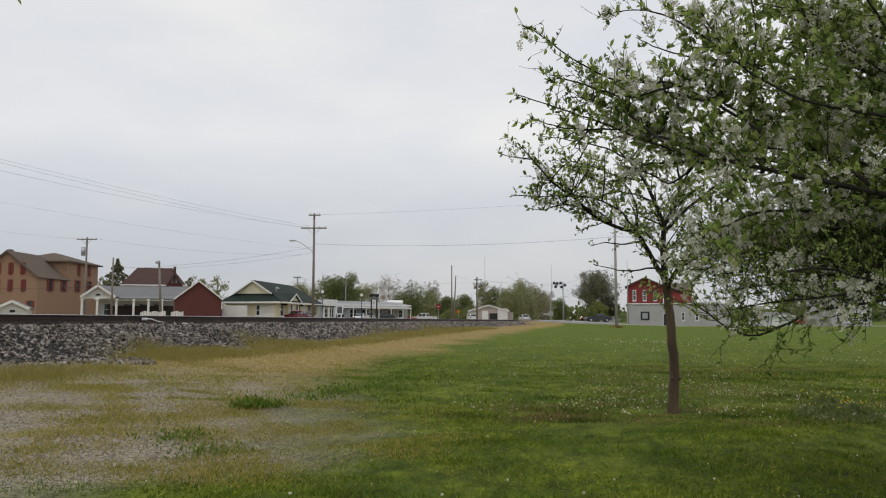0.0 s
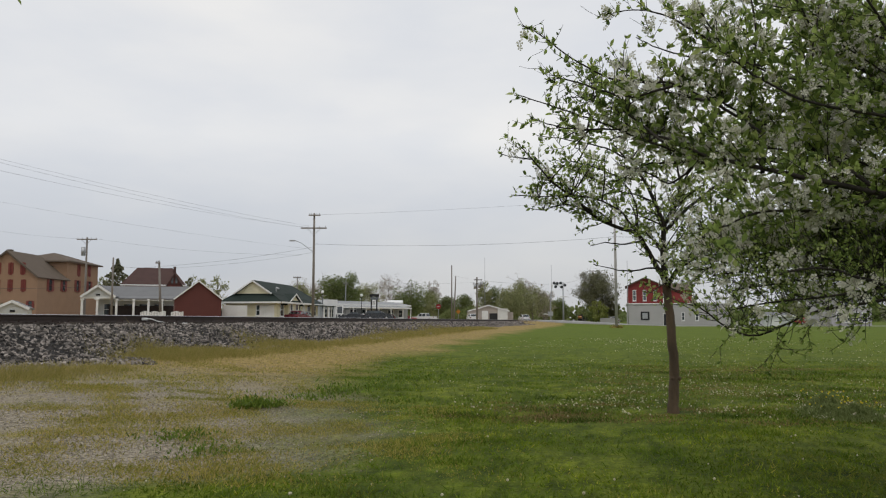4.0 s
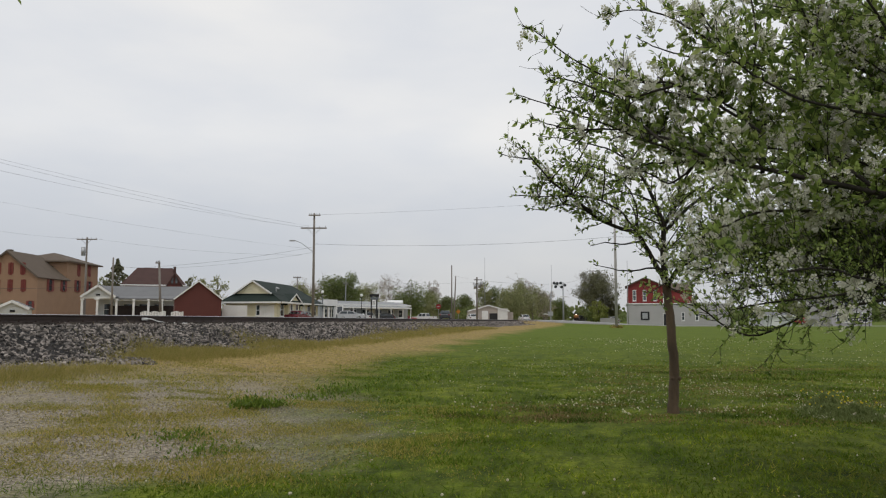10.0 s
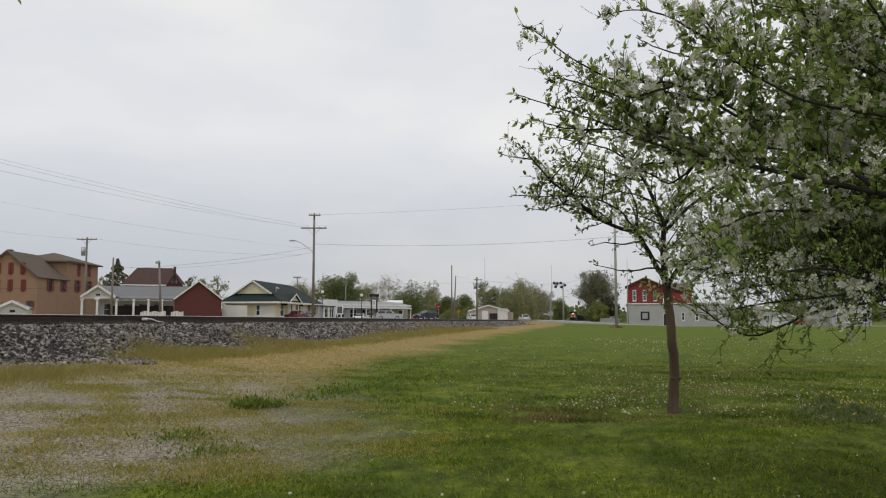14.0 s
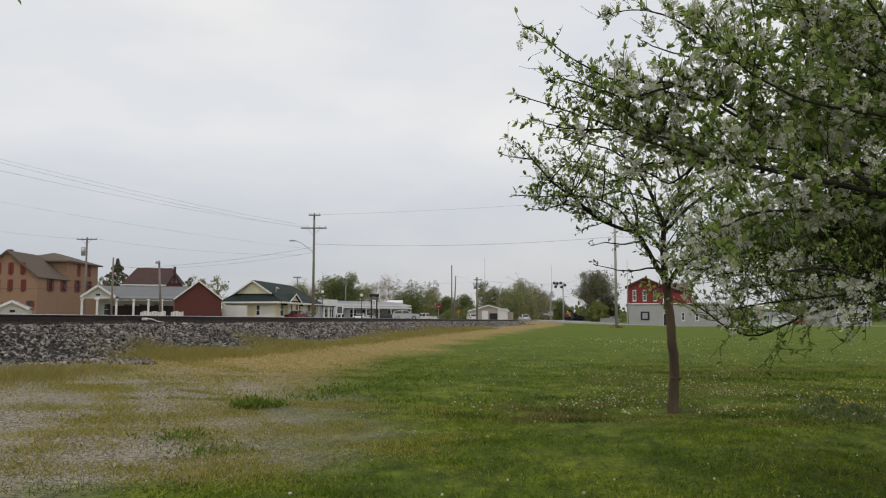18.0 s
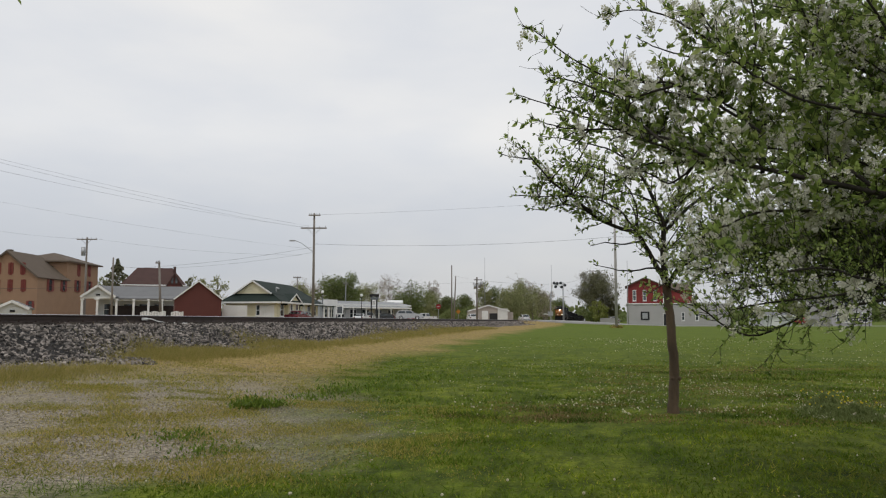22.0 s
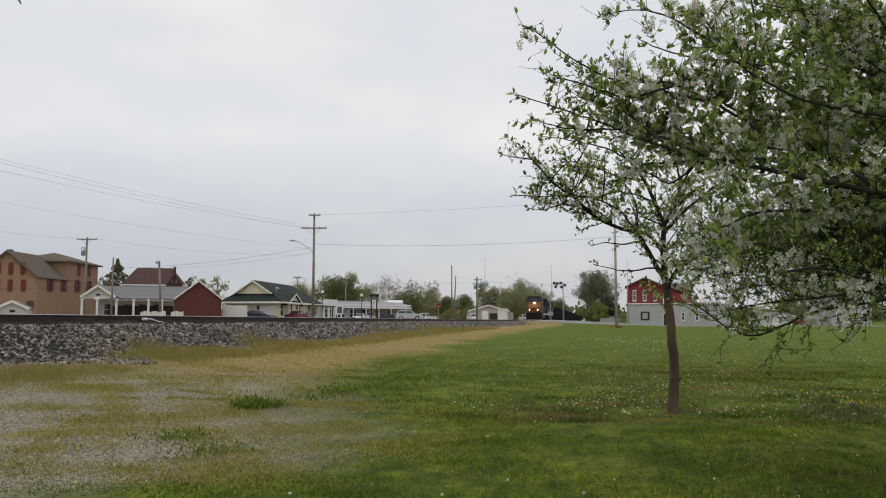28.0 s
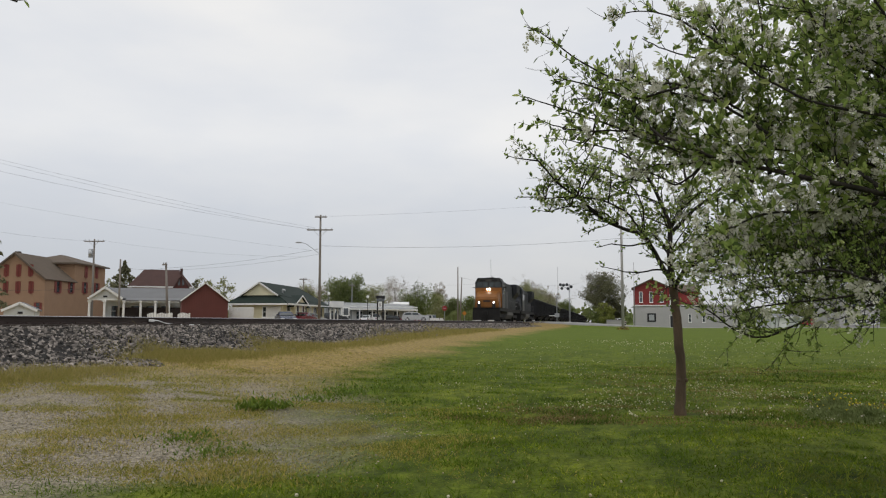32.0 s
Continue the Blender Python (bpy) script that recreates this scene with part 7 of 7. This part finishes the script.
parked(-3.87, 166, 150, "pickup", "white", "parked_pickup", "white pickup parked beside the street")
parked(17.79, 176, 96, "suv", "white", "parked_van", "white van parked beyond the track")
parked(5.74, 156, 97, "suv", "white", "parked_van", "white van parked beside the metal shed")
parked(31.6, 150, 93, "suv", "white", "parked_van", "white van parked beside the red house")
parked(74.31, 165, 20, "sedan", "red", "parked_sedan", "red saloon parked beyond the lawn")
car_crossing = car("moving_sedan", "dark_grey", "sedan", "dark grey saloon driving over the crossing", town_pose(25.09, 129, 1.0, 180))
car_turning = car("turning_suv", "dark_grey", "suv", "dark grey estate car that turns back at the crossing", town_pose(-22.43, 129, 1.0))
car_arriving = car("arriving_sedan", "dark_blue", "sedan", "dark blue saloon pulling up before the cream house", town_pose(-24.6, 90.4, 1.0))
car_queueing = car("queueing_suv", "charcoal", "suv", "charcoal estate car queueing behind the waiting one", town_pose(-38, 129, 1.0))
car_waiting = car("waiting_suv", "silver", "suv", "silver estate car waiting for the train", town_pose(-26.10, 129, 1.0))


# ---- the train ----
def bogie(parent, y, axles, side=1.12, R=0.53):
    t = part("truck_frame", boxes((-side - 0.12, -side + 0.05, y - axles * 0.85, y + axles * 0.85, 0.42, 0.82), (side - 0.05, side + 0.12, y - axles * 0.85, y + axles * 0.85, 0.42, 0.82), (-side, side, y - 0.25, y + 0.25, 0.5, 0.85), bevel=0.03), M_SOOT, parent, "sooty truck frame")
    out = []
    for i in range(axles):
        yy = y + (i - (axles - 1) / 2) * 1.85
        w = bmesh.new()
        for s in (-0.755, 0.755):
            rod(w, (s - 0.065, 0, 0), (s + 0.065, 0, 0), R, R, 24)
            rod(w, (s - 0.085 * (1 if s > 0 else -1), 0, 0), (s - 0.06 * (1 if s > 0 else -1), 0, 0), R + 0.025, R + 0.025, 24)
        rod(w, (-0.9, 0, 0), (0.9, 0, 0), 0.09, 0.09, 10)
        ob = part("wheelset", w, M_SOOT, parent, "steel wheelset")
        ob.location = (0, yy, R)
        out.append(ob)
    return out


def locomotive(label, lead):
    lo = thing("locomotive", pose(TRACK_X, 300, RAIL_Z), label, "locomotive", "train")
    part("underframe", boxes((-1.5, 1.5, 0.5, 22.0, 1.10, 1.42), (-1.52, 1.52, 0.45, 22.05, 1.42, 1.48), bevel=0.02), M_SOOT, lo)
    # pilot, plough and steps
    pl = bmesh.new()
    prism(pl, [(-1.5, 0.12), (1.5, 0.12), (1.5, 1.15), (-1.5, 1.15)], 0.28, 0.45)
    for v in pl.verts:
        if v.co.z < 0.5 and v.co.y < 0.3:
            v.co.y -= 0.25 * (1 - abs(v.co.x) / 2.2)
    part("snow_plough", pl, M_SOOT, lo, "black plough")
    for s in (-1, 1):
        part("step", boxes(*[(min(s * 1.05, s * 1.55), max(s * 1.05, s * 1.55), 0.5 + i * 0.16, 0.95, 0.35 + i * 0.28, 0.39 + i * 0.28) for i in range(4)]), M_SOOT, lo)
        part("step", boxes(*[(min(s * 1.05, s * 1.55), max(s * 1.05, s * 1.55), 21.5, 22.0 - i * 0.1, 0.35 + i * 0.28, 0.39 + i * 0.28) for i in range(4)]), M_SOOT, lo)
    part("coupler", boxes((-0.15, 0.15, -0.35, 0.5, 0.75, 1.05), (-0.24, 0.24, -0.5, -0.25, 0.68, 1.1), bevel=0.03), M_SOOT, lo)
    part("coupler", boxes((-0.15, 0.15, 22.0, 22.7, 0.75, 1.05), bevel=0.03), M_SOOT, lo)
    front = M_LOCO_ORANGE if lead else M_LOCO_BLUE
    # short nose with a sloped top, cab behind it
    nz = bmesh.new()
    pts = [(0.95, 1.48), (0.9, 2.6), (1.15, 2.95), (2.6, 3.45), (2.6, 1.48)]
    prism(nz, [(y, z) for y, z in pts], -1.42, 1.42)
    bmesh.ops.rotate(nz, verts=nz.verts, cent=(0, 0, 0), matrix=Matrix(((0, 1, 0), (1, 0, 0), (0, 0, 1))))
    bmesh.ops.recalc_face_normals(nz, faces=nz.faces)
    for v in nz.verts:
        if v.co.z > 2.5:
            v.co.x *= 0.80 if v.co.y < 2 else 0.94
    bmesh.ops.bevel(nz, geom=list(nz.edges), offset=0.10, segments=3, affect="EDGES")
    part("nose", nz, front, lo, "orange-yellow nose" if lead else "dark blue nose")
    cb = bmesh.new()
    prism(cb, [(-1.55, 1.48), (1.55, 1.48), (1.55, 4.15), (1.2, 4.78), (-1.2, 4.78), (-1.55, 4.15)], 2.45, 5.1)
    bmesh.ops.bevel(cb, geom=list(cb.edges), offset=0.05, segments=2, affect="EDGES")
    cab = part("cab", cb, M_LOCO_GREY, lo, "dusty grey cab")
    part("cab_front", boxes((-1.5, 1.5, 2.395, 2.448, 1.5, 3.75)), front, cab, "orange-yellow cab front" if lead else "")
    part("cab_roof", prism(bmesh.new(), [(-1.58, 4.2), (-1.22, 4.86), (1.22, 4.86), (1.58, 4.2), (1.5, 4.2), (1.17, 4.79), (-1.17, 4.79), (-1.5, 4.2)], 2.25, 5.2), M_LOCO_BLUE, cab)
    for x0, x1 in ((-1.36, -0.72), (-0.64, -0.10), (0.10, 0.64), (0.72, 1.36)):
        part("windscreen", boxes((x0, x1, 2.40, 2.44, 3.82, 4.40), bevel=0.01), M_GLASS, cab)
    part("screen_surround", boxes((-1.5, 1.5, 2.405, 2.449, 3.75, 4.46)), M_BLACK, cab, "black windscreen surround")
    for s in (-1, 1):
        for y0 in (2.75, 3.9):
            part("side_window", boxes((min(s * 1.545, s * 1.565), max(s * 1.545, s * 1.565), y0, y0 + 0.85, 3.0, 3.75)), M_GLASS, cab)
        part("sunshade", boxes((min(s * 1.56, s * 1.9), max(s * 1.56, s * 1.9), 2.8, 4.7, 3.80, 3.84)), M_LOCO_BLUE, cab)
    for nb0 in (-0.95, 0.35):
        part("number_board", boxes((nb0, nb0 + 0.6, 2.38, 2.445, 4.50, 4.66)), M_BLACK, cab)
    lamp = M_LAMP_ON if lead else M_LENS
    part("headlight", rods(((-0.12, 2.30, 3.58), (-0.12, 2.39, 3.58), 0.10), ((0.12, 2.30, 3.58), (0.12, 2.39, 3.58), 0.10), n=14), lamp, lo, "lit headlight" if lead else "unlit headlight")
    for s in (-1, 1):
        part("ditch_light", rods(((s * 0.82, 0.40, 2.05), (s * 0.82, 0.45, 2.05), 0.08), n=14), lamp, lo, "lit ditch light" if lead else "unlit ditch light")
        part("lamp_bracket", boxes((s * 0.82 - 0.18, s * 0.82 + 0.18, 0.455, 0.6, 1.48, 2.18), bevel=0.02), M_LOCO_BLUE, lo)
    part("nose_emblem", boxes((-0.4, 0.4, 0.872, 0.885, 2.15, 2.3)), M_LOCO_BLUE, lo, "dark blue nose emblem shape")
    # long hood and its gear
    hood = part("hood", boxes((-1.32, 1.32, 5.1, 8.2, 1.48, 4.55), (-0.98, 0.98, 8.2, 17.5, 1.48, 4.50), (-0.98, 0.98, 17.5, 21.7, 1.48, 4.2), bevel=0.06), M_LOCO_BLUE, lo, "dark blue engine hood")
    rw = bmesh.new()
    prism(rw, [(-0.98, 3.0), (0.98, 3.0), (1.55, 3.75), (1.55, 4.80), (-1.55, 4.80), (-1.55, 3.75)], 17.6, 21.6)
    part("radiator", rw, M_LOCO_BLUE, lo, "flared radiator housing")
    for s in (-1, 1):
        for i in range(7):
            part("hood_door", boxes((min(s * 0.98, s * 1.0), max(s * 0.98, s * 1.0), 8.4 + i * 1.28, 9.6 + i * 1.28, 1.6, 3.6), bevel=0.006), M_LOCO_GREY if i in (0, 1, 2) and lead else M_LOCO_BLUE, hood)
        part("radiator_grille", boxes(*[(min(s * 1.55, s * 1.57), max(s * 1.55, s * 1.57), 17.8, 21.4, 3.85 + i * 0.15, 3.92 + i * 0.15) for i in range(5)]), M_SOOT, lo)
        part("air_intake", boxes(*[(min(s * 1.32, s * 1.34), max(s * 1.32, s * 1.34), 5.4, 7.9, 3.3 + i * 0.14, 3.37 + i * 0.14) for i in range(6)]), M_SOOT, hood)
        rl = bmesh.new()
        for i in range(10):
            rod(rl, (s * 1.46, 8.3 + i * 1.45, 1.48), (s * 1.46, 8.3 + i * 1.45, 2.45), 0.018, 0.018, 5)
        rod(rl, (s * 1.46, 8.3, 2.45), (s * 1.46, 21.35, 2.45), 0.018, 0.018, 5)
        for y in (0.6, 0.9):
            rod(rl, (s * 1.4, y, 1.48), (s * 1.4, y, 2.4), 0.018, 0.018, 5)
        part("handrail", rl, M_LOCO_GREY, lo)
    part("exhaust", boxes((-0.45, 0.45, 11.0, 12.2, 4.5, 4.68), bevel=0.04), M_SOOT, lo)
    part("dynamic_brake", boxes((-0.9, 0.9, 13.0, 16.5, 4.5, 4.68), bevel=0.05), M_LOCO_BLUE, lo)
    part("horn", rods(((0.3, 3.2, 4.8), (0.3, 3.2, 5.0), 0.05), ((0.3, 2.9, 5.0), (0.3, 3.5, 5.0), 0.07)), M_GALV, lo)
    part("air_conditioner", boxes((-0.5, 0.5, 3.6, 4.8, 4.85, 4.98), bevel=0.03), M_LOCO_GREY, lo)
    tank = bmesh.new()
    prism(tank, [(-1.45, 0.75), (-1.1, 0.3), (1.1, 0.3), (1.45, 0.75), (1.45, 1.1), (-1.45, 1.1)], 8.0, 14.2)
    part("fuel_tank", tank, M_LOCO_GREY, lo, "dusty grey fuel tank")
    wheels = bogie(lo, 4.3, 3) + bogie(lo, 18.2, 3)
    return lo, wheels


loco_1, wheels_1 = locomotive("dark blue diesel locomotive with an orange-yellow nose and lit headlights", True)
loco_2, _ = locomotive("trailing dark blue diesel locomotive coupled behind the first", False)

hopper = thing("hopper_car", pose(TRACK_X, 300, RAIL_Z), "black steel coal hopper car heaped with coal", "railway car", "coal hopper cars")
HL = 15.6
part("body", boxes((-1.5, -1.44, 0.4, HL - 0.4, 1.1, 3.62), (1.44, 1.5, 0.4, HL - 0.4, 1.1, 3.62), (-1.44, 1.44, 0.4, 0.5, 1.6, 3.62), (-1.44, 1.44, HL - 0.5, HL - 0.4, 1.6, 3.62), (-1.44, 1.44, 0.5, HL - 0.5, 1.1, 1.3)), M_HOPPER, hopper)
part("top_rail", boxes((-1.58, -1.43, 0.35, HL - 0.35, 3.62, 3.76), (1.43, 1.58, 0.35, HL - 0.35, 3.62, 3.76), (-1.43, 1.43, 0.35, 0.5, 3.62, 3.76), (-1.43, 1.43, HL - 0.5, HL - 0.35, 3.62, 3.76)), M_HOPPER, hopper)
rib = mesh_of("rib", boxes((-0.05, 0.07, -0.06, 0.06, 1.05, 3.62)))
rib.materials.append(M_HOPPER)
for i in range(11):
    for s in (-1, 1):
        o = part("rib", rib, M_HOPPER, hopper)
        o.location = (s * 1.53, 0.9 + i * (HL - 1.8) / 10, 0)
cg = bmesh.new()
bmesh.ops.create_grid(cg, x_segments=8, y_segments=24, size=0.5)
for v in cg.verts:
    x, y = v.co.x * 2.8, v.co.y * (HL - 1.0)
    v.co = (x, HL / 2 + y, 3.35 + 0.45 * (1 - (x / 1.4) ** 2) * (1 - (abs(y) / (HL / 2 - 0.5)) ** 4) + 0.08 * math.sin(y * 2.3 + x) + random.uniform(-0.03, 0.03))
part("coal_load", cg, M_COAL, hopper, "heaped black coal")
for y0, y1 in ((2.6, 5.2), (6.4, 9.2), (10.4, 13.0)):
    ch = bmesh.new()
    prism(ch, [(-1.3, 1.12), (1.3, 1.12), (0.5, 0.4), (-0.5, 0.4)], y0, y1)
    part("discharge_chute", ch, M_HOPPER, hopper)
part("coupler", boxes((-0.12, 0.12, -0.35, 0.5, 0.75, 1.0), (-0.12, 0.12, HL - 0.5, HL + 0.35, 0.75, 1.0)), M_SOOT, hopper)
part("centre_sill", boxes((-0.3, 0.3, 0.3, HL - 0.3, 0.85, 1.1)), M_SOOT, hopper)
bogie(hopper, 1.9, 2, 1.0, 0.46)
bogie(hopper, HL - 1.9, 2, 1.0, 0.46)
train = [(loco_1, 0.0), (loco_2, 23.0), (hopper, 46.0)]
for i in range(1, 26):
    train.append((copy_thing(hopper, pose(TRACK_X, 400 + i * 16.3, RAIL_Z)), 46.0 + i * 16.3))


# ---- what moves ----
FRONT_END, SPEED = 87.0, 19.1


def front_y(t):
    return FRONT_END + SPEED * (32.0 - t)


def drive(vehicle, stops, height=None):
    """Drive along stops of (seconds, town x, town d): smooth between them, headed along the way."""
    ts = [s[0] for s in stops]

    def at(t):
        i = max(0, min(len(ts) - 2, sum(1 for q in ts if q <= t) - 1))
        (t0, x0, d0), (t1, x1, d1) = stops[i], stops[i + 1]

        def slope(j):
            if j == 0 or j == len(stops) - 1:
                k = 0 if j == 0 else j - 1
                return [(stops[k + 1][n] - stops[k][n]) / (ts[k + 1] - ts[k]) for n in (1, 2)]
            return [(stops[j + 1][n] - stops[j - 1][n]) / (ts[j + 1] - ts[j - 1]) for n in (1, 2)]
        h = t1 - t0
        u = (t - t0) / h
        ma, mb = slope(i), slope(i + 1)
        out = []
        for n, (p0, p1) in enumerate(((x0, x1), (d0, d1))):
            out.append((2 * u ** 3 - 3 * u ** 2 + 1) * p0 + (u ** 3 - 2 * u ** 2 + u) * h * ma[n] + (3 * u ** 2 - 2 * u ** 3) * p1 + (u ** 3 - u ** 2) * h * mb[n])
        return out
    rows, head = [], None
    for k in range(0, 161):
        t = k * 0.2
        x, d = at(t)
        x2, d2 = at(min(32.0, t + 0.05))
        x1, d1 = at(max(0.0, t - 0.05))
        if math.hypot(x2 - x1, d2 - d1) > 0.012 or head is None:
            new_head = math.degrees(math.atan2(d2 - d1, x2 - x1))
            if head is None:
                head = new_head
            turn = (new_head - head + 180) % 360 - 180
            head += max(-40, min(40, turn))
        wx, wy = town(x, d)
        z = float(street_z(x)) + 0.035 if height is None else height
        rows.append((t, pose(wx, wy, z, 0, 0, YAW + (head or 0))))
    walk(vehicle, rows)


def motions():
    times = [0, 0.1] + list(range(1, 32)) + [31.9, 32.0]
    for unit, back in train:
        walk(unit, [(t, pose(TRACK_X, front_y(t) + back, RAIL_Z)) for t in times])
    # the leading wheels turn as they roll
    for w in wheels_1:
        y, z = w.location.y, w.location.z
        rows = []
        for k in range(0, 961):
            t = k / 30
            rows.append((t, pose(0, y, z, math.degrees((SPEED * t) / 0.53) % 360.0)))
        walk(w, rows)
    S = STREET_D
    drive(car_crossing, [(0, 25.38, S + 1.5), (1, 16.36, S + 1.5), (2, 7.25, S + 1.5), (2.5, 1.39, S + 1.5), (3.0, -4.09, S + 1.5), (3.5, -9.11, S + 1.5), (5.5, -31.98, S + 1.5), (9, -67.31, S + 1.5), (10, -72.89, S + 1.5), (32, -76.61, S + 1.5)])
    drive(car_turning, [(0, -22.08, S - 1.5), (1, -18.81, S - 1.5), (2, -15.72, S - 1.5), (3, -13.63, S - 1.5), (3.5, -11.72, S - 1.5), (5.5, -6.09, S - 1.5), (6, -4.27, S - 1.5), (6.5, -2.63, S - 1.5), (7, -1.64, S - 1.2), (7.5, -0.92, S - 0.5), (8, -0.46, S + 0.6), (9, 0.09, S + 3.0), (10, 0.48, S + 4.5), (10.8, 0.38, S + 6.0), (11.6, 0.19, S + 6.6), (12.3, -0.29, S + 5.4), (13, -1.23, S + 3.8), (14, -2.80, S + 2.2), (14.5, -3.72, S + 1.5), (15.5, -11.53, S + 1.5), (16.5, -20.83, S + 1.5), (19, -42.21, S + 1.5), (23, -70.10, S + 1.5), (32, -78.47, S + 1.5)])
    drive(car_arriving, [(0, -24.62, 90.4), (26.6, -24.6, 90.4), (28, -20.9, 90.3), (29, -19.1, 89.2), (30, -18.2, 87.6), (31, -17.75, 86.6), (32, -17.6, 86.2)], 0.82)
    drive(car_queueing, [(0, -38.2, S - 1.5), (26.5, -38.0, S - 1.5), (28, -30.0, S - 1.5), (29, -23.4, S - 1.5), (30, -19.5, S - 1.5), (31, -18.6, S - 1.5), (32, -18.3, S - 1.5)])
    drive(car_waiting, [(0, -48.52, S - 1.5), (8, -23.08, S - 1.5), (9, -18.08, S - 1.5), (10, -14.63, S - 1.5), (11, -12.27, S - 1.5), (12, -10.90, S - 1.5), (13, -9.63, S - 1.5), (14, -8.54, S - 1.5), (16.5, -6.81, S - 1.5), (18, -5.91, S - 1.5), (20, -5.41, S - 1.5), (22, -5.36, S - 1.5), (32, -5.34, S - 1.5)])


motions()
